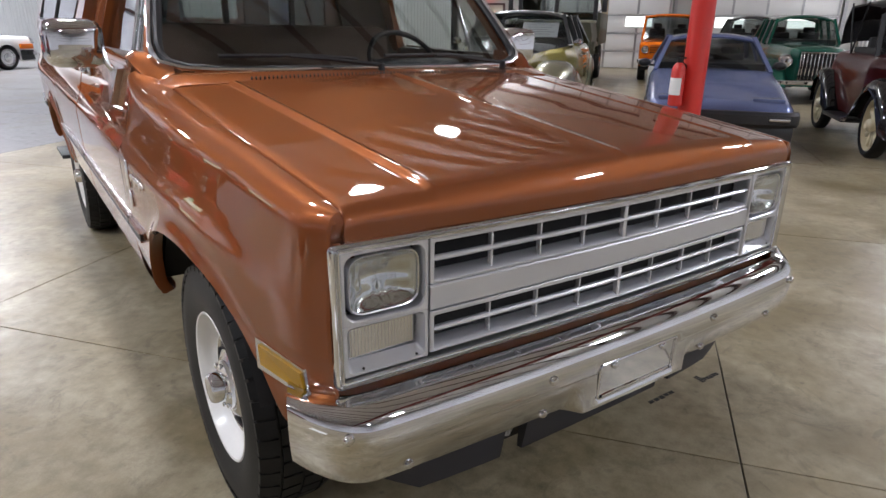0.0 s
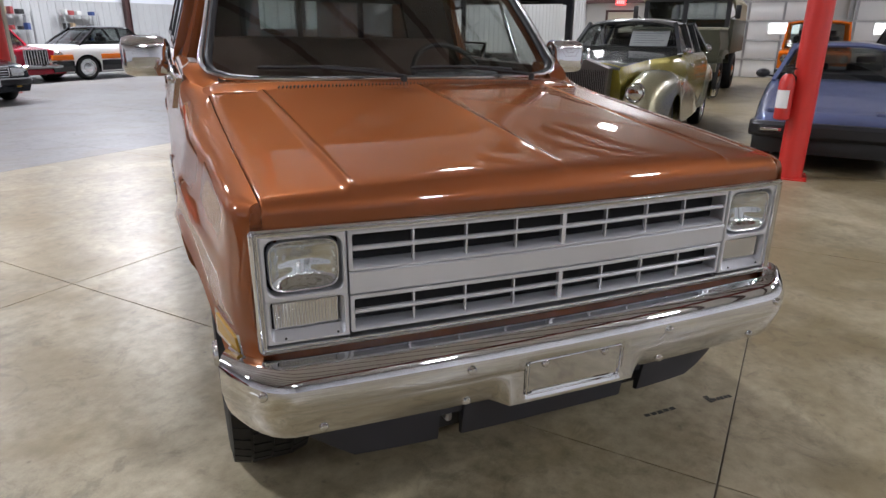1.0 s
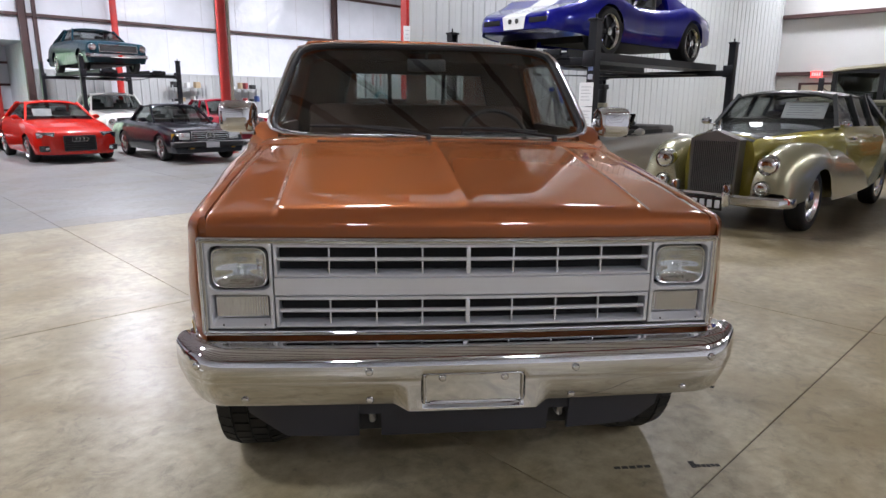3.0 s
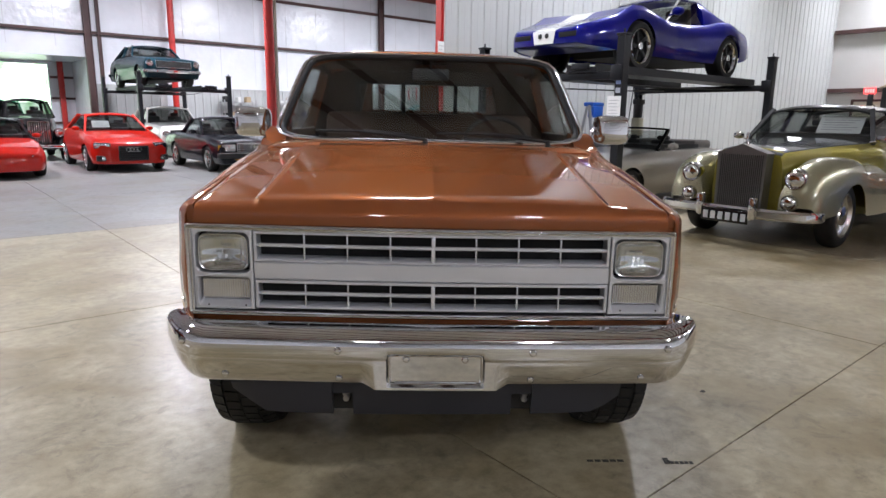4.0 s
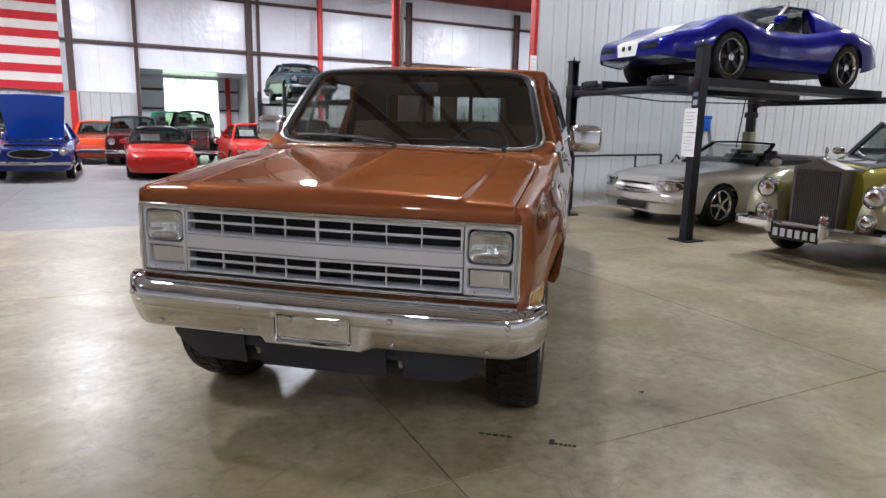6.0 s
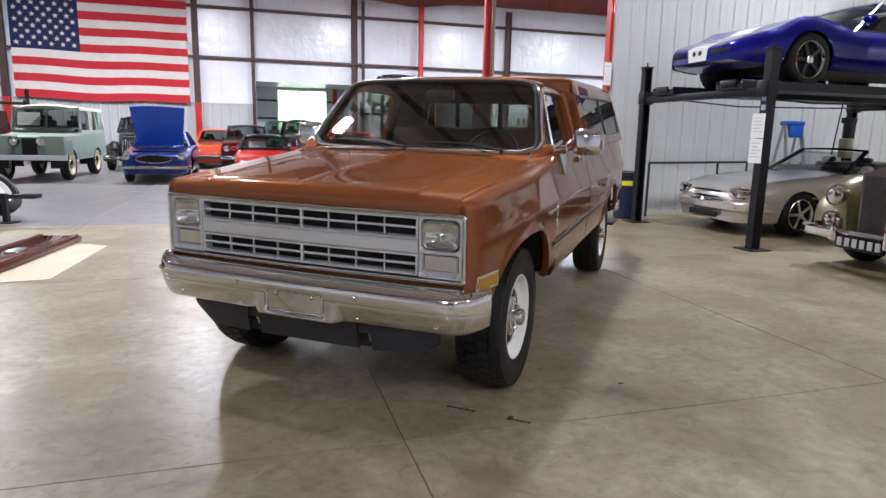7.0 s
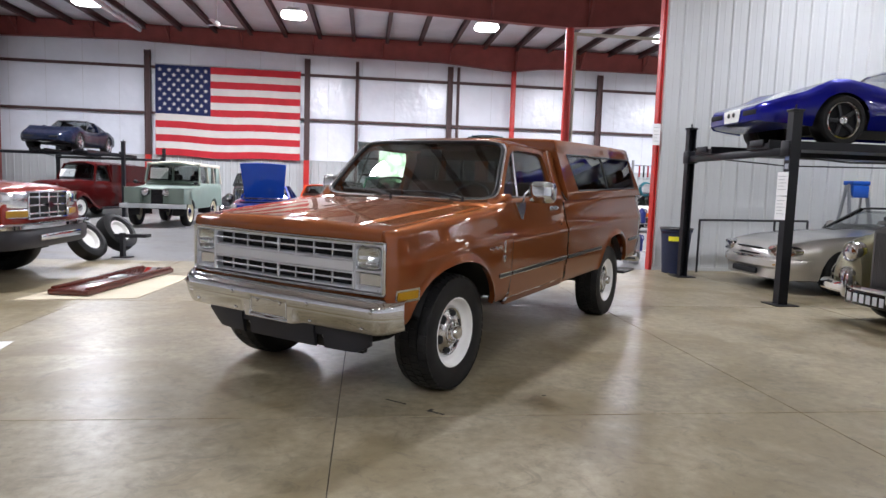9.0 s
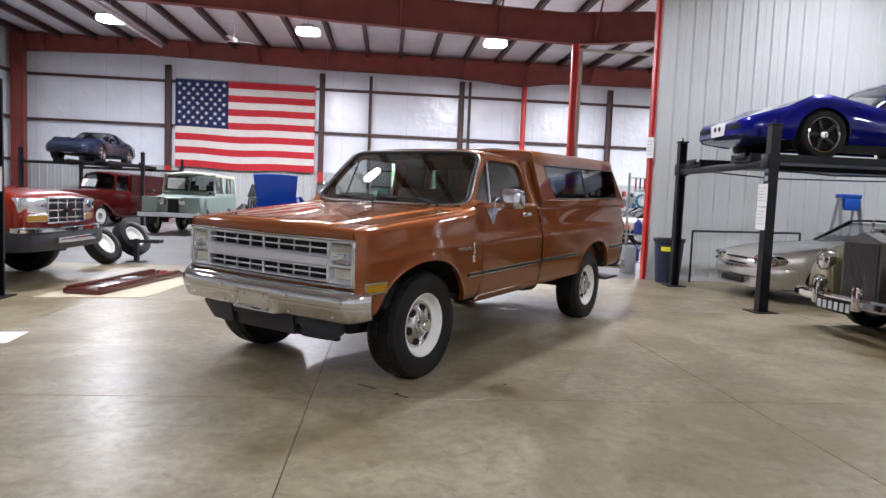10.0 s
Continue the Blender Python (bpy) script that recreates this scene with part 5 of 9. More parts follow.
# wheels
def lugged_tyre(bm, cx, cy, cz, r, w, s):
    """A tyre with a block tread, carcass and blocks; s: which way is out."""
    h = w / 2
    blocks = bmesh.new()
    prof = [(r * 0.56, -h * 0.72), (r * 0.60, -h * 0.92), (r * 0.72, -h * 1.03), (r * 0.86, -h * 1.02), (r * 0.955, -h * 0.92), (r * 0.978, -h * 0.75), (r * 0.984, 0), (r * 0.978, h * 0.75), (r * 0.955, h * 0.92), (r * 0.86, h * 1.02), (r * 0.72, h * 1.03), (r * 0.60, h * 0.92), (r * 0.56, h * 0.72)]
    lathe(bm, prof, (cx, cy, cz), "x", 56, True)
    n = 44
    for i in range(n):
        for row, (o, ww, ph) in enumerate(((-0.77, 0.42, 0.0), (-0.26, 0.46, 0.5), (0.26, 0.46, 0.0), (0.77, 0.42, 0.5))):
            a = 2 * math.pi * (i + ph) / n
            half = math.pi / n * 0.84
            x0, x1 = cx + h * (o - ww / 2), cx + h * (o + ww / 2)
            edge = abs(o) > 0.5
            r0 = r * 0.965
            ring = []
            for rr in (r0, r):
                q = []
                for xx, aa in ((x0, a - half), (x1, a - half), (x1, a + half), (x0, a + half)):
                    drop = 0.016 * r / 0.4 if edge and abs(xx - cx) > h * 0.9 else 0.0
                    q.append((xx, cy + (rr - drop) * math.cos(aa + (xx - cx) * 0.18), cz + (rr - drop) * math.sin(aa + (xx - cx) * 0.18)))
                ring.append(q)
            vs = [[blocks.verts.new(p) for p in q] for q in ring]
            blocks.faces.new(vs[1])
            for k in range(4):
                blocks.faces.new((vs[0][k], vs[0][(k + 1) % 4], vs[1][(k + 1) % 4], vs[1][k]))
    return blocks


for s in (1, -1):
    for y in (0.0, WB):
        xo = s * 0.795
        out = lambda v: xo + s * v
        bm = bmesh.new()
        a = lambda pr: [(r, s * v) for r, v in pr]
        lathe(bm, a([(0.228, -0.10), (0.222, 0.085), (0.236, 0.103), (0.237, 0.110), (0.233, 0.114), (0.227, 0.112), (0.219, 0.100), (0.212, 0.080), (0.204, 0.066), (0.190, 0.058), (0.178, 0.050), (0.174, 0.03)]), (xo, y, R_T), "x", 64)
        wheel = part("wheel", bm, WHITE_STEEL, truck, "white steel wheel with silver spoked centre")
        bm = bmesh.new()
        blocks = lugged_tyre(bm, xo, y, R_T, R_T, 0.245, s)
        part("tyre", bm, RUBBER, wheel, "black block-tread tyre", 30)
        tagged(part("tread", blocks, RUBBER, wheel, "", 30), "black rubber tread blocks of the tyre", "", "", "stuff")
        bm = bmesh.new()
        lathe(bm, a([(0.178, 0.050), (0.172, 0.060), (0.162, 0.066), (0.154, 0.064), (0.148, 0.058), (0.120, 0.066), (0.100, 0.080), (0.088, 0.086), (0.06, 0.08)]), (xo, y, R_T), "x", 64)
        centre = part("wheel_centre", bm, BRIGHT, wheel, "polished wheel centre with dark slots")
        # Slots are solid plugs; the shade inside them is their colour.
        for k in range(6):
            bm = bmesh.new()
            an = 2 * math.pi * (k + 0.25) / 6
            ring = []
            for d in (0.050, 0.0795):
                q = []
                for j in range(14):
                    b = 2 * math.pi * (j + 0.5) / 14
                    g = (abs(math.cos(b)) ** 4 + abs(math.sin(b)) ** 4) ** -0.25
                    rr, tt = 0.128 + 0.019 * g * math.cos(b), 0.030 * g * math.sin(b) * (1 + 0.22 * g * math.cos(b))
                    q.append((xo + s * (d - 0.35 * max(0, rr - 0.112) if d > 0.06 else d), y + rr * math.cos(an) - tt * math.sin(an), R_T + rr * math.sin(an) + tt * math.cos(an)))
                ring.append(q)
            loft(bm, ring)
            part("slot", bm, VOID, wheel, "near-black plug for the shade in an oval wheel slot")
        bm = bmesh.new()
        lathe(bm, a([(0.08, 0.07), (0.076, 0.095), (0.062, 0.102), (0.05, 0.105), (0.046, 0.135), (0.04, 0.142), (0.02, 0.145)]), (xo, y, R_T), "x", 28)
        for k in range(8):
            an = 2 * math.pi * k / 8
            lathe(bm, a([(0.009, 0.08), (0.009, 0.104), (0.004, 0.107)]), (xo, y + 0.066 * math.cos(an), R_T + 0.066 * math.sin(an)), "x", 6)
        part("hub", bm, CHROME, wheel, "chrome locking hub with wheel nuts")

# the truck stands nose down and a little low on one side
RAKED = ("door", "rocker_panel", "bed_side", "door_gap", "camper_cap", "cap_side", "cap_window", "cap_window_frame", "cap_end", "cap_end_window", "side_moulding", "bright_edge", "door_handle", "door_lock", "fender_emblem", "tailgate", "tail_lamp", "bed_floor", "door_frame", "side_window", "vent_window_bar")


def settle(ob):
    for child in ob.children:
        kind = child.name.split(".")[0]
        if kind != "wheel" and child.type == "MESH":
            for v in child.data.vertices:
                if kind in RAKED:
                    low = 1.0 if v.co.y > 1.83 or kind == "door" else max(0.0, min(1.0, (1.70 - v.co.z) / 0.3))
                    v.co.z += 0.028 * (v.co.y - 2.05) * low
                elif kind == "fender" and v.co.y > -0.1:
                    v.co.z += 0.028 * (v.co.y - 2.05) * smoothstep((v.co.y + 0.1) / 0.77) * max(0.0, min(1.0, (1.18 - v.co.z) / 0.2)) * smoothstep((v.co.z - 0.55) / 0.2)
                v.co.z -= (0.008 + 0.010 * v.co.x) * max(0.0, min(1.0, (v.co.z - 0.3) / 0.25))
            settle(child)


settle(truck)

# ---- the other vehicles ----
def wheel_set(car, wb, r, tw, t, style, tyre_label=""):
    """Four wheels: rim, tyre and hub cap; t: half the track."""
    for y in (0.0, wb):
        for s in (1, -1):
            c = (s * t, y, r)
            a = lambda pr: [(q * r, s * v * tw) for q, v in pr]
            bm = bmesh.new()
            if style in ("alloy", "sport"):
                lathe(bm, a([(0.66, 0.30), (0.70, 0.50), (0.67, 0.52), (0.62, 0.42), (0.60, 0.30)]), c, "x", 32, True)
                for k in range(5):
                    an = 2 * math.pi * k / 5 + 0.3
                    m = Matrix.Translation(c) @ Matrix.Rotation(an, 4, "X")
                    if style == "alloy":
                        box(bm, *sorted((s * 0.34 * tw, s * 0.46 * tw)), -0.075 * r, 0.075 * r, 0.08 * r, 0.64 * r, 0.01, m)
                lathe(bm, a([(0.17, 0.3), (0.16, 0.48), (0.08, 0.5)]), c, "x", 16)
                wheel = part("wheel", bm, BRIGHT if style == "alloy" else CHROME, car, "silver five-spoke alloy wheel" if style == "alloy" else "black-spoked wheel with chrome lip")
                if style == "sport":
                    bm = bmesh.new()
                    for k in range(5):
                        m = Matrix.Translation(c) @ Matrix.Rotation(2 * math.pi * k / 5 + 0.3, 4, "X")
                        box(bm, *sorted((s * 0.24 * tw, s * 0.38 * tw)), -0.07 * r, 0.07 * r, 0.08 * r, 0.63 * r, 0.01, m)
                    part("spoke", bm, BLACK, wheel)
                # Near-black disc added for the shade behind the spokes.
                bm = bmesh.new()
                lathe(bm, a([(0.66, 0.10), (0.64, 0.2), (0.1, 0.2)]), c, "x", 24)
                part("brake_disc", bm, VOID, wheel)
            elif style == "wood":
                lathe(bm, a([(0.78, -0.4), (0.82, -0.4), (0.82, 0.4), (0.78, 0.4)]), c, "x", 32, True)
                wheel = part("wheel", bm, CREAM, car, "cream wooden-spoked wheel")
                for k in range(12):
                    bm = bmesh.new()
                    m = Matrix.Translation(c) @ Matrix.Rotation(2 * math.pi * k / 12, 4, "X")
                    box(bm, -0.02, 0.02, -0.03, 0.03, 0.08 * r, 0.79 * r, 0.008, m)
                    part("spoke", bm, CREAM, wheel)
                bm = bmesh.new()
                lathe(bm, a([(0.2, -0.3), (0.2, 0.5), (0.12, 0.75), (0.05, 0.78)]), c, "x", 16)
                part("hub", bm, CREAM, wheel)
            else:
                mat = {"steel": BRIGHT, "cream": CREAM, "white": WHITE_STEEL, "black": BLACK}.get(style, BRIGHT)
                lathe(bm, a([(0.64, -0.3), (0.66, 0.46), (0.69, 0.50), (0.64, 0.50), (0.58, 0.32), (0.40, 0.30), (0.3, 0.36), (0.2, 0.36)]), c, "x", 28)
                wheel = part("wheel", bm, mat, car)
                bm = bmesh.new()
                lathe(bm, a([(0.34, 0.34), (0.31, 0.44), (0.2, 0.52), (0.04, 0.54)]), c, "x", 20)
                part("hub_cap", bm, CHROME, wheel)
            q0 = 0.80 if style == "wood" else 0.64
            bm = bmesh.new()
            lathe(bm, a([(q0, -0.42), (q0 + 0.1, -0.52), (0.88, -0.52), (0.96, -0.44), (1.0, -0.3), (1.0, 0.3), (0.96, 0.44), (0.88, 0.52), (q0 + 0.1, 0.52), (q0, 0.42)]), c, "x", 36, True)
            part("tyre", bm, RUBBER, wheel, tyre_label)


PROFILE = [(0.0, 0.93), (0.18, 0.975), (0.45, 1.0), (0.62, 0.995), (0.8, 0.975), (0.92, 0.94), (1.0, 0.885)]


def car_body(car, paint, top, plan, sill, wb, arch, crown=0.03, name="body", profile=PROFILE, n=44, label=""):
    """A lofted body shell: top (y, z) and plan (y, half width) tables, with wheel arches cut in."""
    y0, y1 = top[0][0], top[-1][0]
    under = sill if isinstance(sill, list) else [(y0, sill), (y1, sill)]
    sill = min(z for _, z in under)
    ys = set(steps(y0, y1, n)) | {y for y, _ in top} | {y for y, _ in plan}
    for c in (0.0, wb):
        for k in range(15):
            ys.add(c - arch * math.cos(math.pi * k / 14))
        ys |= {c - arch - 0.005, c + arch + 0.005}
    ys = sorted(v for v in ys if y0 <= v <= y1)
    ys = [v for i, v in enumerate(ys) if i in (0, len(ys) - 1) or v - ys[i - 1] > 0.003]
    rows = []
    for y in ys:
        zt, w = smooth_interp(top, y), smooth_interp(plan, y)
        if y in (y0, y1):
            zt, w = interp(top, y), interp(plan, y)
        zb = interp(under, y)
        for c in (0.0, wb):
            u = abs(y - c) / arch
            if u < 1:
                zb = max(zb, min(zt - 0.06, ARCH_MID + arch * math.sqrt(1 - u * u)))
        half = []
        for q in (0, 0.1, 0.25, 0.4, 0.55, 0.7, 0.8, 0.88, 0.94, 0.98, 1.0):
            z = zb + (zt - zb) * q
            half.append((w * interp(profile, (z - sill) / max(0.05, zt - sill)), y, z))
        xe = half[-1][0]
        for f in (0.9, 0.75, 0.5, 0.25):
            half.append((xe * f, y, zt + crown * (1 - f ** 2.5)))
        rows.append(half + [(0, y, zt + crown)] + [(-p[0], p[1], p[2]) for p in half[::-1]])
    bm = bmesh.new()
    vs = grid(bm, rows)
    bm.faces.new(vs[0])
    bm.faces.new(vs[-1][::-1])
    body = part(name, bm, paint, car, label, 42)
    bm = bmesh.new()
    wmin = min(interp(plan, 0), interp(plan, wb)) * 0.9
    low = sill + 0.02 if len(under) > 2 else sill - 0.04
    box(bm, -wmin * 0.72, wmin * 0.72, y0 + (1.35 if low > sill else 0.45), y1 - 0.45, low, sill + 0.3)
    for c in (0.0, wb):
        rws = []
        for k in range(13):
            a = math.pi * k / 12
            rws.append([(sx * wmin, c - (arch + 0.01) * math.cos(a), ARCH_MID + (arch + 0.01) * math.sin(a)) for sx in (1, 0.6)])
        grid(bm, rws)
        grid(bm, [[(-p[0], p[1], p[2]) for p in q] for q in rws])
    part("underbody", bm, UNDER, car)
    return body


ARCH_MID = 0.30


def greenhouse(car, paint, yb0, yr0, yr1, yb1, zb, zr, wb_, wr, posts=(), glass_mat=None, frame_paint=None, roof=True, tray=None, crown=0.05):
    """Windscreen, roof, pillars and windows over the belt line."""
    glass_mat = glass_mat or GLASS_CAR
    frame_paint = frame_paint or paint
    P = lambda s, y, z: (s * (wb_ + (wr - wb_) * (z - zb) / (zr - zb)), y, z)
    for a, b, d, nm in ((yb0, yr0, -0.10, "windscreen"), (yb1, yr1, 0.08, "rear_window")):
        if not roof and nm == "rear_window":
            continue
        rows = []
        for v in steps(0, 1, 4):
            y, z = a + (b - a) * v, zb + (zr - 0.02 - zb) * v
            rows.append([(u * P(1, y, z)[0] * 0.97, y + d * (1 - u * u) * (1 - 0.3 * v), z) for u in steps(-1, 1, 8)])
        bm = bmesh.new()
        grid(bm, rows)
        g = part(nm, bm, glass_mat, car)
        g.visible_shadow = False
    if roof:
        rows = []
        for k, (y, dz) in enumerate(((yr0 - 0.05, -0.035), (yr0, -0.008), (yr0 + 0.15, 0.008), ((yr0 + yr1) / 2, 0.015), (yr1 - 0.15, 0.005), (yr1, -0.01), (yr1 + 0.06, -0.045))):
            dd = -0.07 if k < 2 else (0.06 if k > 4 else 0)
            rows.append([(u * wr * 1.02, y + dd * (1 - u * u), zr + dz + crown * (1 - abs(u) ** 2.4) - 0.02 * abs(u) ** 8) for u in (-1, -0.97, -0.85, -0.6, -0.3, 0, 0.3, 0.6, 0.85, 0.97, 1)])
        bm = bmesh.new()
        grid(bm, rows)
        thicken(bm, 0.025)
        part("roof", bm, frame_paint, car)
    for s in (1, -1):
        for a, b, w in [(yb0, yr0, 0.05)] + ([(yb1, yr1, 0.09)] if roof else []) + [(y, y, 0.06) for y in posts]:
            bm = bmesh.new()
            beam(bm, P(s, a, zb - 0.02), P(s, b, zr), 0.045, w, (1, 0, 0))
            part("pillar", bm, frame_paint, car)
        if roof:
            bm = bmesh.new()
            q = [P(s, yb0 + 0.03, zb), P(s, yb1 - 0.03, zb), P(s, yr1, zr - 0.03), P(s, yr0 + 0.02, zr - 0.03)]
            bm.faces.new([bm.verts.new((p[0] - s * 0.012, p[1], p[2])) for p in q])
            g = part("side_window", bm, glass_mat, car, "", 0)
            g.visible_shadow = False
    if not roof:
        bm = bmesh.new()
        tube(bm, [P(-1, yr0, zr)] + [(u * wr, yr0 - 0.08 * (1 - u * u), zr + 0.02 * (1 - u * u)) for u in steps(-0.9, 0.9, 8)] + [P(1, yr0, zr)], 0.02, 6)
        part("windscreen_frame", bm, frame_paint, car)
    bm = bmesh.new()
    ye = yb1 if tray is None else tray
    loft(bm, [[(x * wb_ * 0.93, y, z) for x, y in ((-1, yb0 + 0.12), (1, yb0 + 0.12), (1, ye - 0.1), (-1, ye - 0.1))] for z in (zb - 0.03, zb + TRAY)])
    inside = part("interior", bm, DARKTRIM, car, "dark interior")
    yc = yb0 + (ye - yb0) * 0.55
    for s in (-1, 1):
        bm = bmesh.new()
        box(bm, s * wb_ * 0.45 - 0.22, s * wb_ * 0.45 + 0.22, yc - 0.06, yc + 0.06, zb, zb + (zr - zb) * 0.45, 0.04)
        box(bm, s * wb_ * 0.45 - 0.12, s * wb_ * 0.45 + 0.12, yc - 0.03, yc + 0.05, zb + (zr - zb) * 0.45, zb + (zr - zb) * 0.68, 0.03)
        part("seat", bm, DARKTRIM, inside)


TRAY = 0.085


def bumper_bar(car, w, y, z, h=0.1, d=0.08, mat=None, bend=0.1, rear=None, name="front_bumper"):
    """A bar bumper with turned-back ends."""
    for yy, sg, nm in ((y, 1, name), (rear, -1, "rear_bumper")):
        if yy is None:
            continue
        bm = bmesh.new()
        rings = []
        for u in (-1, -0.985, -0.95, -0.88, -0.6, -0.2, 0.2, 0.6, 0.88, 0.95, 0.985, 1):
            q = yy + sg * (bend * 0.25 * u * u + bend * 0.75 * abs(u) ** 12)
            k = 0.75 if abs(u) == 1 else 1.0
            rings.append([(u * w, q + sg * a * d, z + b * h * k) for a, b in ((1, -0.5), (0.25, -0.5), (0.0, -0.28), (0.0, 0.28), (0.25, 0.5), (1, 0.5))])
        loft(bm, rings)
        part(nm, bm, mat or CHROME, car)


def round_lamp(car, x, y, z, r, mat=None, ring=True, name="headlight"):
    for s in (1, -1):
        bm = bmesh.new()
        lathe(bm, [(r * 1.16, 0.10), (r * 1.16, -0.01), (r * 1.06, -0.025), (r, -0.012), (r * 0.98, 0.01)], (s * x, y, z), "y", 24)
        h = part(name, bm, CHROME if ring else (mat or LENS), car)
        bm = bmesh.new()
        lathe(bm, [(r, -0.008), (r * 0.85, -0.022), (r * 0.5, -0.032), (r * 0.1, -0.036)], (s * x, y, z), "y", 24)
        part("lens", bm, mat or LENS, h)


def box_lamp(car, x, y, z, w, h, mat=None, rim=None, yaw=0.0, name="headlight"):
    for s in (1, -1):
        bm = bmesh.new()
        m = pose(s * x, y, z, 0, 0, s * yaw)
        box(bm, -w / 2, w / 2, -0.012, 0.08, -h / 2, h / 2, 0.012, m)
        b = part(name, bm, rim or BRIGHT, car)
        bm = bmesh.new()
        box(bm, -w / 2 + 0.012, w / 2 - 0.012, -0.02, 0.0, -h / 2 + 0.012, h / 2 - 0.012, 0.008, m)
        part("lens", bm, mat or LENS, b)


def slatted(car, w, y, z0, z1, n=6, mat=None, back=None, upright=False, frame_mat=None, name="grille"):
    """A dark grille opening with bars and a frame."""
    bm = bmesh.new()
    box(bm, -w, w, y, y + 0.1, z0, z1, 0.01)
    g = part(name, bm, back or VOID, car)
    for k in range(n):
        bm = bmesh.new()
        if upright:
            x = -w + 2 * w * (k + 0.5) / n
            box(bm, x - w / n * 0.35, x + w / n * 0.35, y - 0.012, y + 0.01, z0 + 0.01, z1 - 0.01, 0.003)
        else:
            z = z0 + (z1 - z0) * (k + 0.5) / n
            box(bm, -w + 0.01, w - 0.01, y - 0.012, y + 0.01, z - 0.01, z + 0.01, 0.003)
        part("grille_bar", bm, mat or BRIGHT, g)
    if frame_mat:
        bm = bmesh.new()
        for x0, x1, a, b in ((-w - 0.02, w + 0.02, z1, z1 + 0.025), (-w - 0.02, w + 0.02, z0 - 0.025, z0), (-w - 0.025, -w, z0, z1), (w, w + 0.025, z0, z1)):
            box(bm, x0, x1, y - 0.018, y + 0.03, a, b, 0.006)
        part("grille_frame", bm, frame_mat, g)
    return g


def mirrors(car, x, y, z, mat, w=0.09, h=0.06):
    for s in (1, -1):
        bm = bmesh.new()
        lathe(bm, [(0.2, -0.07), (0.8, -0.045), (1.0, 0.0), (0.98, 0.03), (0.9, 0.032)], (0, 0, 0), "y", 16)
        for v in bm.verts:
            v.co = (s * (x + w) + v.co.x * w, y + v.co.y, z + v.co.z * h)
        tube(bm, [(s * (x - 0.06), y + 0.02, z - 0.04), (s * (x + w), y + 0.01, z - 0.02)], 0.014, 6)
        part("door_mirror", bm, mat, car)


def plate(car, y, z, w=0.26, h=0.065, mat=None, bars=None):
    bm = bmesh.new()
    box(bm, -w, w, y - 0.012, y, z - h, z + h, 0.004)
    p = part("number_plate", bm, mat or WHITE_PLASTIC, car)
    if bars:
        for k in range(6):
            bm = bmesh.new()
            x = -w * 0.8 + k * w * 0.32
            box(bm, x - w * 0.1, x + w * 0.1, y - 0.015, y - 0.011, z - h * 0.62, z + h * 0.62)
            part("plate_bar", bm, bars, p)


def screen_card(car, x, y, z, w, h, tilt):
    """A price card behind the windscreen."""
    bm = bmesh.new()
    box(bm, -w / 2, w / 2, -0.002, 0.002, -h / 2, h / 2, 0.0, pose(x, y, z, tilt))
    c = part("window_card", bm, WHITE_PLASTIC, car, "white printed card inside the windscreen")
    bm = bmesh.new()
    for k in range(5):
        box(bm, -w * 0.4, w * (0.4 - 0.1 * (k % 3)), -0.004, -0.002, h * (0.3 - 0.15 * k) - 0.003, h * (0.3 - 0.15 * k) + 0.003, 0.0, pose(x, y, z, tilt))
    part("print_bar", bm, PRINT, c)


def pontoon(bm, s, pts, n=10):
    """A rounded separate mudguard: stations (y, z top, z bottom, x in, x out)."""
    rings = []
    for y, zt, zb, xi, xo in pts:
        r = []
        for k in range(n + 1):
            a = math.pi * k / n
            c, q = math.cos(a), math.sin(a)
            f = 0.72
            r.append((s * ((xi + xo) / 2 + (xo - xi) / 2 * math.copysign(abs(c) ** f, c)), y, zb + (zt - zb) * abs(q) ** f))
        rings.append(r)
    vs = grid(bm, rings)
    bm.faces.new(vs[0])
    bm.faces.new(vs[-1])


PRINT = material("grey_print", (0.3, 0.3, 0.32), 0.7)
GLASS_CAR = glass("car_glass", (0.50, 0.53, 0.52))
CREAM = material("cream_wheel_paint", (0.62, 0.55, 0.38), 0.45, vary=0.1, scale=12)
P_RED = car_paint("bright_red_paint", (0.46, 0.013, 0.007))
P_BLUE = car_paint("royal_blue_paint", (0.002, 0.004, 0.165), 0.3, 0.3, 0.9)
P_BLACK = car_paint("black_paint", (0.008, 0.008, 0.009))
P_NAVY = car_paint("dark_blue_grey_paint", (0.006, 0.007, 0.012), 0.1, 0.28, 0.8)
P_TEAL = car_paint("dark_teal_paint", (0.005, 0.022, 0.032), 0.0, 0.28, 0.35)
P_SILVER = car_paint("silver_beige_paint", (0.52, 0.50, 0.465), 0.6, 0.30)
P_OCHRE = car_paint("olive_gold_paint", (0.19, 0.16, 0.025), 0.35)
P_SAGEGREY = car_paint("silver_sage_paint", (0.30, 0.285, 0.19), 0.75)
P_GREY = car_paint("dark_grey_paint", (0.035, 0.037, 0.038), 0.2)
P_OLIVE = material("olive_drab_paint", (0.05, 0.05, 0.028), 0.55, vary=0.2, scale=3)
P_ORANGE = car_paint("orange_paint", (0.68, 0.15, 0.008))
P_VERMILION = car_paint("orange_red_paint", (0.5, 0.06, 0.015))
P_STEELBLUE = car_paint("blue_grey_paint", (0.13, 0.16, 0.30), 0.35)
P_MAROON = car_paint("maroon_paint", (0.045, 0.0035, 0.0035), 0.0, 0.28, 0.5)
P_DKGREEN = car_paint("dark_green_paint", (0.012, 0.08, 0.055), 0.2)
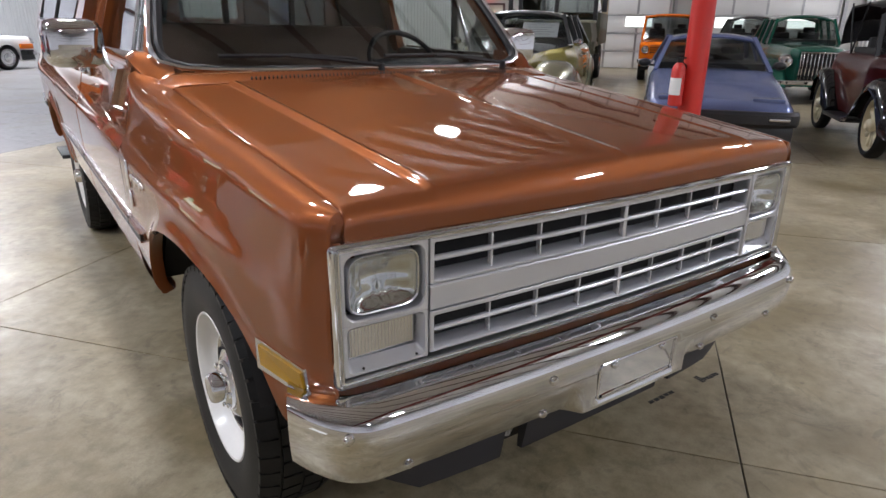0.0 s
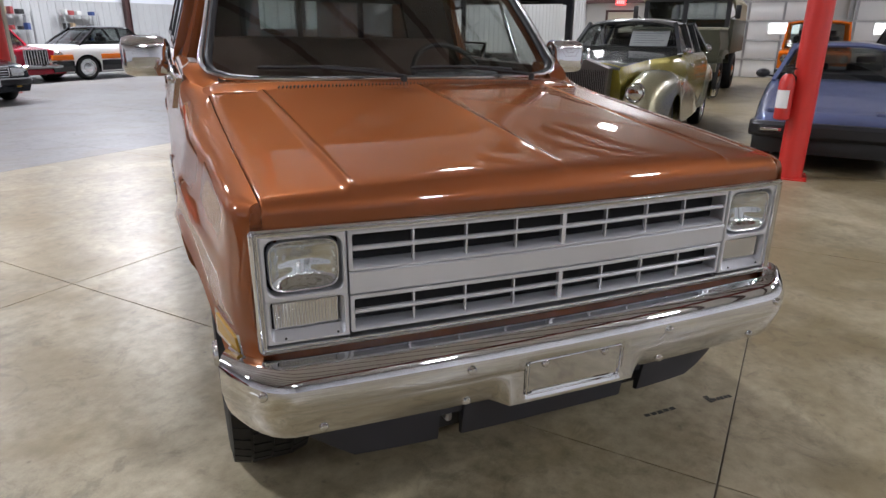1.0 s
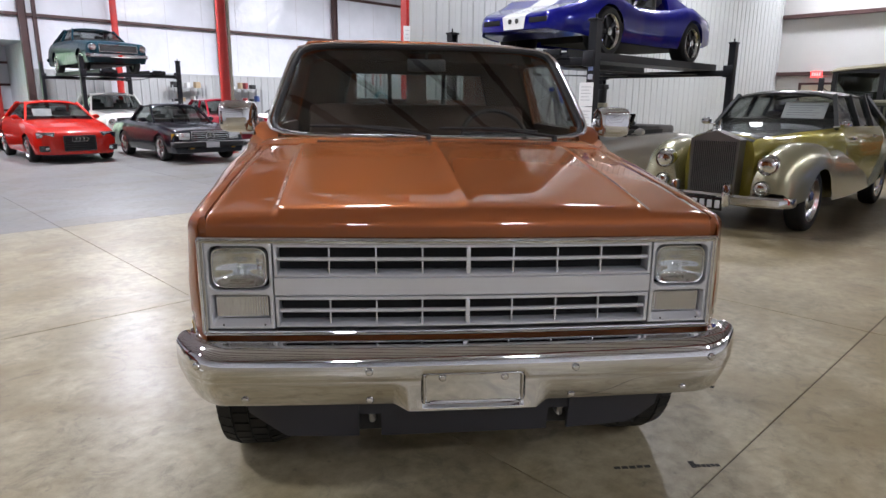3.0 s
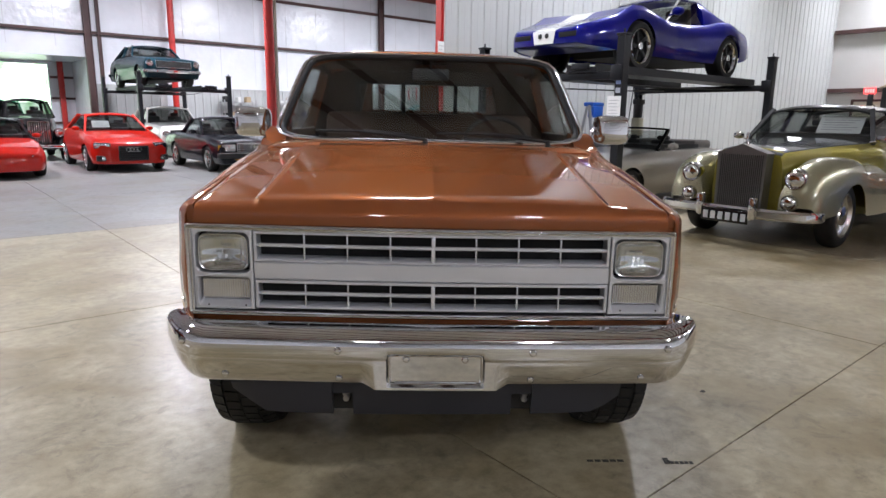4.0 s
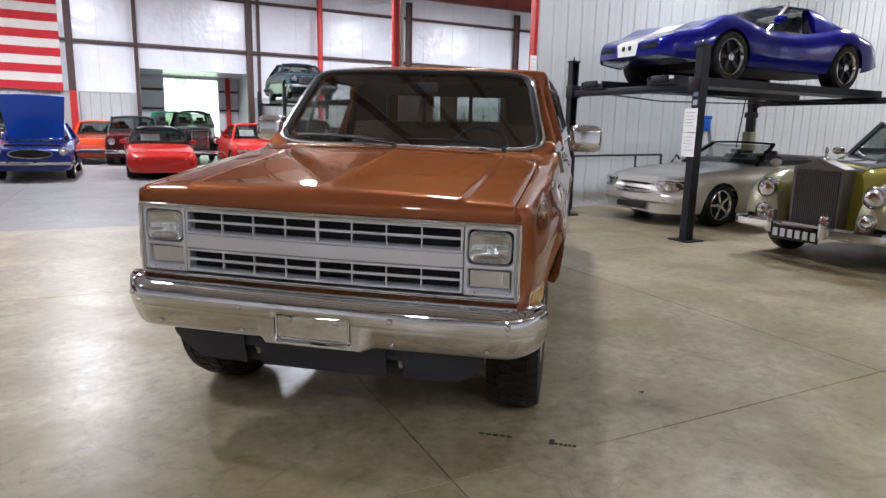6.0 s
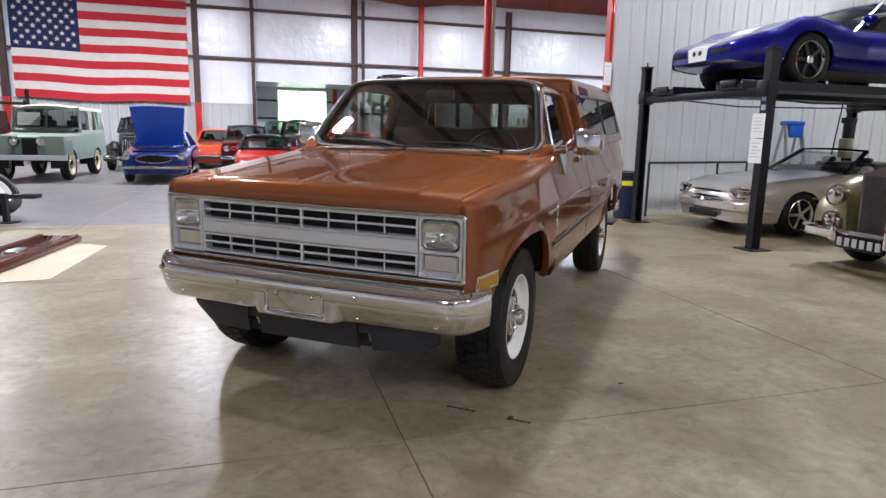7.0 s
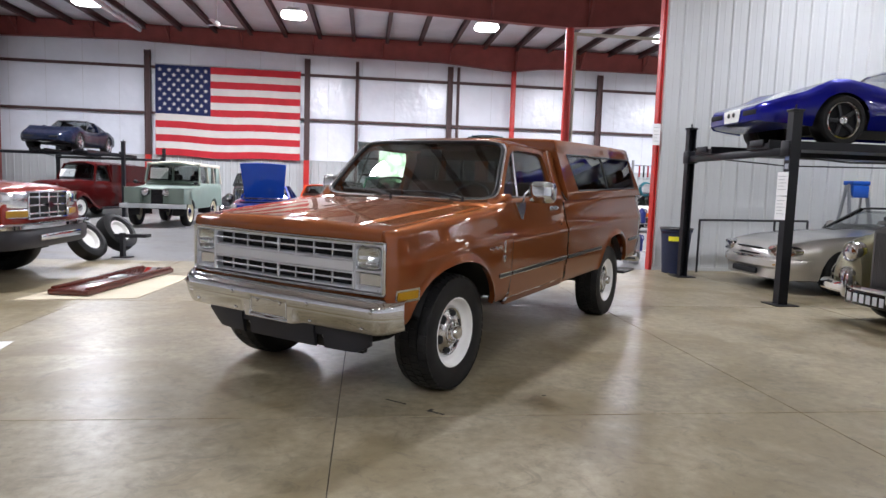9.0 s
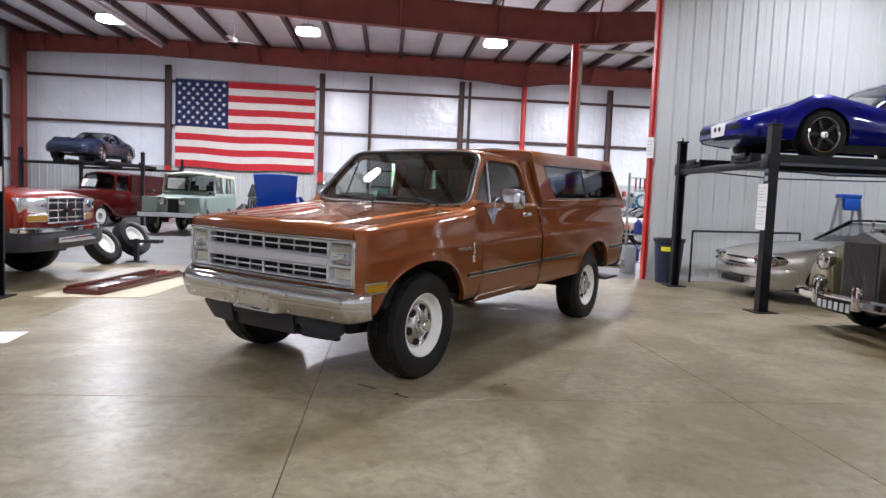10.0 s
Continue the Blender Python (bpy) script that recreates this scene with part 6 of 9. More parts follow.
P_SAGE = material("pale_sage_green_paint", (0.23, 0.295, 0.25), 0.45, coat=0.3, vary=0.08)
P_CREAMTOP = material("cream_roof_paint", (0.62, 0.58, 0.47), 0.5, vary=0.08)
P_WHITE = car_paint("white_paint", (0.74, 0.73, 0.70))
P_BRICK = car_paint("dark_red_truck_paint", (0.20, 0.018, 0.009), 0.2, 0.28, 0.7)
P_MERCRED = car_paint("deep_red_paint", (0.22, 0.007, 0.018))
CANVAS = material("tan_canvas", (0.30, 0.27, 0.19), 0.85, vary=0.15, fine=120, bump=0.3)

FACE_W, FACE_E = -90.0, 90.0  # turns for cars that face along -x and +x

# blue sports car with a white stripe, on the near lift
def low_sports_car(m, paint, label, group="", stripe=None, style="alloy"):
    c = thing("sports_car", m, label, "car", group)
    top = [(-1.02, 0.50), (-0.99, 0.54), (-0.85, 0.59), (-0.45, 0.71), (-0.15, 0.86), (0.1, 0.88), (0.4, 0.83), (0.8, 0.75), (1.4, 0.75), (1.9, 0.80), (2.3, 0.88), (2.55, 0.89), (2.9, 0.83), (3.3, 0.77), (3.42, 0.70), (3.5, 0.5)]
    plan = [(-1.02, 0.56), (-0.9, 0.72), (-0.6, 0.83), (-0.1, 0.88), (0.4, 0.86), (1.0, 0.82), (1.6, 0.83), (2.3, 0.89), (2.7, 0.89), (3.2, 0.82), (3.5, 0.70)]
    car_body(c, paint, top, plan, [(-1.02, 0.33), (-0.9, 0.29), (-0.45, 0.25), (0.3, 0.23), (2.4, 0.23), (3.0, 0.30), (3.5, 0.42)], 2.49, 0.39, -0.018, n=60)
    # raked windscreen, lift-out roof panels, solid rear buttresses with an upright window between
    screen = lambda u, v: (u * (0.70 - 0.16 * v), 0.86 + 0.58 * v - 0.10 * (1 - u * u) * (1 - 0.4 * v), 0.76 + 0.42 * v)
    bm = bmesh.new()
    grid(bm, [[screen(u * 0.97, v) for u in steps(-1, 1, 10)] for v in steps(0.0, 0.97, 5)])
    part("windscreen", bm, GLASS_CAR, c).visible_shadow = False
    bm = bmesh.new()
    tube(bm, [screen(-1, v) for v in steps(-0.05, 1, 5)] + [screen(u, 1.0) for u in steps(-0.9, 0.9, 8)] + [screen(1, v) for v in steps(1, -0.05, 5)], 0.022, 8)
    part("windscreen_frame", bm, BRIGHT, c)
    bm = bmesh.new()
    grid(bm, [[(x * w, y, z + 0.025 * (1 - x * x) - 0.03 * abs(x) ** 6) for x in steps(-1, 1, 10)] for y, z, w in ((1.40, 1.175, 0.55), (1.55, 1.190, 0.555), (1.80, 1.190, 0.555), (2.02, 1.178, 0.55))])
    thicken(bm, 0.03)
    part("roof", bm, paint, c)
    for q in (-1, 1):
        bm = bmesh.new()
        loft(bm, [[(q * x, y, z) for x, z in ((xb, 0.80), (xb - 0.05, zt * 0.55 + 0.36), (xr, zt - 0.03), (xr - 0.04, zt), (xr - 0.10, zt - 0.01), (xb - 0.22, 0.80))] for y, zt, xb, xr in ((1.88, 1.175, 0.72, 0.56), (2.04, 1.175, 0.73, 0.555), (2.3, 1.13, 0.73, 0.54), (2.6, 1.03, 0.72, 0.53), (2.85, 0.94, 0.70, 0.54), (3.05, 0.87, 0.66, 0.54))])
        part("buttress", bm, paint, c)
        bm = bmesh.new()
        bm.faces.new([bm.verts.new((q * x, y, z)) for x, y, z in ((0.70, 0.92, 0.79), (0.70, 1.90, 0.80), (0.555, 1.88, 1.165), (0.545, 1.42, 1.165))])
        part("side_window", bm, GLASS_CAR, c, "", 0).visible_shadow = False
    bm = bmesh.new()
    grid(bm, [[(u * 0.50, 2.05 + 0.03 * v, 1.16 - 0.30 * v) for u in steps(-1, 1, 4)] for v in (0, 1)])
    part("rear_window", bm, GLASS_CAR, c).visible_shadow = False
    bm = bmesh.new()
    box(bm, -0.62, 0.62, 0.95, 2.03, 0.70, 0.80, 0.02)
    for q in (-1, 1):
        box(bm, q * 0.32 - 0.2, q * 0.32 + 0.2, 1.72, 1.86, 0.78, 1.06, 0.05)
    part("interior", bm, DARKTRIM, c, "dark cockpit with two seats")
    wheel_set(c, 2.49, 0.335, 0.25, 0.74, style)
    if stripe:
        bm = bmesh.new()
        rows = []
        for y in steps(-1.02, 0.70, 24):
            zt = smooth_interp(top, y)
            rows.append([(x, y - (0.012 if y < -0.97 else 0), zt - 0.018 * (1 - (abs(x) / (0.885 * smooth_interp(plan, y))) ** 2.5) + 0.006) for x in (-0.2, 0, 0.2)])
        rows = [[(x, -1.035, 0.335) for x in (-0.17, 0, 0.17)]] + rows
        grid(bm, rows)
        thicken(bm, 0.004)
        part("stripe", bm, stripe, c, "broad white nose stripe")
        for s in (-1, 1):
            bm = bmesh.new()
            lathe(bm, [(0.035, -0.002), (0.03, -0.006)], (s * 0.06, -1.04, 0.44), "y", 14)
            part("nose_badge", bm, DARKTRIM, c)
    for s in (-1, 1):
        bm = bmesh.new()
        box(bm, s * 0.40 - 0.15, s * 0.40 + 0.15, -1.028, -0.93, 0.405, 0.475, 0.01)
        part("grille", bm, VOID, c)
    bm = bmesh.new()
    rings = []
    for y in steps(-0.99, -0.42, 8):
        w, z = 0.9 * smooth_interp(plan, y), interp([(-1.02, 0.335), (-0.9, 0.295), (-0.42, 0.26)], y)
        rings.append([(x * w, y, z) for x in steps(-1, 1, 6)])
    grid(bm, rings)
    thicken(bm, 0.01)
    part("undertray", bm, paint, c)
    box_lamp(c, 0.745, -0.72, 0.50, 0.10, 0.04, AMBER, BLACK, 62, "side_lamp")
    mirrors(c, 0.72, 0.95, 0.90, paint)
    for s in (-1, 1):
        for x in (0.35, 0.55):
            bm = bmesh.new()
            lathe(bm, [(0.055, 0.0), (0.05, 0.012), (0.01, 0.016)], (s * x, 3.49, 0.66), "y", 16)
            part("tail_lamp", bm, RED_LENS, c)
    return c


# modern small coupe / roadster
def small_car(m, paint, label, top, plan, wb, gh, nose, roof=True, roof_mat=None, style="alloy", card=None, sill=0.2, name="coupe"):
    c = thing(name, m, label, "car")
    car_body(c, paint, top, plan, sill, wb, 0.36, 0.03)
    greenhouse(c, paint, *gh, (), None, roof_mat, roof)
    wheel_set(c, wb, 0.31, 0.21, interp(plan, 0) - 0.13, style)
    nose(c)
    mirrors(c, gh[6] + 0.05, gh[0] + 0.35, gh[4] + 0.06, paint)
    if card:
        screen_card(c, card[0], gh[0] + 0.28 + 0.1, gh[4] + 0.17, card[1], 0.2, -35)
    return c


def nose_coupe(c):
    slatted(c, 0.31, -0.895, 0.30, 0.60, 6, BLACK, VOID, False, BLACK)
    box_lamp(c, 0.66, -0.76, 0.63, 0.36, 0.13, LENS, BLACK, 24)
    for s in (-1, 1):
        bm = bmesh.new()
        box(bm, s * 0.62 - 0.18, s * 0.62 + 0.18, -0.84, -0.7, 0.27, 0.40, 0.02, None)
        part("air_intake", bm, BLACK, c)
    round_lamp(c, 0.66, -0.83, 0.335, 0.05, LENS, True, "fog_lamp")
    bm = bmesh.new()
    for k in range(4):
        x = -0.12 + 0.08 * k
        ring = [(x + 0.05 * math.cos(a), -0.915, 0.54 + 0.05 * math.sin(a)) for a in steps(0, 2 * math.pi, 16)[:-1]]
        tube(bm, ring, 0.008, 5, True)
    part("badge", bm, CHROME, c)


small_car(pose(2.43, 16.35, 0), P_RED, "bright red compact coupe with black grille and price card",
          [(-0.88, 0.52), (-0.85, 0.60), (-0.77, 0.67), (-0.5, 0.77), (0, 0.86), (0.6, 0.94), (2.4, 0.98), (2.9, 0.96), (3.2, 0.86), (3.26, 0.6)],
          [(-0.88, 0.48), (-0.85, 0.62), (-0.76, 0.76), (-0.55, 0.86), (0, 0.91), (2.4, 0.91), (2.9, 0.86), (3.26, 0.7)], 2.47, (0.5, 1.2, 2.0, 2.85, 0.94, 1.34, 0.74, 0.56), nose_coupe, True, None, "alloy", (-0.3, 0.4))


def nose_roadster(c):
    bm = bmesh.new()
    loft(bm, [[(0.36 * f * math.copysign(abs(math.cos(a)) ** 0.7, math.cos(a)), y + 0.05 * math.cos(a) ** 2, 0.315 + 0.062 * f * math.sin(a)) for a in steps(0, 2 * math.pi, 28)[:-1]] for f, y in ((1.0, -0.80), (1.0, -0.868), (0.94, -0.870))])
    part("air_intake", bm, VOID, c, "dark oval air intake")
    box_lamp(c, 0.56, -0.76, 0.475, 0.2, 0.07, LENS, P_RED, 24, "indicator_lamp")
    for q in (-1, 1):
        bm = bmesh.new()
        box(bm, q * 0.50 - 0.14, q * 0.50 + 0.14, -0.52, -0.24, 0.615, 0.655, 0.01)
        part("headlight_cover", bm, P_RED, c)


small_car(pose(-0.25, 15.5, 0), P_RED, "bright red low roadster with black top and price card",
          [(-0.87, 0.36), (-0.84, 0.45), (-0.76, 0.53), (-0.5, 0.63), (0, 0.72), (0.6, 0.80), (2.0, 0.84), (2.6, 0.80), (3.0, 0.70), (3.08, 0.5)],
          [(-0.87, 0.36), (-0.84, 0.52), (-0.76, 0.68), (-0.5, 0.79), (0, 0.83), (2.2, 0.83), (2.7, 0.78), (3.08, 0.62)], 2.26, (0.55, 1.1, 1.6, 2.15, 0.80, 1.2, 0.70, 0.52), nose_roadster, True, P_BLACK, "alloy", (-0.2, 0.45), 0.17, "roadster")


def nose_sl(c):
    slatted(c, 0.42, -0.83, 0.50, 0.70, 4, CHROME, VOID, False, CHROME)
    box_lamp(c, 0.63, -0.81, 0.60, 0.32, 0.18, LENS, BRIGHT, 6)
    box_lamp(c, 0.82, -0.74, 0.60, 0.10, 0.17, AMBER, BLACK, 50, "indicator_lamp")
    bumper_bar(c, 0.88, -0.98, 0.42, 0.13, 0.12, BLACK, 0.16, 3.55)
    bm = bmesh.new()
    box(bm, -0.87, 0.87, -0.985, -0.9, 0.475, 0.50, 0.008)
    part("bumper_trim", bm, CHROME, c)
    plate(c, -0.985, 0.41, 0.16, 0.06, SILVER)
    bm = bmesh.new()
    ring = [(0.10 * math.cos(a), -0.86, 0.60 + 0.10 * math.sin(a)) for a in steps(0, 2 * math.pi, 24)[:-1]]
    tube(bm, ring, 0.012, 6, True)
    for a in (90, 210, 330):
        tube(bm, [(0, -0.86, 0.60), (0.10 * math.cos(radians(a)), -0.86, 0.6 + 0.10 * math.sin(radians(a)))], 0.012, 6)
    part("badge", bm, CHROME, c, "round chrome badge")
    box_lamp(c, 0.5, -0.98, 0.34, 0.12, 0.05, AMBER, BLACK, 0, "fog_lamp")


small_car(pose(4.8, 14.75, 0), P_NAVY, "dark grey-blue eighties roadster with hard top and chrome grille",
          [(-0.82, 0.62), (-0.79, 0.72), (0, 0.82), (0.7, 0.88), (2.4, 0.90), (3.2, 0.86), (3.46, 0.80), (3.5, 0.5)],
          [(-0.82, 0.84), (-0.7, 0.87), (0, 0.89), (2.5, 0.89), (3.3, 0.86), (3.5, 0.82)], 2.46, (0.62, 1.18, 1.75, 2.2, 0.89, 1.28, 0.72, 0.58), nose_sl, True, None, "alloy", None, 0.22)


# four-post parking lift; cars drive on along y
def four_post_lift(m, length, width, deck, height, label, paint, papers=False):
    L = thing("car_lift", m, label, "car lift", "four-post car lifts")
    for x in (-width / 2, width / 2):
        for y in (0.0, length):
            bm = bmesh.new()
            q = 1 if x < 0 else -1
            out = [(-0.055, -0.065), (0.055, -0.065), (0.055, -0.045), (-0.035, -0.045), (-0.035, 0.045), (0.055, 0.045), (0.055, 0.065), (-0.055, 0.065)]
            loft(bm, [[(x + q * i, y + j, z) for i, j in out] for z in (0.012, height)])
            post = part("post", bm, paint, L)
            bm = bmesh.new()
            box(bm, x - 0.16, x + 0.16, y - 0.16, y + 0.16, 0.0, 0.012)
            part("base_plate", bm, paint, post)
            bm = bmesh.new()
            box(bm, x - 0.07, x + 0.07, y - 0.08, y + 0.08, height, height + 0.03, 0.006)
            tube(bm, [(x, y, height + 0.02), (x, y, height + 0.09)], 0.012, 6)
            part("post_cap", bm, paint, post)
    for y in (0.0, length):
        bm = bmesh.new()
        box(bm, -width / 2 + 0.05, width / 2 - 0.05, y - 0.06, y + 0.06, deck - 0.17, deck - 0.07, 0.008)
        for s in (-1, 1):
            box(bm, s * (width / 2 - 0.03) - 0.09, s * (width / 2 - 0.03) + 0.075, y - 0.09, y + 0.09, deck - 0.19, deck + 0.01, 0.01)
        part("crossbeam", bm, paint, L)
    for s in (-1, 1):
        bm = bmesh.new()
        xa, xb = sorted((s * 0.46, s * 0.96))
        rings = []
        for y in (-0.1, length + 0.15):
            rings.append([(xa, y, deck - 0.07), (xb, y, deck - 0.07), (xb, y, deck + 0.04), (xb - 0.02, y, deck + 0.04), (xb - 0.02, y, deck), (xa + 0.02, y, deck), (xa + 0.02, y, deck + 0.04), (xa, y, deck + 0.04)])
        loft(bm, rings)
        for k in range(16):
            y = 0.1 + k * (length - 0.2) / 15
            box(bm, xa + 0.03, xb - 0.03, y - 0.012, y + 0.012, deck, deck + 0.008)
        part("runway", bm, paint, L, "ribbed steel runway")
        bm = bmesh.new()
        box(bm, xa + 0.1, xb - 0.1, -0.13, -0.1, deck - 0.04, deck + 0.05, 0.01)
        part("wheel_stop", bm, paint, L)
    bm = bmesh.new()
    for s in (-1, 1):
        tube(bm, [(s * 0.7, 0.1, deck - 0.13), (s * 0.68, length * 0.3, deck - 0.2), (s * 0.72, length * 0.7, deck - 0.17), (s * 0.7, length, deck - 0.13)], 0.012, 5)
    part("cable", bm, BLACK, L)
    if papers:
        for z, h in ((1.56, 0.30), (1.25, 0.30)):
            bm = bmesh.new()
            box(bm, width / 2 - 0.15, width / 2 + 0.06, -0.074, -0.069, z - h / 2, z + h / 2)
            pp = part("notice", bm, WHITE_PLASTIC, L, "white printed notice taped to the post")
            bm = bmesh.new()
            for k in range(5):
                zz = z + h * (0.32 - 0.14 * k)
                box(bm, width / 2 - 0.12, width / 2 + 0.03 - 0.03 * (k % 2), -0.076, -0.074, zz - 0.003, zz + 0.003)
            part("print_bar", bm, PRINT, pp)
        bm = bmesh.new()
        decal = material("pale_blue_decal", (0.12, 0.16, 0.3), 0.5)
        lathe(bm, [(0.045, -0.066), (0.045, -0.070)], (width / 2, 0, 2.0), "y", 20)
        part("maker_mark", bm, decal, L, "pale blue round mark")
        for k in range(5):
            bm = bmesh.new()
            box(bm, width / 2 - 0.035, width / 2 + 0.035, -0.069, -0.064, 1.86 - k * 0.11, 1.925 - k * 0.11)
            part("maker_mark", bm, material("pale_decal", (0.35, 0.37, 0.42), 0.5) if k else decal, L, "pale bar down the post")
    return L


LIFT_BLACK = material("black_powder_coat", (0.006, 0.0065, 0.009), 0.42, spec=0.3, vary=0.2, fine=200)
four_post_lift(pose(5.5, 5.2, 0, 0, 0, FACE_W), 4.35, 2.6, 2.10, 2.47, "black four-post car lift with printed notices", LIFT_BLACK, True)
low_sports_car(pose(6.49, 5.2, 2.10, 0, 0, FACE_W) @ Matrix.Scale(1.04, 4), P_BLUE, "royal blue sports car with white stripe on a lift", "", material("white_stripe_paint", (0.75, 0.75, 0.73), 0.25, coat=1.0, vary=0.03), "sport")
four_post_lift(pose(5.3, 20.1, 0, 0, 0, 0), 4.5, 2.8, 2.25, 2.6, "black four-post car lift by the far wall", LIFT_BLACK)
four_post_lift(pose(-10.5, 20.0, 0, 0, 0, 0), 4.5, 4.2, 2.27, 2.62, "black four-post car lift below the flag wall", LIFT_BLACK)
low_sports_car(pose(-11.0, 20.8, 2.27, 0, 0, 0), car_paint("midnight_blue_paint", (0.007, 0.011, 0.026), 0.2, 0.28, 0.7), "dark blue sports car with chrome trim on a lift", "", None, "alloy")


# boxy sixties coupe on the far lift
def sixties_coupe(m):
    c = thing("coupe", m, "dark teal sixties coupe with chrome bumper on a lift", "car")
    top = [(-0.86, 0.62), (-0.83, 0.80), (0.0, 0.90), (0.75, 0.95), (2.6, 0.98), (3.5, 0.94), (3.72, 0.86), (3.76, 0.5)]
    plan = [(-0.86, 0.80), (-0.7, 0.85), (0, 0.87), (2.7, 0.87), (3.76, 0.8)]
    car_body(c, P_TEAL, top, plan, 0.24, 2.74, 0.37, 0.03)
    greenhouse(c, P_TEAL, 0.8, 1.3, 2.1, 2.9, 0.96, 1.33, 0.76, 0.6, (2.0,))
    wheel_set(c, 2.74, 0.31, 0.19, 0.72, "steel")
    slatted(c, 0.52, -0.89, 0.56, 0.74, 5, DARKTRIM, VOID, False, CHROME)
    round_lamp(c, 0.70, -0.87, 0.67, 0.09)
    bumper_bar(c, 0.88, -0.98, 0.44, 0.1, 0.1, CHROME, 0.18, 3.85)
    return c


sixties_coupe(pose(5.0, 21.1, 2.25, 0, 0, 0))


# Radiator chrome; the dark surroundings it mirrors are put into the base colour.
RADIATOR = material("darkened_chrome", (0.16, 0.155, 0.15), 0.3, 0.8, vary=0.15)


# large pale grand saloon with upright radiator
def grand_saloon(m):
    c = thing("saloon", m, "olive-gold and dark grey fifties limousine with tall radiator", "car")
    top = [(-0.62, 1.02), (-0.55, 1.07), (0.2, 1.12), (0.95, 1.17), (1.6, 1.18), (3.1, 1.16), (3.6, 1.06), (4.1, 0.86), (4.3, 0.6)]
    plan = [(-0.62, 0.40), (-0.3, 0.46), (0.3, 0.58), (0.7, 0.76), (1.1, 0.88), (1.6, 0.91), (2.9, 0.91), (3.6, 0.82), (4.3, 0.55)]
    car_body(c, P_OCHRE, top, plan, 0.30, 3.12, 0.40, 0.05, n=50)
    # dark grey upper hood
    bm = bmesh.new()
    rows = []
    for y in steps(-0.62, 0.98, 12):
        zt, w = smooth_interp(top, y), smooth_interp(plan, y) * 0.90
        rows.append([(w * f, y, zt + 0.008 + 0.05 * (1 - abs(f) ** 2.5) - (0.05 if abs(f) == 1 else 0)) for f in (-1, -0.97, -0.7, -0.35, -0.05, 0, 0.05, 0.35, 0.7, 0.97, 1)])
    grid(bm, rows)
    part("hood", bm, P_GREY, c, "dark grey hood top")
    for s in (1, -1):
        bm = bmesh.new()
        pontoon(bm, s, [(-0.80, 0.62, 0.50, 0.50, 0.80), (-0.76, 0.80, 0.44, 0.44, 0.86), (-0.66, 0.93, 0.40, 0.42, 0.90), (-0.45, 1.01, 0.42, 0.42, 0.93), (-0.38, 1.02, 0.5, 0.42, 0.935), (-0.30, 1.03, 0.62, 0.42, 0.94), (-0.15, 1.035, 0.72, 0.42, 0.945), (0.0, 1.03, 0.745, 0.43, 0.95), (0.15, 1.02, 0.72, 0.45, 0.95), (0.30, 1.0, 0.62, 0.47, 0.95), (0.40, 0.99, 0.46, 0.5, 0.95), (0.45, 0.98, 0.34, 0.5, 0.95), (0.9, 0.93, 0.32, 0.55, 0.945), (1.6, 0.84, 0.32, 0.6, 0.93), (2.2, 0.74, 0.32, 0.6, 0.90), (2.5, 0.62, 0.32, 0.6, 0.87)], 12)
        part("front_wing", bm, P_SAGEGREY, c, "sweeping front wing")
        bm = bmesh.new()
        pontoon(bm, s, [(2.35, 0.62, 0.34, 0.6, 0.86), (2.5, 0.86, 0.34, 0.6, 0.90), (2.7, 0.96, 0.4, 0.6, 0.93), (2.8, 0.98, 0.55, 0.6, 0.94), (2.95, 1.0, 0.70, 0.6, 0.945), (3.12, 1.0, 0.73, 0.6, 0.945), (3.3, 0.98, 0.70, 0.6, 0.94), (3.45, 0.95, 0.55, 0.6, 0.93), (3.55, 0.92, 0.36, 0.6, 0.92), (3.9, 0.80, 0.34, 0.55, 0.86), (4.25, 0.6, 0.36, 0.5, 0.75)], 12)
        part("rear_wing", bm, P_SAGEGREY, c)
    greenhouse(c, P_GREY, 0.95, 1.32, 2.75, 3.45, 1.18, 1.58, 0.76, 0.60, (1.95, 2.65), None, P_GREY, True, None, 0.06)
    wheel_set(c, 3.12, 0.37, 0.2, 0.77, "steel")
    # radiator
    bm = bmesh.new()
    loft(bm, [[(x, y, z) for x, z in ((-0.27, 0.44), (0.27, 0.44), (0.28, 1.06), (0.0, 1.16), (-0.28, 1.06))] for y in (-0.80, -0.60)])
    rad = part("radiator_shell", bm, RADIATOR, c, "tall polished radiator shell", 20)
    bm = bmesh.new()
    box(bm, -0.245, 0.245, -0.806, -0.79, 0.47, 1.04)
    part("radiator_core", bm, VOID, rad)
    for k in range(22):
        bm = bmesh.new()
        x = -0.235 + k * 0.47 / 21
        box(bm, x - 0.005, x + 0.005, -0.816, -0.80, 0.47, 1.04)
        part("radiator_slat", bm, RADIATOR, rad)
    bm = bmesh.new()
    lathe(bm, [(0.03, 1.15), (0.02, 1.18), (0.012, 1.22), (0.02, 1.26), (0.004, 1.29)], (0, -0.70, 0), "z", 10)
    part("radiator_cap", bm, CHROME, rad)
    round_lamp(c, 0.60, -0.78, 0.80, 0.10)
    round_lamp(c, 0.58, -0.84, 0.55, 0.075, LENS, True, "fog_lamp")
    bumper_bar(c, 0.92, -1.05, 0.42, 0.11, 0.10, CHROME, 0.22, 4.5)
    for s in (-1, 1):
        bm = bmesh.new()
        box(bm, s * 0.30 - 0.04, s * 0.30 + 0.04, -1.10, -1.0, 0.34, 0.60, 0.03)
        part("overrider", bm, CHROME, c)
    plate(c, -1.07, 0.36, 0.27, 0.07, P_BLACK, SILVER)
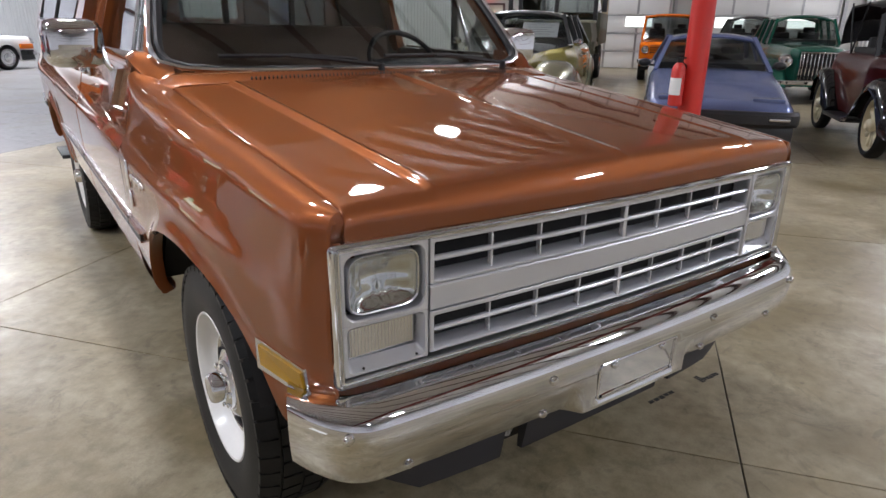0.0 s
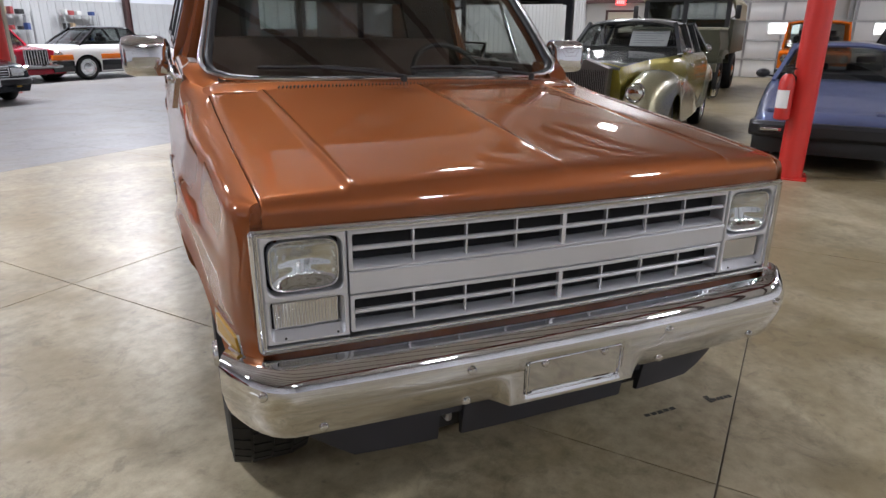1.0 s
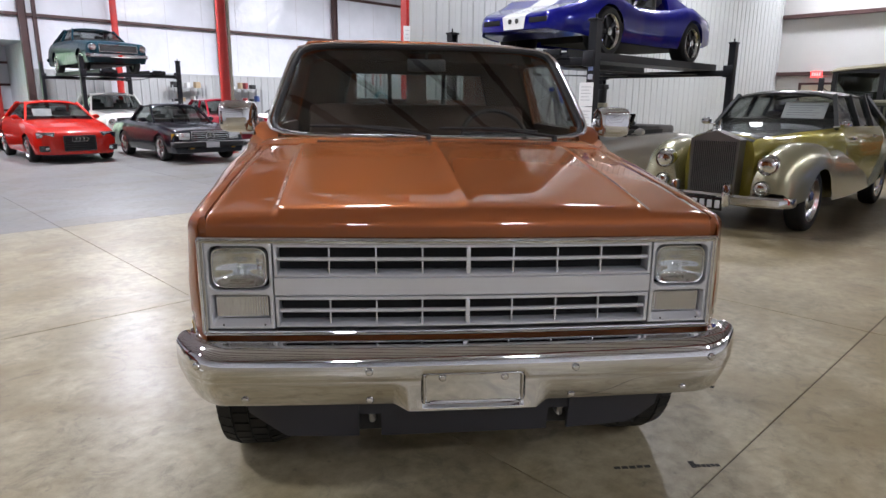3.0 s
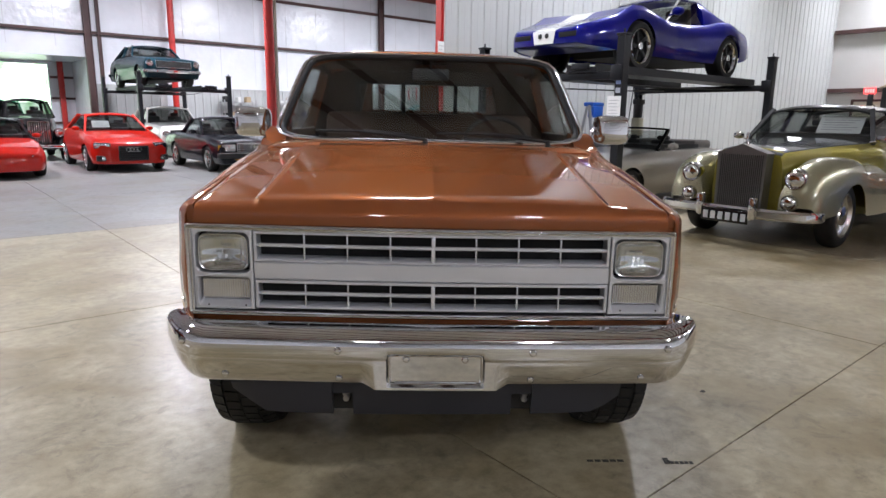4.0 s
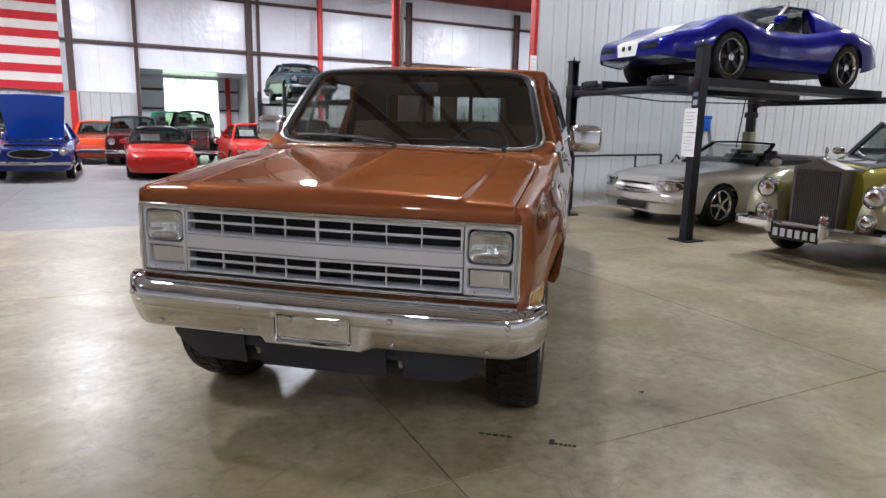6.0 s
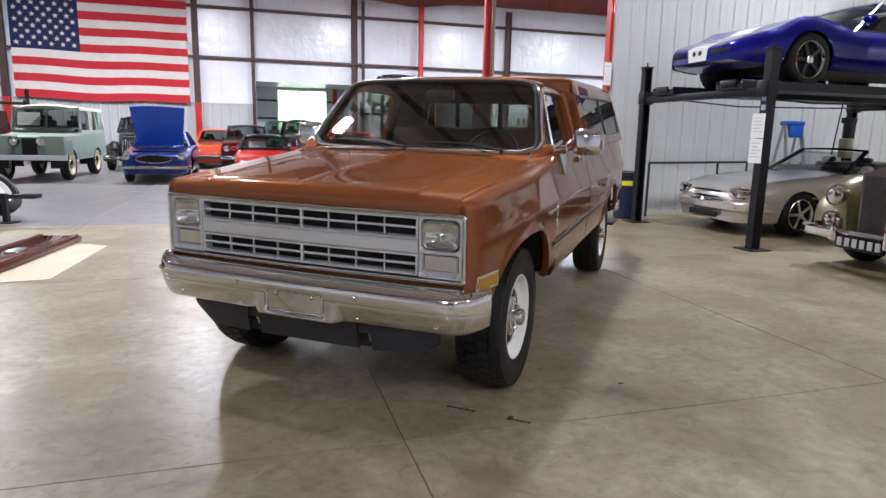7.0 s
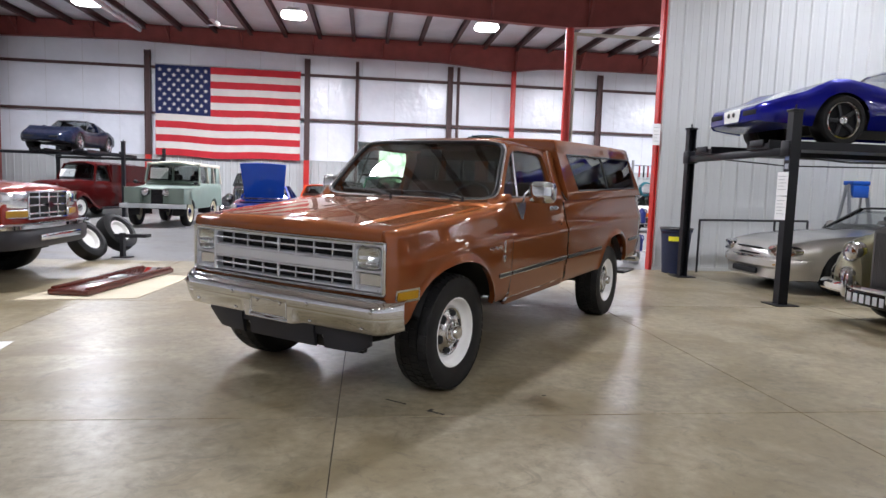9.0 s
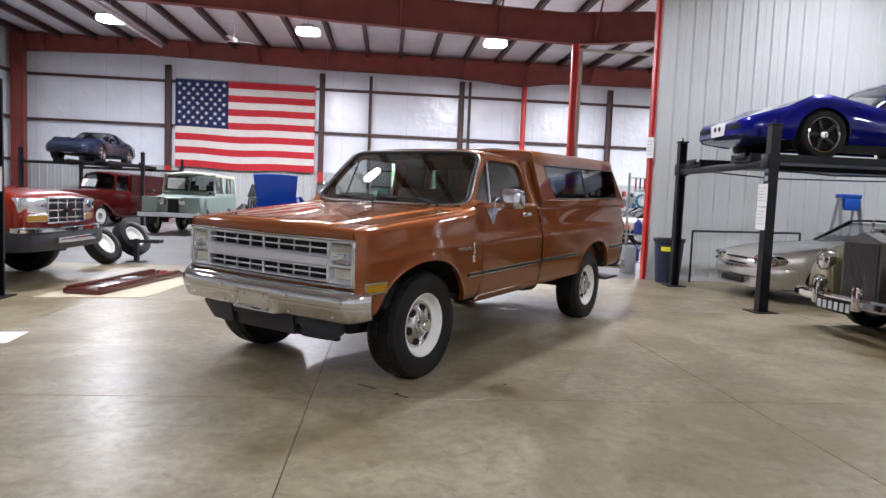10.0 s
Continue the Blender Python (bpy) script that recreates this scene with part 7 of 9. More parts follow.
    for s in (-1, 1):
        for y in (1.30, 2.30):
            bm = bmesh.new()
            box(bm, *sorted((s * 0.855, s * 0.895)), y, y + 0.16, 1.02, 1.05, 0.01)
            part("door_handle", bm, CHROME, c)
    mirrors(c, 0.80, 0.9, 1.22, CHROME, 0.07, 0.05)
    screen_card(c, 0.28, 1.26, 1.38, 0.52, 0.26, -38)
    return c


grand_saloon(pose(6.35, 2.25, 0, 0, 0, FACE_W))


# silver convertible under the near lift
def convertible(m):
    c = thing("convertible", m, "silver-beige convertible with folded top under a lift", "car")
    top = [(-0.95, 0.50), (-0.93, 0.60), (-0.88, 0.665), (-0.75, 0.72), (-0.4, 0.79), (0, 0.84), (0.9, 0.90), (2.6, 0.92), (3.4, 0.86), (3.75, 0.78), (3.82, 0.5)]
    plan = [(-0.95, 0.50), (-0.92, 0.64), (-0.85, 0.74), (-0.7, 0.82), (-0.4, 0.87), (0, 0.885), (2.6, 0.885), (3.3, 0.85), (3.82, 0.74)]
    car_body(c, P_SILVER, top, plan, 0.2, 2.59, 0.37, 0.04)
    greenhouse(c, P_SILVER, 0.85, 1.4, 2.2, 2.3, 0.91, 1.25, 0.74, 0.60, (), None, P_BLACK, False, 2.4)
    bm = bmesh.new()
    box(bm, -0.68, 0.68, 2.2, 2.8, 0.90, 1.06, 0.06)
    part("folded_top", bm, material("grey_canvas_top", (0.16, 0.15, 0.14), 0.8, vary=0.2, fine=100, bump=0.2), c, "grey folded canvas top")
    wheel_set(c, 2.59, 0.325, 0.23, 0.75, "alloy")
    bm = bmesh.new()
    loft(bm, [[(0.40 * f * math.copysign(abs(math.cos(a)) ** 0.45, math.cos(a)), y + 0.06 * math.cos(a) ** 2, 0.585 + 0.06 * f * math.sin(a)) for a in steps(0, 2 * math.pi, 32)[:-1]] for f, y in ((1.06, -0.88), (1.06, -0.965), (1.0, -0.972), (0.95, -0.96))])
    mouth = part("grille", bm, CHROME, c, "low oval grille with chrome rim")
    bm = bmesh.new()
    loft(bm, [[(0.40 * f * math.copysign(abs(math.cos(a)) ** 0.45, math.cos(a)), y + 0.06 * math.cos(a) ** 2, 0.585 + 0.06 * f * math.sin(a)) for a in steps(0, 2 * math.pi, 32)[:-1]] for f, y in ((0.94, -0.90), (0.94, -0.966), (0.80, -0.967))])
    part("grille_mesh", bm, VOID, mouth)
    for q in (-1, 1):
        bm = bmesh.new()
        loft(bm, [[(q * 0.63 + 0.19 * f * math.copysign(abs(math.cos(a)) ** 0.75, math.cos(a)), y + 0.16 * max(0.0, q * math.cos(a)), 0.615 + 0.088 * f * math.sin(a)) for a in steps(0, 2 * math.pi, 28)[:-1]] for f, y in ((1.05, -0.80), (1.05, -0.935), (0.94, -0.95))])
        lamp = part("headlight", bm, CHROME, c, "large oval headlight with chrome rim")
        bm = bmesh.new()
        loft(bm, [[(q * 0.63 + 0.175 * f * math.copysign(abs(math.cos(a)) ** 0.75, math.cos(a)), y + 0.16 * max(0.0, q * math.cos(a)), 0.615 + 0.076 * f * math.sin(a)) for a in steps(0, 2 * math.pi, 28)[:-1]] for f, y in ((1.0, -0.94), (0.9, -0.965), (0.5, -0.972))])
        part("lens", bm, LENS, lamp)
    bm = bmesh.new()
    tube(bm, [(0.84 * u, -1.02 + 0.34 * abs(u) ** 2.2, 0.495) for u in steps(-1, 1, 20)], 0.016, 8)
    part("bumper_trim", bm, CHROME, c, "chrome strip along the bumper")
    box_lamp(c, 0.66, -0.90, 0.41, 0.2, 0.05, AMBER, BLACK, 28, "indicator_lamp")
    for q in (-1, 1):
        bm = bmesh.new()
        beam(bm, (q * 0.86, 0.1, 0.56), (q * 0.885, 2.4, 0.60), 0.012, 0.02)
        part("side_moulding", bm, BRIGHT, c)
    bumper_bar(c, 0.86, -1.02, 0.42, 0.16, 0.14, P_SILVER, 0.38, 3.9)
    bm = bmesh.new()
    box(bm, -0.30, 0.30, -1.03, -0.98, 0.24, 0.33, 0.02)
    part("air_intake", bm, VOID, c)
    mirrors(c, 0.80, 1.1, 0.98, P_SILVER)
    return c


convertible(pose(7.0, 5.5, 0, 0, 0, FACE_W))


# flat-fronted army lorry
def army_truck(m):
    c = thing("army_truck", m, "olive drab army lorry with tan canvas top", "truck")
    bm = bmesh.new()
    loft(bm, [[(x, y, z) for x, z in ((-0.98, 0.85), (0.98, 0.85), (1.0, 1.2), (0.94, 1.50), (-0.94, 1.50), (-1.0, 1.2))] for y in (-0.7, 1.0)])
    box(bm, -1.05, 1.05, 1.0, 4.2, 0.95, 1.75, 0.03)
    body = part("body", bm, P_OLIVE, c)
    bm = bmesh.new()
    box(bm, -0.96, 0.96, 0.55, 0.66, 1.50, 1.56)
    box(bm, -0.96, 0.96, 0.55, 0.66, 2.14, 2.22)
    for x in (-0.94, -0.02, 0.94):
        box(bm, x - 0.05, x + 0.05, 0.56, 0.65, 1.5, 2.2)
    wf = part("windscreen_frame", bm, BLACK, c, "black flat windscreen frame")
    # Hood top in a paler olive than the body.
    bm = bmesh.new()
    box(bm, -0.99, 0.99, -0.66, 0.56, 1.495, 1.555, 0.02)
    part("hood_top", bm, material("pale_olive_paint", (0.24, 0.23, 0.165), 0.6, vary=0.2, scale=2), c, "pale olive hood top")
    bm = bmesh.new()
    box(bm, -0.9, 0.9, 0.60, 0.61, 1.56, 2.14)
    part("windscreen", bm, GLASS_CAR, wf).visible_shadow = False
    bm = bmesh.new()
    rows = []
    for y in (0.5, 0.55, 2.0, 4.2, 4.25):
        d = -0.06 if y in (0.5, 4.25) else 0
        rows.append([(x, y, z + d) for x, z in ((-1.04, 1.7), (-1.02, 2.15), (-0.9, 2.27), (0, 2.34), (0.9, 2.27), (1.02, 2.15), (1.04, 1.7))])
    vs = grid(bm, [r if 0.6 < r[0][1] else [(p[0], p[1], max(p[2], 2.2)) for p in r] for r in rows])
    thicken(bm, 0.03)
    part("canvas_top", bm, CANVAS, c, "tan canvas top")
    for k in range(9):
        bm = bmesh.new()
        x = -0.38 + k * 0.095
        box(bm, x - 0.018, x + 0.018, -0.73, -0.69, 0.95, 1.42, 0.006)
        part("grille_bar", bm, P_OLIVE, body)
    bm = bmesh.new()
    box(bm, -0.43, 0.43, -0.71, -0.70, 0.93, 1.44)
    part("grille_opening", bm, VOID, body)
    round_lamp(c, 0.74, -0.72, 1.12, 0.095)
    bm = bmesh.new()
    box(bm, -1.0, 1.0, -0.95, -0.83, 0.62, 0.80, 0.01)
    part("front_bumper", bm, P_OLIVE, c)
    for s in (1, -1):
        bm = bmesh.new()
        pontoon(bm, s, [(-0.68, 0.98, 0.80, 0.6, 1.08), (-0.5, 1.10, 0.96, 0.6, 1.08), (0.5, 1.10, 0.98, 0.6, 1.08), (0.75, 0.95, 0.75, 0.6, 1.08)], 6)
        part("mudguard", bm, P_OLIVE, c)
        bm = bmesh.new()
        box(bm, s * 1.16 - 0.06, s * 1.16 + 0.06, 0.4, 0.44, 1.75, 2.05, 0.02)
        tube(bm, [(s * 0.95, 0.5, 1.7), (s * 1.16, 0.43, 1.85)], 0.012, 6)
        part("door_mirror", bm, BLACK, c)
    wheel_set(c, 2.9, 0.48, 0.27, 0.86, "black", "large black tyre")
    bm = bmesh.new()
    box(bm, -0.7, 0.7, -0.6, 4.1, 0.62, 0.9)
    part("chassis", bm, UNDER, c)
    return c


army_truck(pose(14.4, 2.7, 0, 0, 0, FACE_W))


# upright off-roader
def off_roader(m, paint, roof_paint, label, name="off_roader", wb=2.3, wheels="steel", spare=False):
    c = thing(name, m, label, "car")
    top = [(-0.62, 0.80), (-0.60, 1.02), (0.1, 1.06), (0.72, 1.08), (wb + 0.85, 1.08), (wb + 0.9, 0.6)]
    plan = [(-0.62, 0.78), (-0.5, 0.80), (wb + 0.9, 0.80)]
    car_body(c, paint, top, plan, 0.42, wb, 0.42, 0.015, profile=[(0, 0.96), (0.3, 1.0), (0.9, 1.0), (1.0, 0.97)])
    greenhouse(c, paint, 0.70, 0.86, wb + 0.7, wb + 0.84, 1.08, 1.72, 0.76, 0.70, (1.5, wb - 0.1), None, roof_paint, True, None, 0.05)
    wheel_set(c, wb, 0.37, 0.2, 0.68, wheels)
    return c


def sage_off_roader(m):
    """Two front wings with a recessed radiator between them."""
    c = thing("off_roader", m, "pale sage green sixties off-roader with cream hard top", "car")
    wb = 2.24
    box_prof = [(0, 0.98), (0.3, 1.0), (0.9, 1.0), (1.0, 0.975)]
    car_body(c, P_SAGE, [(-0.20, 0.86), (-0.19, 1.04), (0.5, 1.08), (0.86, 1.12), (0.92, 1.20), (wb + 0.8, 1.20), (wb + 0.86, 0.6)], [(-0.2, 0.80), (wb + 0.86, 0.80)], 0.48, wb, 0.44, 0.012, profile=box_prof)
    for s in (1, -1):
        bm = bmesh.new()
        box(bm, *sorted((s * 0.37, s * 0.80)), -0.58, 0.1, 0.60, 1.045, 0.04)
        part("front_wing", bm, P_SAGE, c)
    bm = bmesh.new()
    box(bm, -0.37, 0.37, -0.36, 0.0, 0.62, 1.03, 0.01)
    rp = part("radiator_panel", bm, P_SAGE, c)
    for u0, u1, za, zb in ((-0.80, 0.80, 1.20, 1.26), (-0.74, 0.74, 1.70, 1.76)):
        bm = bmesh.new()
        dy = 0.04 if za < 1.5 else 0.13
        box(bm, u0, u1, 0.86 + dy - 0.03, 0.86 + dy + 0.02, za, zb, 0.008)
        part("windscreen_rail", bm, P_SAGE, c)
    for s in (-1, 1):
        bm = bmesh.new()
        beam(bm, (s * 0.765, 0.89, 1.20), (s * 0.72, 0.985, 1.74), 0.05, 0.07)
        part("windscreen_post", bm, P_SAGE, c)
        bm = bmesh.new()
        box(bm, *sorted((s * 0.30, s * 0.80)), -0.585, 0.85, 1.035, 1.055, 0.008)
        part("wing_top", bm, P_SAGE, c)
    bm = bmesh.new()
    box(bm, -0.16, 0.16, -0.375, -0.35, 0.60, 1.0, 0.01)
    part("grille", bm, VOID, rp, "dark wire mesh grille")
    bm = bmesh.new()
    for k in range(8):
        box(bm, -0.15, 0.15, -0.383, -0.373, 0.65 + 0.045 * k, 0.665 + 0.045 * k)
    part("grille_bar", bm, DARKTRIM, rp)
    round_lamp(c, 0.29, -0.50, 0.93, 0.10)
    round_lamp(c, 0.62, -0.53, 0.90, 0.035, LENS, True, "side_lamp")
    bm = bmesh.new()
    box(bm, -0.86, 0.86, -0.70, -0.60, 0.50, 0.62, 0.01)
    part("front_bumper", bm, material("galvanised_steel", (0.62, 0.65, 0.66), 0.45, 0.3, vary=0.12), c, "galvanised front bumper")
    greenhouse(c, P_SAGE, 0.90, 1.02, wb + 0.7, wb + 0.82, 1.21, 1.74, 0.765, 0.71, (1.7, 2.35), None, P_CREAMTOP, True, None, 0.09)
    for s in (1, -1):
        bm = bmesh.new()
        box(bm, *sorted((s * 0.72, s * 0.755)), 1.75, 2.05, 1.2, 1.70, 0.01)
        part("side_panel", bm, P_SAGE, c)
        bm = bmesh.new()
        box(bm, *sorted((s * 0.72, s * 0.755)), 2.62, wb + 0.75, 1.2, 1.70, 0.01)
        part("side_panel", bm, P_SAGE, c)
        bm = bmesh.new()
        box(bm, *sorted((s * 0.70, s * 0.765)), 0.95, wb + 0.8, 1.69, 1.78, 0.015)
        part("roof_gutter", bm, P_CREAMTOP, c)
    bm = bmesh.new()
    beam(bm, (0, 0.86, 1.20), (0, 0.97, 1.74), 0.05, 0.05)
    part("windscreen_post", bm, P_SAGE, c)
    screen_card(c, -0.38, 0.885, 1.46, 0.5, 0.32, -12)
    wheel_set(c, wb, 0.39, 0.19, 0.68, "cream")
    mirrors(c, 0.78, 0.3, 1.2, BLACK, 0.05, 0.05)
    return c


sage_off_roader(pose(-5.876, 15.97, 0, 0, 0, -2.5) @ Matrix.Scale(1.06, 4))
c = off_roader(pose(17.2, -0.15, 0, 0, 0, FACE_W), P_ORANGE, P_ORANGE, "orange seventies off-roader with round headlights", "off_roader", 2.34, "steel")
slatted(c, 0.52, -0.66, 0.72, 0.95, 4, P_ORANGE, VOID, False, P_ORANGE)
round_lamp(c, 0.64, -0.64, 0.84, 0.09)
bumper_bar(c, 0.82, -0.80, 0.55, 0.11, 0.08, CHROME, 0.06)


# sixties coupe with its hood raised
def hood_up_coupe(m):
    c = thing("coupe", m, "dark blue sixties sports coupe with hood raised", "car")
    top = [(-0.80, 0.55), (-0.76, 0.68), (0, 0.80), (0.8, 0.88), (2.5, 0.92), (3.2, 0.88), (3.5, 0.6)]
    plan = [(-0.80, 0.66), (-0.7, 0.76), (0, 0.84), (2.5, 0.84), (3.5, 0.66)]
    paint = car_paint("navy_blue_paint", (0.005, 0.018, 0.15), 0.15)
    car_body(c, paint, top, plan, 0.24, 2.45, 0.36, 0.02)
    greenhouse(c, paint, 0.8, 1.3, 1.95, 2.7, 0.9, 1.26, 0.7, 0.54, (1.9,))
    wheel_set(c, 2.45, 0.31, 0.18, 0.70, "steel")
    bm = bmesh.new()
    rows = []
    for v in steps(0, 1, 6):
        rows.append([(u * (0.56 + 0.11 * v), 0.62 - 0.28 * v + 0.05 * u * u, 0.92 + 1.02 * v - 0.03 * u * u * v) for u in steps(-1, 1, 8)])
    grid(bm, rows)
    thicken(bm, 0.04)
    part("raised_hood", bm, car_paint("bright_blue_paint", (0.015, 0.10, 0.62)), c, "bright blue raised hood")
    bm = bmesh.new()
    box(bm, -0.55, 0.55, -0.3, 0.6, 0.6, 0.80)
    part("engine_bay", bm, VOID, c)
    rings = []
    bm = bmesh.new()
    for y, f in ((-0.83, 1.0), (-0.79, 1.0)):
        rings.append([(0.42 * f * math.cos(a), y, 0.61 + 0.10 * f * math.sin(a)) for a in steps(0, 2 * math.pi, 24)[:-1]])
    loft(bm, rings)
    g = part("grille", bm, VOID, c, "oval black grille with chrome rim")
    bm = bmesh.new()
    tube(bm, [(0.42 * math.cos(a), -0.84, 0.61 + 0.10 * math.sin(a)) for a in steps(0, 2 * math.pi, 24)[:-1]], 0.014, 6, True)
    part("grille_rim", bm, CHROME, g)
    round_lamp(c, 0.63, -0.76, 0.66, 0.085)
    bumper_bar(c, 0.82, -0.94, 0.40, 0.08, 0.08, CHROME, 0.16)
    return c


hood_up_coupe(pose(-2.95, 15.5, 0))


# modern full-size red pickup
def red_pickup(m):
    c = thing("pickup_truck", m, "dark red nineties pickup with chrome grille and bumper", "pickup truck")
    top = [(-0.86, 0.92), (-0.83, 1.06), (-0.6, 1.12), (0.7, 1.20), (2.3, 1.22), (4.4, 1.22), (4.45, 0.6)]
    plan = [(-0.86, 0.90), (-0.78, 0.96), (-0.4, 0.995), (0, 1.0), (4.45, 0.99)]
    car_body(c, P_BRICK, top, plan, 0.45, 3.4, 0.47, 0.03)
    greenhouse(c, P_BRICK, 0.7, 1.2, 2.1, 2.3, 1.22, 1.78, 0.85, 0.68, ())
    wheel_set(c, 3.4, 0.40, 0.26, 0.83, "alloy")
    g = slatted(c, 0.44, -0.90, 0.76, 1.04, 3, CHROME, VOID, False, CHROME)
    for k in range(3):
        bm = bmesh.new()
        x = -0.22 + 0.22 * k
        box(bm, x - 0.012, x + 0.012, -0.915, -0.88, 0.76, 1.04, 0.004)
        part("grille_upright", bm, CHROME, g)
    bm = bmesh.new()
    lathe(bm, [(0.075, -0.93), (0.07, -0.94)], (0, 0, 0), "y", 20)
    for v in bm.verts:
        v.co = (v.co.x, v.co.y, 0.90 + v.co.z * 0.5)
    part("badge", bm, P_NAVY, c, "plain dark oval badge")
    box_lamp(c, 0.70, -0.86, 0.96, 0.44, 0.18, LENS, BRIGHT, 12)
    box_lamp(c, 0.70, -0.865, 0.81, 0.44, 0.10, AMBER, BRIGHT, 12, "indicator_lamp")
    # Chrome bumper face: the dark it mirrors is put in as grey-black.
    bumper_bar(c, 0.99, -1.04, 0.55, 0.24, 0.14, DAM, 0.2)
    bumper_bar(c, 0.985, -1.07, 0.675, 0.075, 0.10, CHROME, 0.2, name="bumper_cap")
    bm = bmesh.new()
    box(bm, -0.48, 0.48, -1.062, -1.0, 0.51, 0.585, 0.01)
    part("bumper_insert", bm, CHROME, c)
    mirrors(c, 0.95, 1.0, 1.32, BLACK, 0.12, 0.1)
    return c


red_pickup(pose(-4.95, 5.15, 0, 0, 0, FACE_E) @ Matrix.Scale(1.09, 4))


# prewar and fifties cars with separate wings
def winged_car(m, paint, label, wb, belt, roof_z, width, name="saloon", roof_paint=None, wheels="steel", hood_w=0.40, nose=-0.5, tail=0.8, wing_paint=None, open_top=False, van=False, headlamp=0.11, r=0.35):
    c = thing(name, m, label, "car")
    wp = wing_paint or paint
    top = [(nose, belt - 0.12), (nose + 0.1, belt - 0.06), (0.9, belt), (wb + 0.2, belt), (wb + tail, belt - (0.05 if van else 0.35))]
    plan = [(nose, hood_w * 0.75), (nose + 0.2, hood_w), (0.85, width * 0.78), (wb, width * 0.82), (wb + tail, width * (0.75 if van else 0.5))]
    car_body(c, paint, top, plan, 0.35, wb, 0.25, 0.05)
    if open_top:
        greenhouse(c, paint, 0.95, 1.02, 2.2, 2.4, belt, belt + 0.5, width * 0.66, width * 0.66, (), None, BLACK, False, 2.2)
        bm = bmesh.new()
        rows = []
        for y, dz in ((1.0, -0.03), (1.05, 0.0), (1.6, 0.04), (2.3, 0.02), (2.5, -0.2), (2.52, -0.5)):
            rows.append([(u * width * 0.72, y, roof_z + dz - 0.06 * abs(u) ** 4) for u in steps(-1, 1, 8)])
        grid(bm, rows)
        thicken(bm, 0.02)
        part("folding_top", bm, BLACK, c, "black folding top")
        for s in (-1, 1):
            for y in (1.55, 2.3):
                bm = bmesh.new()
                tube(bm, [(s * width * 0.72, 1.9, belt), (s * width * 0.71, y, roof_z)], 0.012, 6)
                part("top_bow", bm, BLACK, c)
    else:
        yb1 = wb + tail - 0.12 if van else wb + 0.35
        greenhouse(c, paint, 0.9, 1.15, yb1 - (0.1 if van else 0.55), yb1, belt, roof_z, width * 0.74, width * 0.6, (1.75, 2.4) if wb > 2.6 else (1.75,), None, roof_paint or paint, True, None, 0.08)
    if van:
        for s in (1, -1):
            bm = bmesh.new()
            loft(bm, [[(s * x, y, z) for y, z in ((1.8, belt - 0.02), (wb + tail - 0.15, belt - 0.02), (wb + tail - 0.2, roof_z + 0.02), (1.8, roof_z + 0.02))] for x in (width * 0.745, width * 0.66)])
            part("van_side", bm, paint, c, "closed panel side")
    for s in (1, -1):
        bm = bmesh.new()
        x0, x1 = width * 0.52, width
        t = 2 * r + 0.16
        pontoon(bm, s, [(-r - 0.24, 0.40, 0.30, x0, x1 - 0.06), (-r - 0.16, 0.62, 0.36, x0, x1), (-0.2, t - 0.05, t - 0.22, x0, x1), (0.05, t, t - 0.14, x0, x1), (0.28, t - 0.06, t - 0.22, x0, x1), (0.5, t - 0.25, t - 0.42, x0, x1), (0.75, 0.45, 0.32, x0, x1 - 0.02), (1.0, 0.36, 0.30, x0, x1 - 0.02)], 8)
        part("front_wing", bm, wp, c)
        bm = bmesh.new()
        pontoon(bm, s, [(wb - 0.6, 0.40, 0.30, x0, x1 - 0.03), (wb - 0.42, 0.66, 0.40, x0, x1), (wb - 0.2, t - 0.06, t - 0.22, x0, x1), (wb + 0.02, t - 0.01, t - 0.14, x0, x1), (wb + 0.25, t - 0.08, t - 0.24, x0, x1), (wb + 0.5, 0.5, 0.36, x0, x1 - 0.06)], 8)
        part("rear_wing", bm, wp, c)
        bm = bmesh.new()
        box(bm, *sorted((s * width * 0.6, s * (width - 0.02))), 0.95, wb - 0.55, 0.28, 0.33, 0.01)
        part("running_board", bm, BLACK, c)
    wheel_set(c, wb, r, 0.15 if wheels == "wood" else 0.18, width - 0.15, wheels)
    slatted(c, hood_w * 0.6, nose - 0.03, 0.48, belt - 0.14, 9, CHROME, VOID, True, CHROME)
    round_lamp(c, width * 0.60, nose + 0.05, 0.82, headlamp)
    bumper_bar(c, width * 0.92, nose - 0.32, 0.44, 0.08, 0.06, CHROME, 0.1)
    return c


winged_car(pose(6.55, -2.85, 0, 0, 0, FACE_W), P_MAROON, "maroon and black antique touring car on cream wooden wheels", 2.45, 1.12, 1.78, 0.80, "antique_car", P_BLACK, "wood", 0.34, -0.35, 0.6, P_BLACK, True, r=0.38)
maroon_van = winged_car(pose(-9.85, 18.2, 0, 0, 0, -13) @ Matrix.Scale(1.06, 4), P_MAROON, "dark maroon thirties panel van with price card in windscreen", 2.95, 1.16, 1.70, 0.88, "panel_van", None, "white", 0.42, -0.6, 1.0, None, False, True)
screen_card(maroon_van, -0.32, 0.98, 1.40, 0.5, 0.26, -24)
winged_car(pose(1.15, 20.6, 0), P_BLACK, "black thirties saloon with round headlamps", 2.6, 1.24, 1.70, 0.84, "saloon")
winged_car(pose(-4.25, 20.2, 0), P_GREY, "dark grey thirties saloon parked behind", 2.6, 1.22, 1.68, 0.84, "saloon")
winged_car(pose(17.6, -2.4, 0, 0, 0, FACE_W), P_GREY, "dark grey forties saloon by the overhead doors", 2.8, 1.2, 1.66, 0.90, "saloon")
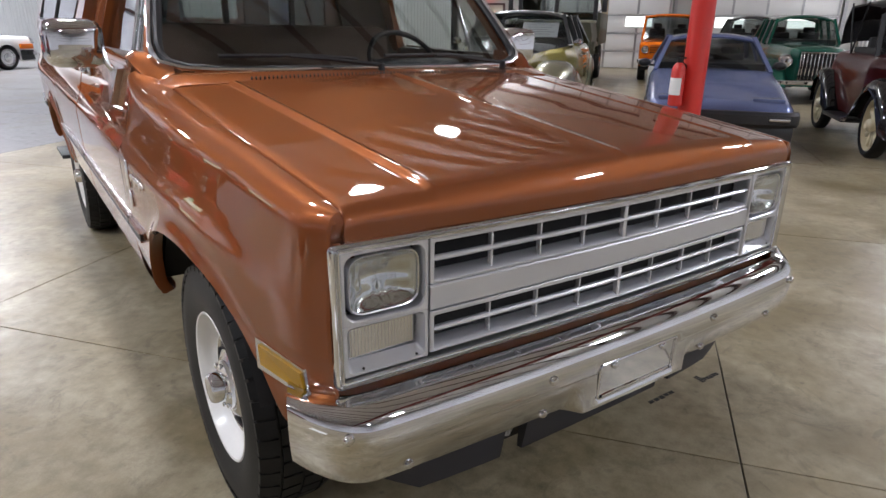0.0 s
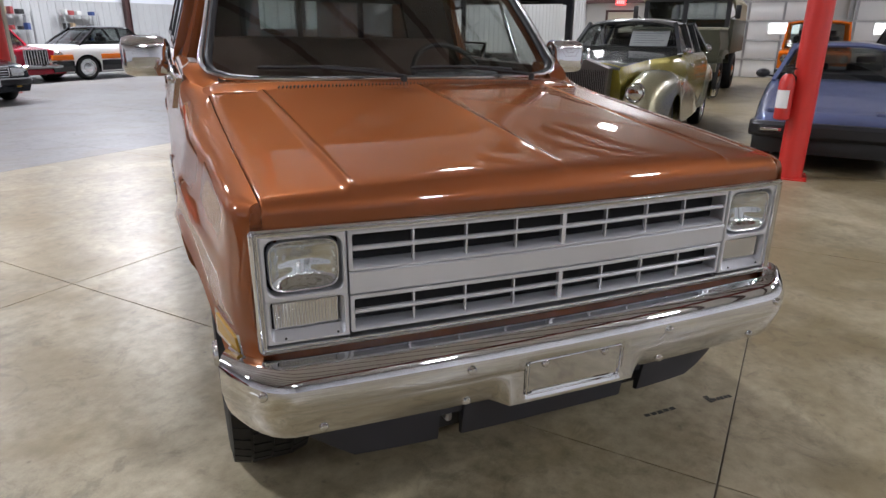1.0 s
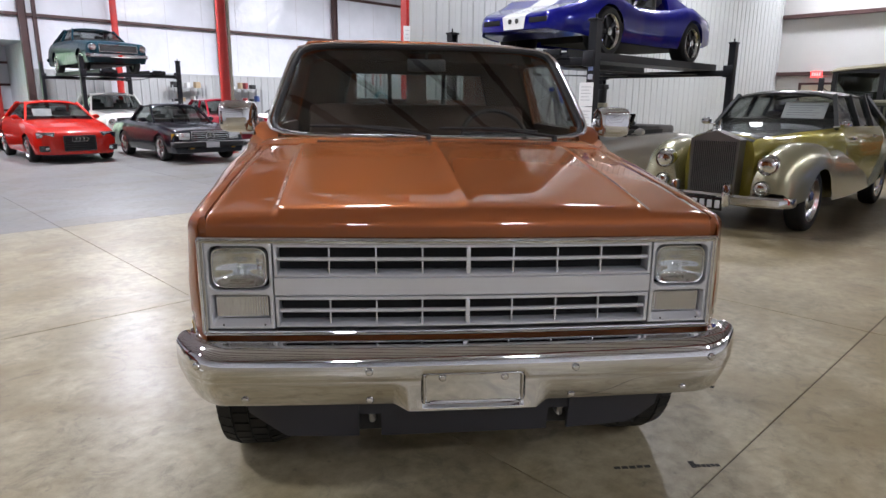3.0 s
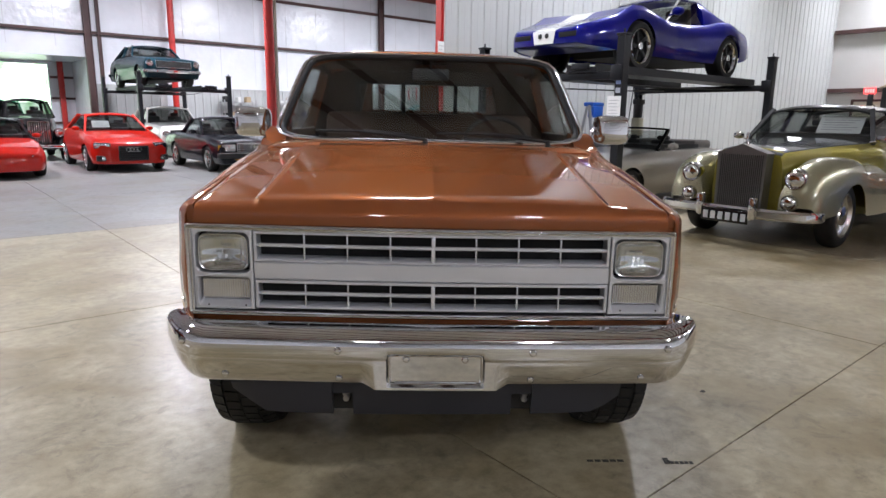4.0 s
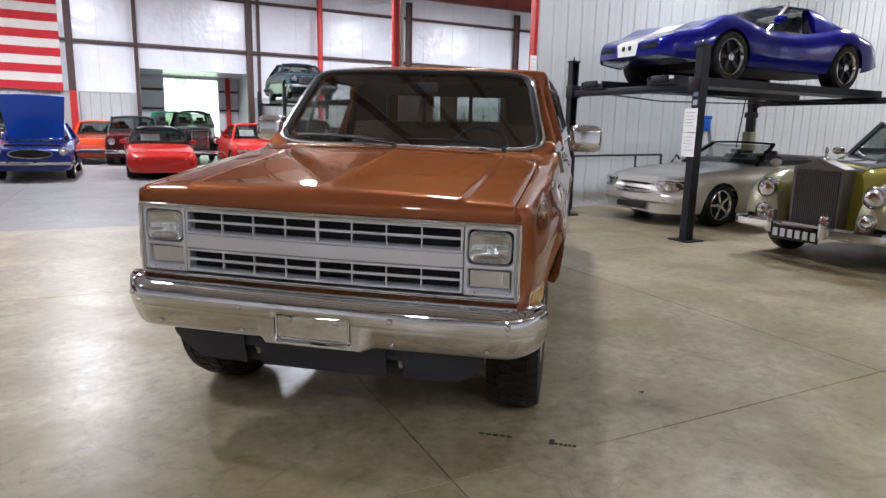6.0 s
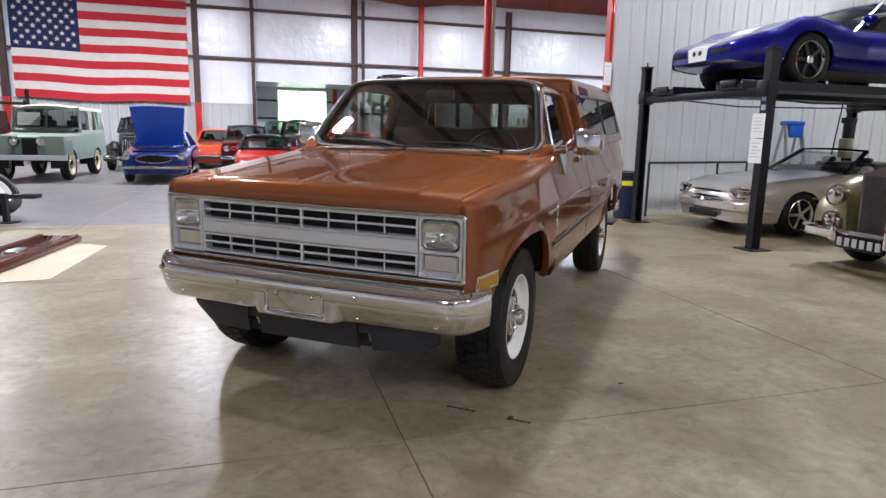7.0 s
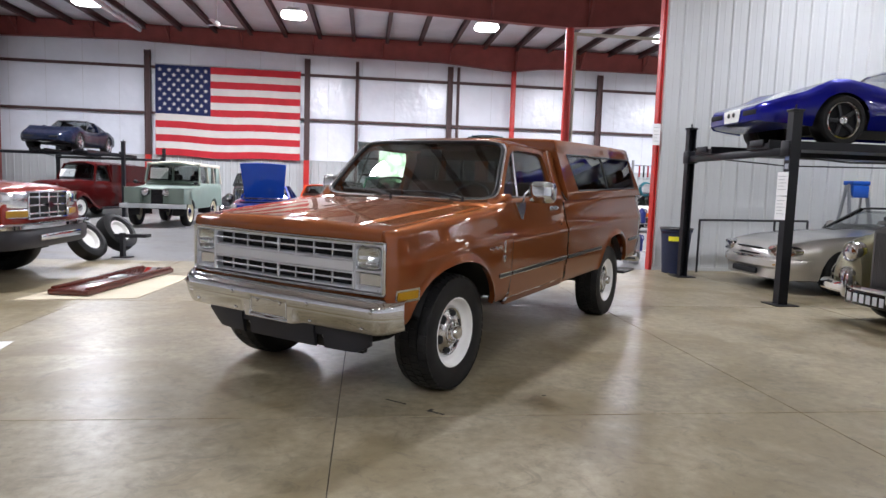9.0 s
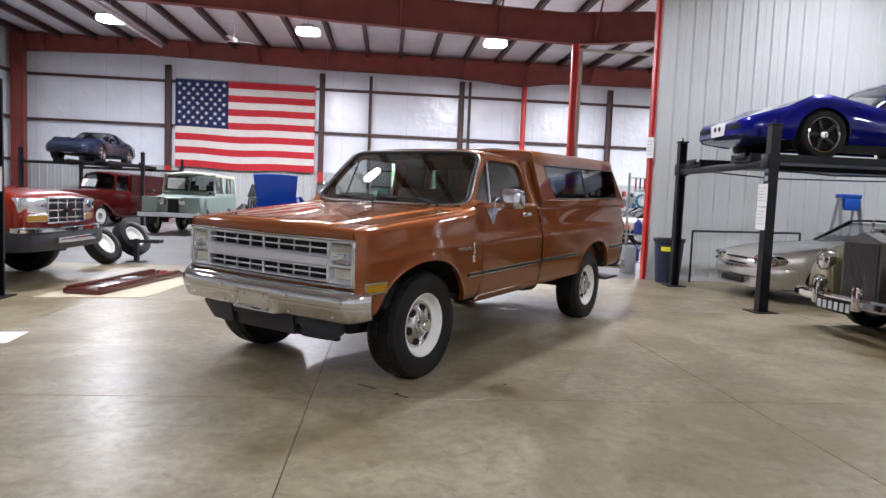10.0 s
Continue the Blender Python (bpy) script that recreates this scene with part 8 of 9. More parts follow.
winged_car(pose(12.9, -2.75, 0, 0, 0, FACE_W), P_DKGREEN, "dark green forties coupe with chrome bumper", 2.8, 1.12, 1.62, 0.92, "coupe", None, "steel", 0.5, -0.62, 0.9)


# plain saloons, told apart by shape and paint
def saloon(m, paint, label, top, plan, wb, gh, r=0.32, sill=0.22, roof_mat=None, style="steel", name="saloon", posts=(1.7,)):
    c = thing(name, m, label, "car")
    car_body(c, paint, top, plan, sill, wb, r + 0.06, 0.03)
    greenhouse(c, paint, *gh, posts, None, roof_mat)
    wheel_set(c, wb, r, 0.2, interp(plan, 0) - 0.14, style)
    return c


BOXTOP = lambda h, b, L: [(-0.86, h - 0.12), (-0.83, h), (0, h + 0.06), (0.8, b), (L - 1.5, b), (L - 0.92, b - 0.05), (L - 0.86, 0.5)]
c = saloon(pose(6.85, -0.42, 0, 0, 0, FACE_W), P_STEELBLUE, "blue-grey eighties liftback with pop-up headlights", [(-0.88, 0.54), (-0.85, 0.60), (0, 0.76), (0.85, 0.88), (2.4, 0.92), (3.3, 0.90), (3.42, 0.5)], [(-0.88, 0.78), (-0.7, 0.83), (0, 0.85), (2.6, 0.85), (3.42, 0.8)], 2.45, (0.75, 1.4, 2.1, 3.1, 0.89, 1.30, 0.73, 0.56), 0.31, 0.2, None, "alloy", "liftback")
bumper_bar(c, 0.85, -1.0, 0.46, 0.17, 0.16, BLACK, 0.14)
box_lamp(c, 0.62, -0.99, 0.47, 0.24, 0.06, LENS_RIBBED, BLACK, 0, "indicator_lamp")
bm = bmesh.new()
box(bm, -0.8, 0.8, -0.9, -0.8, 0.20, 0.38, 0.02)
part("front_spoiler", bm, BLACK, c)
mirrors(c, 0.80, 1.05, 0.95, BLACK)
for s in (-1, 1):
    bm = bmesh.new()
    box(bm, s * 0.52 - 0.17, s * 0.52 + 0.17, -0.76, -0.5, 0.625, 0.672, 0.01)
    part("headlight_cover", bm, P_STEELBLUE, c)
c = saloon(pose(8.3, 19.2, 0), P_MERCRED, "deep red sixties saloon with upright chrome grille", BOXTOP(0.86, 0.95, 4.5), [(-0.86, 0.84), (0, 0.88), (2.8, 0.88), (3.64, 0.82)], 2.75, (0.8, 1.3, 2.3, 2.95, 0.95, 1.42, 0.74, 0.6))
slatted(c, 0.30, -0.90, 0.45, 0.86, 8, CHROME, VOID, True, CHROME)
round_lamp(c, 0.64, -0.88, 0.68, 0.12)
bumper_bar(c, 0.90, -1.0, 0.42, 0.1, 0.1, CHROME, 0.2)
c = saloon(pose(5.3, 20.9, 0), P_WHITE, "white pickup-style wagon under a lift", BOXTOP(0.98, 1.08, 4.7), [(-0.86, 0.9), (0, 0.93), (3.84, 0.92)], 2.9, (0.8, 1.25, 2.2, 2.5, 1.08, 1.58, 0.82, 0.66), 0.35, 0.3)
slatted(c, 0.6, -0.90, 0.62, 0.86, 4, CHROME, VOID, False, CHROME)
round_lamp(c, 0.74, -0.88, 0.76, 0.09)
# two-tone fifties hardtop, side on
c = saloon(pose(12.7, 19.2, 0, 0, 0, FACE_E), P_WHITE, "white, orange and black fifties hardtop with chrome trim", [(-0.95, 0.76), (-0.92, 0.92), (0, 0.96), (0.9, 0.97), (2.8, 0.98), (3.7, 0.96), (4.05, 0.86), (4.1, 0.5)], [(-0.95, 0.86), (0, 0.94), (2.9, 0.94), (4.1, 0.86)], 2.95, (0.85, 1.35, 2.4, 3.1, 0.98, 1.44, 0.8, 0.62), 0.35, 0.22, P_BLACK)
for za, zb, mat, nm in ((0.26, 0.55, P_BLACK, "lower_panel"), (0.58, 0.72, P_ORANGE, "colour_band")):
    for ya, yb in ((0.42, 2.52), (3.38, 4.0), (-0.85, -0.42)):
        for s in (-1, 1):
            bm = bmesh.new()
            xa, xb = sorted((s * 0.90, s * 0.955))
            box(bm, xa, xb, ya, yb, za, zb, 0.01)
            part(nm, bm, mat, c)
bumper_bar(c, 0.96, -1.1, 0.45, 0.12, 0.1, CHROME, 0.2, 4.2)
round_lamp(c, 0.74, -0.96, 0.78, 0.1)
c = saloon(pose(-1.8, 21.6, 0), P_VERMILION, "orange-red compact car by the far wall", BOXTOP(0.78, 0.9, 4.2), [(-0.86, 0.78), (0, 0.82), (3.34, 0.78)], 2.4, (0.8, 1.35, 2.1, 2.8, 0.9, 1.32, 0.7, 0.56))
bumper_bar(c, 0.80, -0.95, 0.42, 0.12, 0.1, BLACK, 0.1)
box_lamp(c, 0.6, -0.88, 0.62, 0.26, 0.1)
c = saloon(pose(-0.75, 20.9, 0), P_MAROON, "dark maroon and grey saloon parked behind", BOXTOP(0.92, 1.02, 4.6), [(-0.86, 0.84), (0, 0.88), (3.74, 0.82)], 2.8, (0.8, 1.2, 2.4, 3.1, 1.02, 1.50, 0.76, 0.62), 0.33, 0.25, P_GREY)
slatted(c, 0.3, -0.9, 0.5, 0.85, 8, CHROME, VOID, True, CHROME)
round_lamp(c, 0.66, -0.88, 0.74, 0.1)
bumper_bar(c, 0.88, -1.0, 0.44, 0.1, 0.08, CHROME, 0.15)
c = saloon(pose(0.75, 25.0, 0), P_DKGREEN, "dark green pickup by the open doorway", BOXTOP(1.05, 1.12, 4.6), [(-0.86, 0.86), (0, 0.9), (3.74, 0.88)], 2.8, (0.75, 1.0, 1.7, 1.95, 1.12, 1.74, 0.8, 0.66), 0.36, 0.35, car_paint("bright_green_roof_paint", (0.02, 0.25, 0.12)))

# ---- loose things ----
FLAG_RED = material("flag_red_cloth", (0.50, 0.02, 0.03), 0.85, vary=0.12, fine=300)
FLAG_WHITE = material("flag_white_cloth", (0.66, 0.62, 0.57), 0.85, vary=0.06, fine=300)
FLAG_BLUE = material("flag_blue_cloth", (0.009, 0.016, 0.075), 0.85, vary=0.12, fine=300)


def star_flag():
    x0, x1, z0, z1 = -9.24, -2.96, 2.45, 6.40
    f = thing("flag", Matrix.Translation((x0, Y_N - 0.26, z1)), "large red, white and blue stars and stripes hung on the wall", "flag")
    w, h = x1 - x0, z1 - z0
    wave = lambda u, v: -0.02 * math.sin(u * 19 + v * 3) * (0.3 + v) - 0.015 * math.sin(u * 41 + 1.3 * v)
    sag = lambda u, v: -h * v - 0.06 * v * math.sin(u * math.pi) + 0.03 * v * math.sin(u * 11)
    for k in range(13):
        bm = bmesh.new()
        a, b = k / 13, (k + 1) / 13
        u0 = 0.375 if k < 7 else 0.0
        grid(bm, [[(w * u, wave(u, v), sag(u, v)) for u in steps(u0, 1, 28)] for v in (a, (a + b) / 2, b)])
        thicken(bm, 0.004)
        part("stripe", bm, FLAG_WHITE if k % 2 else FLAG_RED, f, "", 60)
    bm = bmesh.new()
    grid(bm, [[(w * u, wave(u, v), sag(u, v)) for u in steps(0, 0.375, 12)] for v in steps(0, 7 / 13, 8)])
    thicken(bm, 0.004)
    canton = part("canton", bm, FLAG_BLUE, f, "dark blue canton", 60)
    for r in range(9):
        for c in range(6 - r % 2):
            u = 0.375 * ((c + (1.0 if r % 2 else 0.5)) / 6)
            v = 7 / 13 * (r + 1) / 10
            bm = bmesh.new()
            pts = []
            for k in range(10):
                q = 0.105 if k % 2 == 0 else 0.042
                a = math.pi / 2 + k * math.pi / 5
                pts.append((w * u + q * math.cos(a), wave(u, v) - 0.012, sag(u, v) + q * math.sin(a)))
            loft(bm, [pts, [(p[0], p[1] + 0.006, p[2]) for p in pts]])
            part("star", bm, FLAG_WHITE, canton, "", 0)
    bm = bmesh.new()
    tube(bm, [(-0.05, 0.02, 0.03), (w + 0.05, 0.02, 0.03)], 0.015, 6)
    part("top_rope", bm, STEEL, f)


star_flag()


def fire_extinguisher(m):
    e = thing("fire_extinguisher", m, "red fire extinguisher with white label hung beside the column", "fire extinguisher")
    bm = bmesh.new()
    lathe(bm, [(0.06, 0.0), (0.075, 0.015), (0.075, 0.38), (0.06, 0.43), (0.03, 0.46)], (0, 0, 0), "z", 24)
    part("cylinder", bm, SAFETY_RED, e)
    bm = bmesh.new()
    lathe(bm, [(0.028, 0.45), (0.028, 0.50)], (0, 0, 0), "z", 12)
    box(bm, -0.02, 0.12, -0.012, 0.012, 0.50, 0.515, 0.004)
    box(bm, -0.02, 0.11, -0.012, 0.012, 0.53, 0.545, 0.004, pose(0, 0, 0, 0, -6, 0))
    part("valve", bm, BLACK, e)
    bm = bmesh.new()
    tube(bm, [(0.03, 0, 0.47), (0.09, -0.02, 0.42), (0.10, -0.02, 0.25), (0.085, -0.02, 0.12)], 0.011, 8)
    part("hose", bm, BLACK, e)
    bm = bmesh.new()
    rows = [[(0.0765 * math.cos(a), 0.0765 * math.sin(a), z) for a in steps(radians(110), radians(250), 10)] for z in (0.12, 0.30)]
    grid(bm, rows)
    thicken(bm, 0.001)
    part("paper_label", bm, WHITE_PLASTIC, e)
    bm = bmesh.new()
    box(bm, 0.0, 0.12, -0.015, 0.015, 0.3, 0.33, 0.003)
    part("bracket", bm, BLACK, e)


fire_extinguisher(pose(5.49, 0.11, 0.62, 0, 0, -40))


def tailgate_on_card():
    c = thing("cardboard_sheet", pose(0, 0, 0), "flat tan cardboard sheet on the floor", "cardboard")
    bm = bmesh.new()
    pts = [(-3.62, 3.62), (-2.42, 3.78), (-2.28, 5.52), (-3.35, 6.25)]
    loft(bm, [[(x, y, z) for x, y in pts] for z in (0.001, 0.007)])
    part("sheet", bm, material("tan_cardboard", (0.52, 0.45, 0.33), 0.8, vary=0.08, fine=150), c)
    t = thing("tailgate", pose(-3.03, 4.92, 0.008, 0, 0, -9), "dark red pickup tailgate lying on cardboard", "tailgate")
    bm = bmesh.new()
    box(bm, -0.24, 0.24, -1.05, 1.05, 0.0, 0.07, 0.02)
    part("panel", bm, car_paint("dark_maroon_gate_paint", (0.085, 0.017, 0.011)), t)
    for x in (-0.2, 0.2):
        bm = bmesh.new()
        box(bm, x - 0.03, x + 0.03, -1.0, 1.0, 0.066, 0.095, 0.012)
        part("rib", bm, car_paint("dark_maroon_rib_paint", (0.095, 0.019, 0.012)), t)
    bm = bmesh.new()
    box(bm, -0.06, 0.06, -0.12, 0.12, 0.066, 0.09, 0.01)
    part("latch", bm, STEEL, t)


tailgate_on_card()

bm = bmesh.new()
box(bm, -0.15, 0.15, -0.22, 0.22, 0.001, 0.003, 0.0, pose(-2.80, 1.55, 0, 0, 0, 8))
tagged(part("paper_sheet", bm, WHITE_PLASTIC), "white paper sheet lying on the concrete floor", "paper")


def loose_wheel(m, label):
    w = thing("spare_wheel", m, label, "wheel", "loose wheels on a stand")
    bm = bmesh.new()
    lathe(bm, [(0.21, -0.09), (0.20, 0.06), (0.22, 0.09), (0.19, 0.09), (0.16, 0.03), (0.06, 0.03)], (0, 0, 0), "x", 32)
    part("rim", bm, WHITE_STEEL, w, "white steel rim")
    bm = bmesh.new()
    lathe(bm, [(0.22, -0.1), (0.27, -0.13), (0.34, -0.125), (0.385, -0.10), (0.395, 0), (0.385, 0.10), (0.34, 0.125), (0.27, 0.13), (0.22, 0.1)], (0, 0, 0), "x", 40, True)
    part("tyre", bm, RUBBER, w)


loose_wheel(pose(-4.40, 7.3, 0.32, 0, -32, -14) @ Matrix.Scale(0.87, 4), "black tyre on white rim leaning on a wheel stand")
loose_wheel(pose(-4.22, 8.1, 0.40, 0, -34, -18) @ Matrix.Scale(0.9, 4), "black tyre on white rim propped on a wheel stand")
s = thing("wheel_stand", pose(-4.0, 7.75, 0, 0, 0, -15), "black steel wheel stand with a long bar", "stand")
bm = bmesh.new()
beam(bm, (0, 0, 0.0), (0, 0, 0.42), 0.07, 0.07)
box(bm, -0.14, 0.14, -0.1, 0.1, 0, 0.015)
part("upright", bm, BLACK, s)
bm = bmesh.new()
beam(bm, (-0.5, 0, 0.36), (0.40, 0.05, 0.38), 0.06, 0.06)
box(bm, 0.26, 0.46, -0.04, 0.12, 0.36, 0.42, 0.01)
part("bar", bm, BLACK, s)


def bin_can(m):
    b = thing("rubbish_bin", m, "dark blue plastic rubbish bin with yellow label", "bin")
    bm = bmesh.new()
    lathe(bm, [(0.20, 0.0), (0.21, 0.01), (0.255, 0.72), (0.275, 0.74), (0.275, 0.78), (0.25, 0.78), (0.20, 0.05)], (0, 0, 0), "z", 32)
    part("bin_body", bm, material("dark_blue_plastic", (0.012, 0.018, 0.05), 0.45, vary=0.15), b)
    bm = bmesh.new()
    grid(bm, [[(0.262 * math.cos(a), 0.262 * math.sin(a), z) for a in steps(radians(215), radians(255), 8)] for z in (0.58, 0.66)])
    thicken(bm, 0.002)
    part("yellow_label", bm, material("yellow_label", (0.75, 0.72, 0.03), 0.5), b)
    bm = bmesh.new()
    tube(bm, [(0.27 * math.cos(a), 0.27 * math.sin(a), 0.79) for a in steps(0, 2 * math.pi, 24)[:-1]], 0.02, 6, True)
    part("liner_edge", bm, BLACK, b)


bin_can(pose(5.60, 6.98, 0))


ALUMINIUM = material("ladder_aluminium", (0.30, 0.31, 0.33), 0.35, 0.7)


def step_ladder(m):
    l = thing("step_ladder", m, "aluminium step ladder with blue top against the wall", "ladder")
    for s in (-1, 1):
        bm = bmesh.new()
        beam(bm, (s * 0.26, -0.32, 0.0), (s * 0.17, 0.0, 1.68), 0.03, 0.07)
        part("front_rail", bm, ALUMINIUM, l)
        bm = bmesh.new()
        beam(bm, (s * 0.24, 0.34, 0.0), (s * 0.16, 0.06, 1.66), 0.025, 0.05)
        part("rear_rail", bm, ALUMINIUM, l)
    for k in range(5):
        bm = bmesh.new()
        z = 0.3 + k * 0.29
        y = -0.32 + 0.32 * z / 1.68
        w = 0.26 - 0.09 * z / 1.68
        box(bm, -w, w, y - 0.04, y + 0.05, z - 0.015, z + 0.015, 0.004)
        part("tread", bm, ALUMINIUM, l)
    bm = bmesh.new()
    box(bm, -0.18, 0.18, -0.10, 0.14, 1.66, 1.74, 0.02)
    box(bm, -0.15, 0.15, -0.10, 0.05, 1.44, 1.66, 0.01)
    part("blue_top", bm, material("blue_plastic", (0.01, 0.09, 0.45), 0.4), l)


step_ladder(pose(8.95, 6.9, 0))


# motor and hose on the lift's rear post; rail rack along the partition
r = thing("pipe_rack", pose(7.3, 7.12, 0), "low black pipe rail along the partition wall", "rail")
bm = bmesh.new()
for a, b in (((-1.2, 0, 0), (-1.2, 0, 0.95)), ((-1.2, 0, 0.95), (0.9, 0, 0.98)), ((0.9, 0, 0), (0.9, 0, 0.98)), ((0.25, 0, 0.02), (0.25, 0, 0.96))):
    tube(bm, [a, b], 0.02, 8)
part("pipe", bm, BLACK, r)
for k in range(4):
    bm = bmesh.new()
    x = 1.2 + k * 0.28
    tube(bm, [(x, 0.02, 0.0), (x, 0.0, 0.85), (x + 0.06, -0.05, 0.98), (x + 0.14, -0.05, 0.9)], 0.025, 8)
    part("hook_bar", bm, BLACK, r)
u = thing("power_unit", pose(9.75, 6.36, 1.35), "black hydraulic power unit on the lift post", "motor")
bm = bmesh.new()
lathe(bm, [(0.07, 0.0), (0.085, 0.02), (0.085, 0.26), (0.06, 0.3)], (-0.16, -0.05, 0.1), "z", 18)
box(bm, -0.26, -0.06, -0.13, 0.03, 0.36, 0.46, 0.01)
part("motor", bm, BLACK, u)
bm = bmesh.new()
box(bm, -0.25, -0.07, -0.14, 0.04, -0.25, 0.1, 0.02)
part("oil_tank", bm, material("translucent_tank", (0.45, 0.42, 0.3), 0.4), u)
bm = bmesh.new()
tube(bm, [(-0.16, -0.05, 0.45), (-0.3, -0.1, 0.75), (-0.26, -0.05, 1.0), (-0.3, 0.0, 0.7), (-0.36, 0.05, -0.2)], 0.012, 6)
part("cable", bm, BLACK, u)

# notices on the end column and the west lift post
for x, y, z, lab in ((5.27, Y_P - 0.04, 2.45, "white notice taped to the red column"),):
    bm = bmesh.new()
    box(bm, x - 0.07, x + 0.07, y - 0.004, y, z - 0.19, z + 0.19)
    n = tagged(part("notice", bm, WHITE_PLASTIC), lab, "notice")
    bm = bmesh.new()
    for k in range(5):
        box(bm, x - 0.05, x + 0.05 - 0.02 * (k % 2), y - 0.006, y - 0.004, z + 0.12 - k * 0.06 - 0.003, z + 0.12 - k * 0.06 + 0.003)
    part("print_bar", bm, PRINT, n)


# shelves and bench along the far wall
def shelf_unit(m, n, label, seed):
    rnd = random.Random(seed)
    s = thing("shelf_unit", m, label, "shelf")
    for x in (-0.7, 0.7):
        for y in (-0.2, 0.2):
            bm = bmesh.new()
            beam(bm, (x, y, 0), (x, y, 2.0), 0.035, 0.035)
            part("upright", bm, STEEL, s)
    for k in range(n):
        bm = bmesh.new()
        z = 0.25 + k * 0.55
        box(bm, -0.74, 0.74, -0.23, 0.23, z - 0.02, z, 0.004)
        part("shelf", bm, STEEL, s)
        x = -0.65
        while x < 0.55 and k > 0:
            w, h = rnd.uniform(0.08, 0.2), rnd.uniform(0.08, 0.26)
            bm = bmesh.new()
            box(bm, x, x + w, -0.15, 0.15, z + 0.001, z + h, 0.01)
            ob = part("storage_box", bm, SHELF_MATS[rnd.randrange(len(SHELF_MATS))], None)
            ob.matrix_world = m
            tagged(ob, "small storage box standing on a steel shelf", "box", "boxes on the shelves")
            x += w + rnd.uniform(0.05, 0.5)


SHELF_MATS = [material("box_tan", (0.4, 0.3, 0.18), 0.7), material("box_red", (0.3, 0.05, 0.05), 0.5), material("box_grey", (0.3, 0.3, 0.32), 0.5), material("box_blue", (0.04, 0.07, 0.2), 0.5), material("box_white", (0.65, 0.65, 0.62), 0.6), material("box_black", (0.02, 0.02, 0.02), 0.6)]
shelf_unit(pose(9.4, 25.9, 0), 4, "grey steel shelves with boxes and bottles", 3)
shelf_unit(pose(11.9, 25.9, 0), 4, "grey steel shelves with assorted boxes", 5)
shelf_unit(pose(14.6, 25.9, 0), 4, "grey steel shelves with workshop boxes", 8)

# scuff marks and a stripe of tyre rubber on the floor
for x, y, a, ww, hh in ((0.36, 0.26, -38, 0.16, 0.018), (0.60, 0.05, -40, 0.10, 0.02), (0.56, 0.10, 50, 0.05, 0.025), (1.35, 0.36, 10, 0.03, 0.02)):
    bm = bmesh.new()
    for k in range(5):
        box(bm, -ww / 2 + k * ww / 5, -ww / 2 + (k + 0.8) * ww / 5, -hh * (0.4 + 0.1 * (k % 3)), hh * 0.5, 0.0005, 0.0015, 0.0, pose(x, y, 0, 0, 0, a))
    tagged(part("floor_scuff", bm, material("black_scuff", (0.03, 0.028, 0.025), 0.8)), "small black scuff mark on the concrete floor", "mark", "", "structure")

# ceiling fan and a hanging pipe
f = thing("ceiling_fan", pose(-5.0, 19.0, 6.6), "white three-blade ceiling fan on a rod", "fan")
bm = bmesh.new()
tube(bm, [(0, 0, 0.1), (0, 0, EAVE + 0.36 - 6.6)], 0.018, 8)
lathe(bm, [(0.05, -0.06), (0.11, -0.04), (0.12, 0.06), (0.05, 0.1)], (0, 0, 0), "z", 16)
part("motor", bm, WHITE_STEEL, f)
for k in range(3):
    bm = bmesh.new()
    box(bm, 0.12, 0.68, -0.06, 0.06, -0.006, 0.006, 0.004, pose(0, 0, 0, 8, 0, 25 + 120 * k))
    part("blade", bm, WHITE_STEEL, f)
p = thing("heater_tube", pose(-8.3, 15.0, 6.7, 0, 0, 0), "long steel radiant heater tube under the roof", "heater")
bm = bmesh.new()
tube(bm, [(0, -6, 0.1), (0, 6.5, 0.1)], 0.06, 10)
part("tube", bm, STEEL, p)
bm = bmesh.new()
loft(bm, [[(x, y, z) for x, z in ((-0.16, 0.1), (-0.08, 0.24), (0.08, 0.24), (0.16, 0.1), (0.15, 0.1), (0.07, 0.23), (-0.07, 0.23), (-0.15, 0.1))] for y in (-6, 6.3)])
for y in (-5, 0, 5):
    tube(bm, [(0, y, 0.2), (0, y, EAVE + 0.36 - 6.7)], 0.008, 5)
part("reflector", bm, BRIGHT, p)

# rack beyond the end of the partition, with jugs and a coil of hose
r = thing("tool_rack", pose(5.72, 8.55, 0), "grey steel rack with hooks behind the red column", "rack")
for x in (-0.28, 0.28):
    bm = bmesh.new()
    beam(bm, (x, 0.1, 0), (x, 0.1, 2.05), 0.04, 0.04)
    part("upright", bm, STEEL, r)
for z in (0.24, 0.80):
    bm = bmesh.new()
    box(bm, -0.36, 0.32, -0.16, 0.12, z - 0.02, z, 0.004)
    part("shelf", bm, STEEL, r)
for z in (1.55, 1.95):
    bm = bmesh.new()
    tube(bm, [(-0.28, 0.08, z), (0.28, 0.08, z)], 0.012, 6)
    part("rail", bm, STEEL, r)
JUG_BLUE = material("blue_jug_plastic", (0.02, 0.035, 0.22), 0.4, vary=0.1)
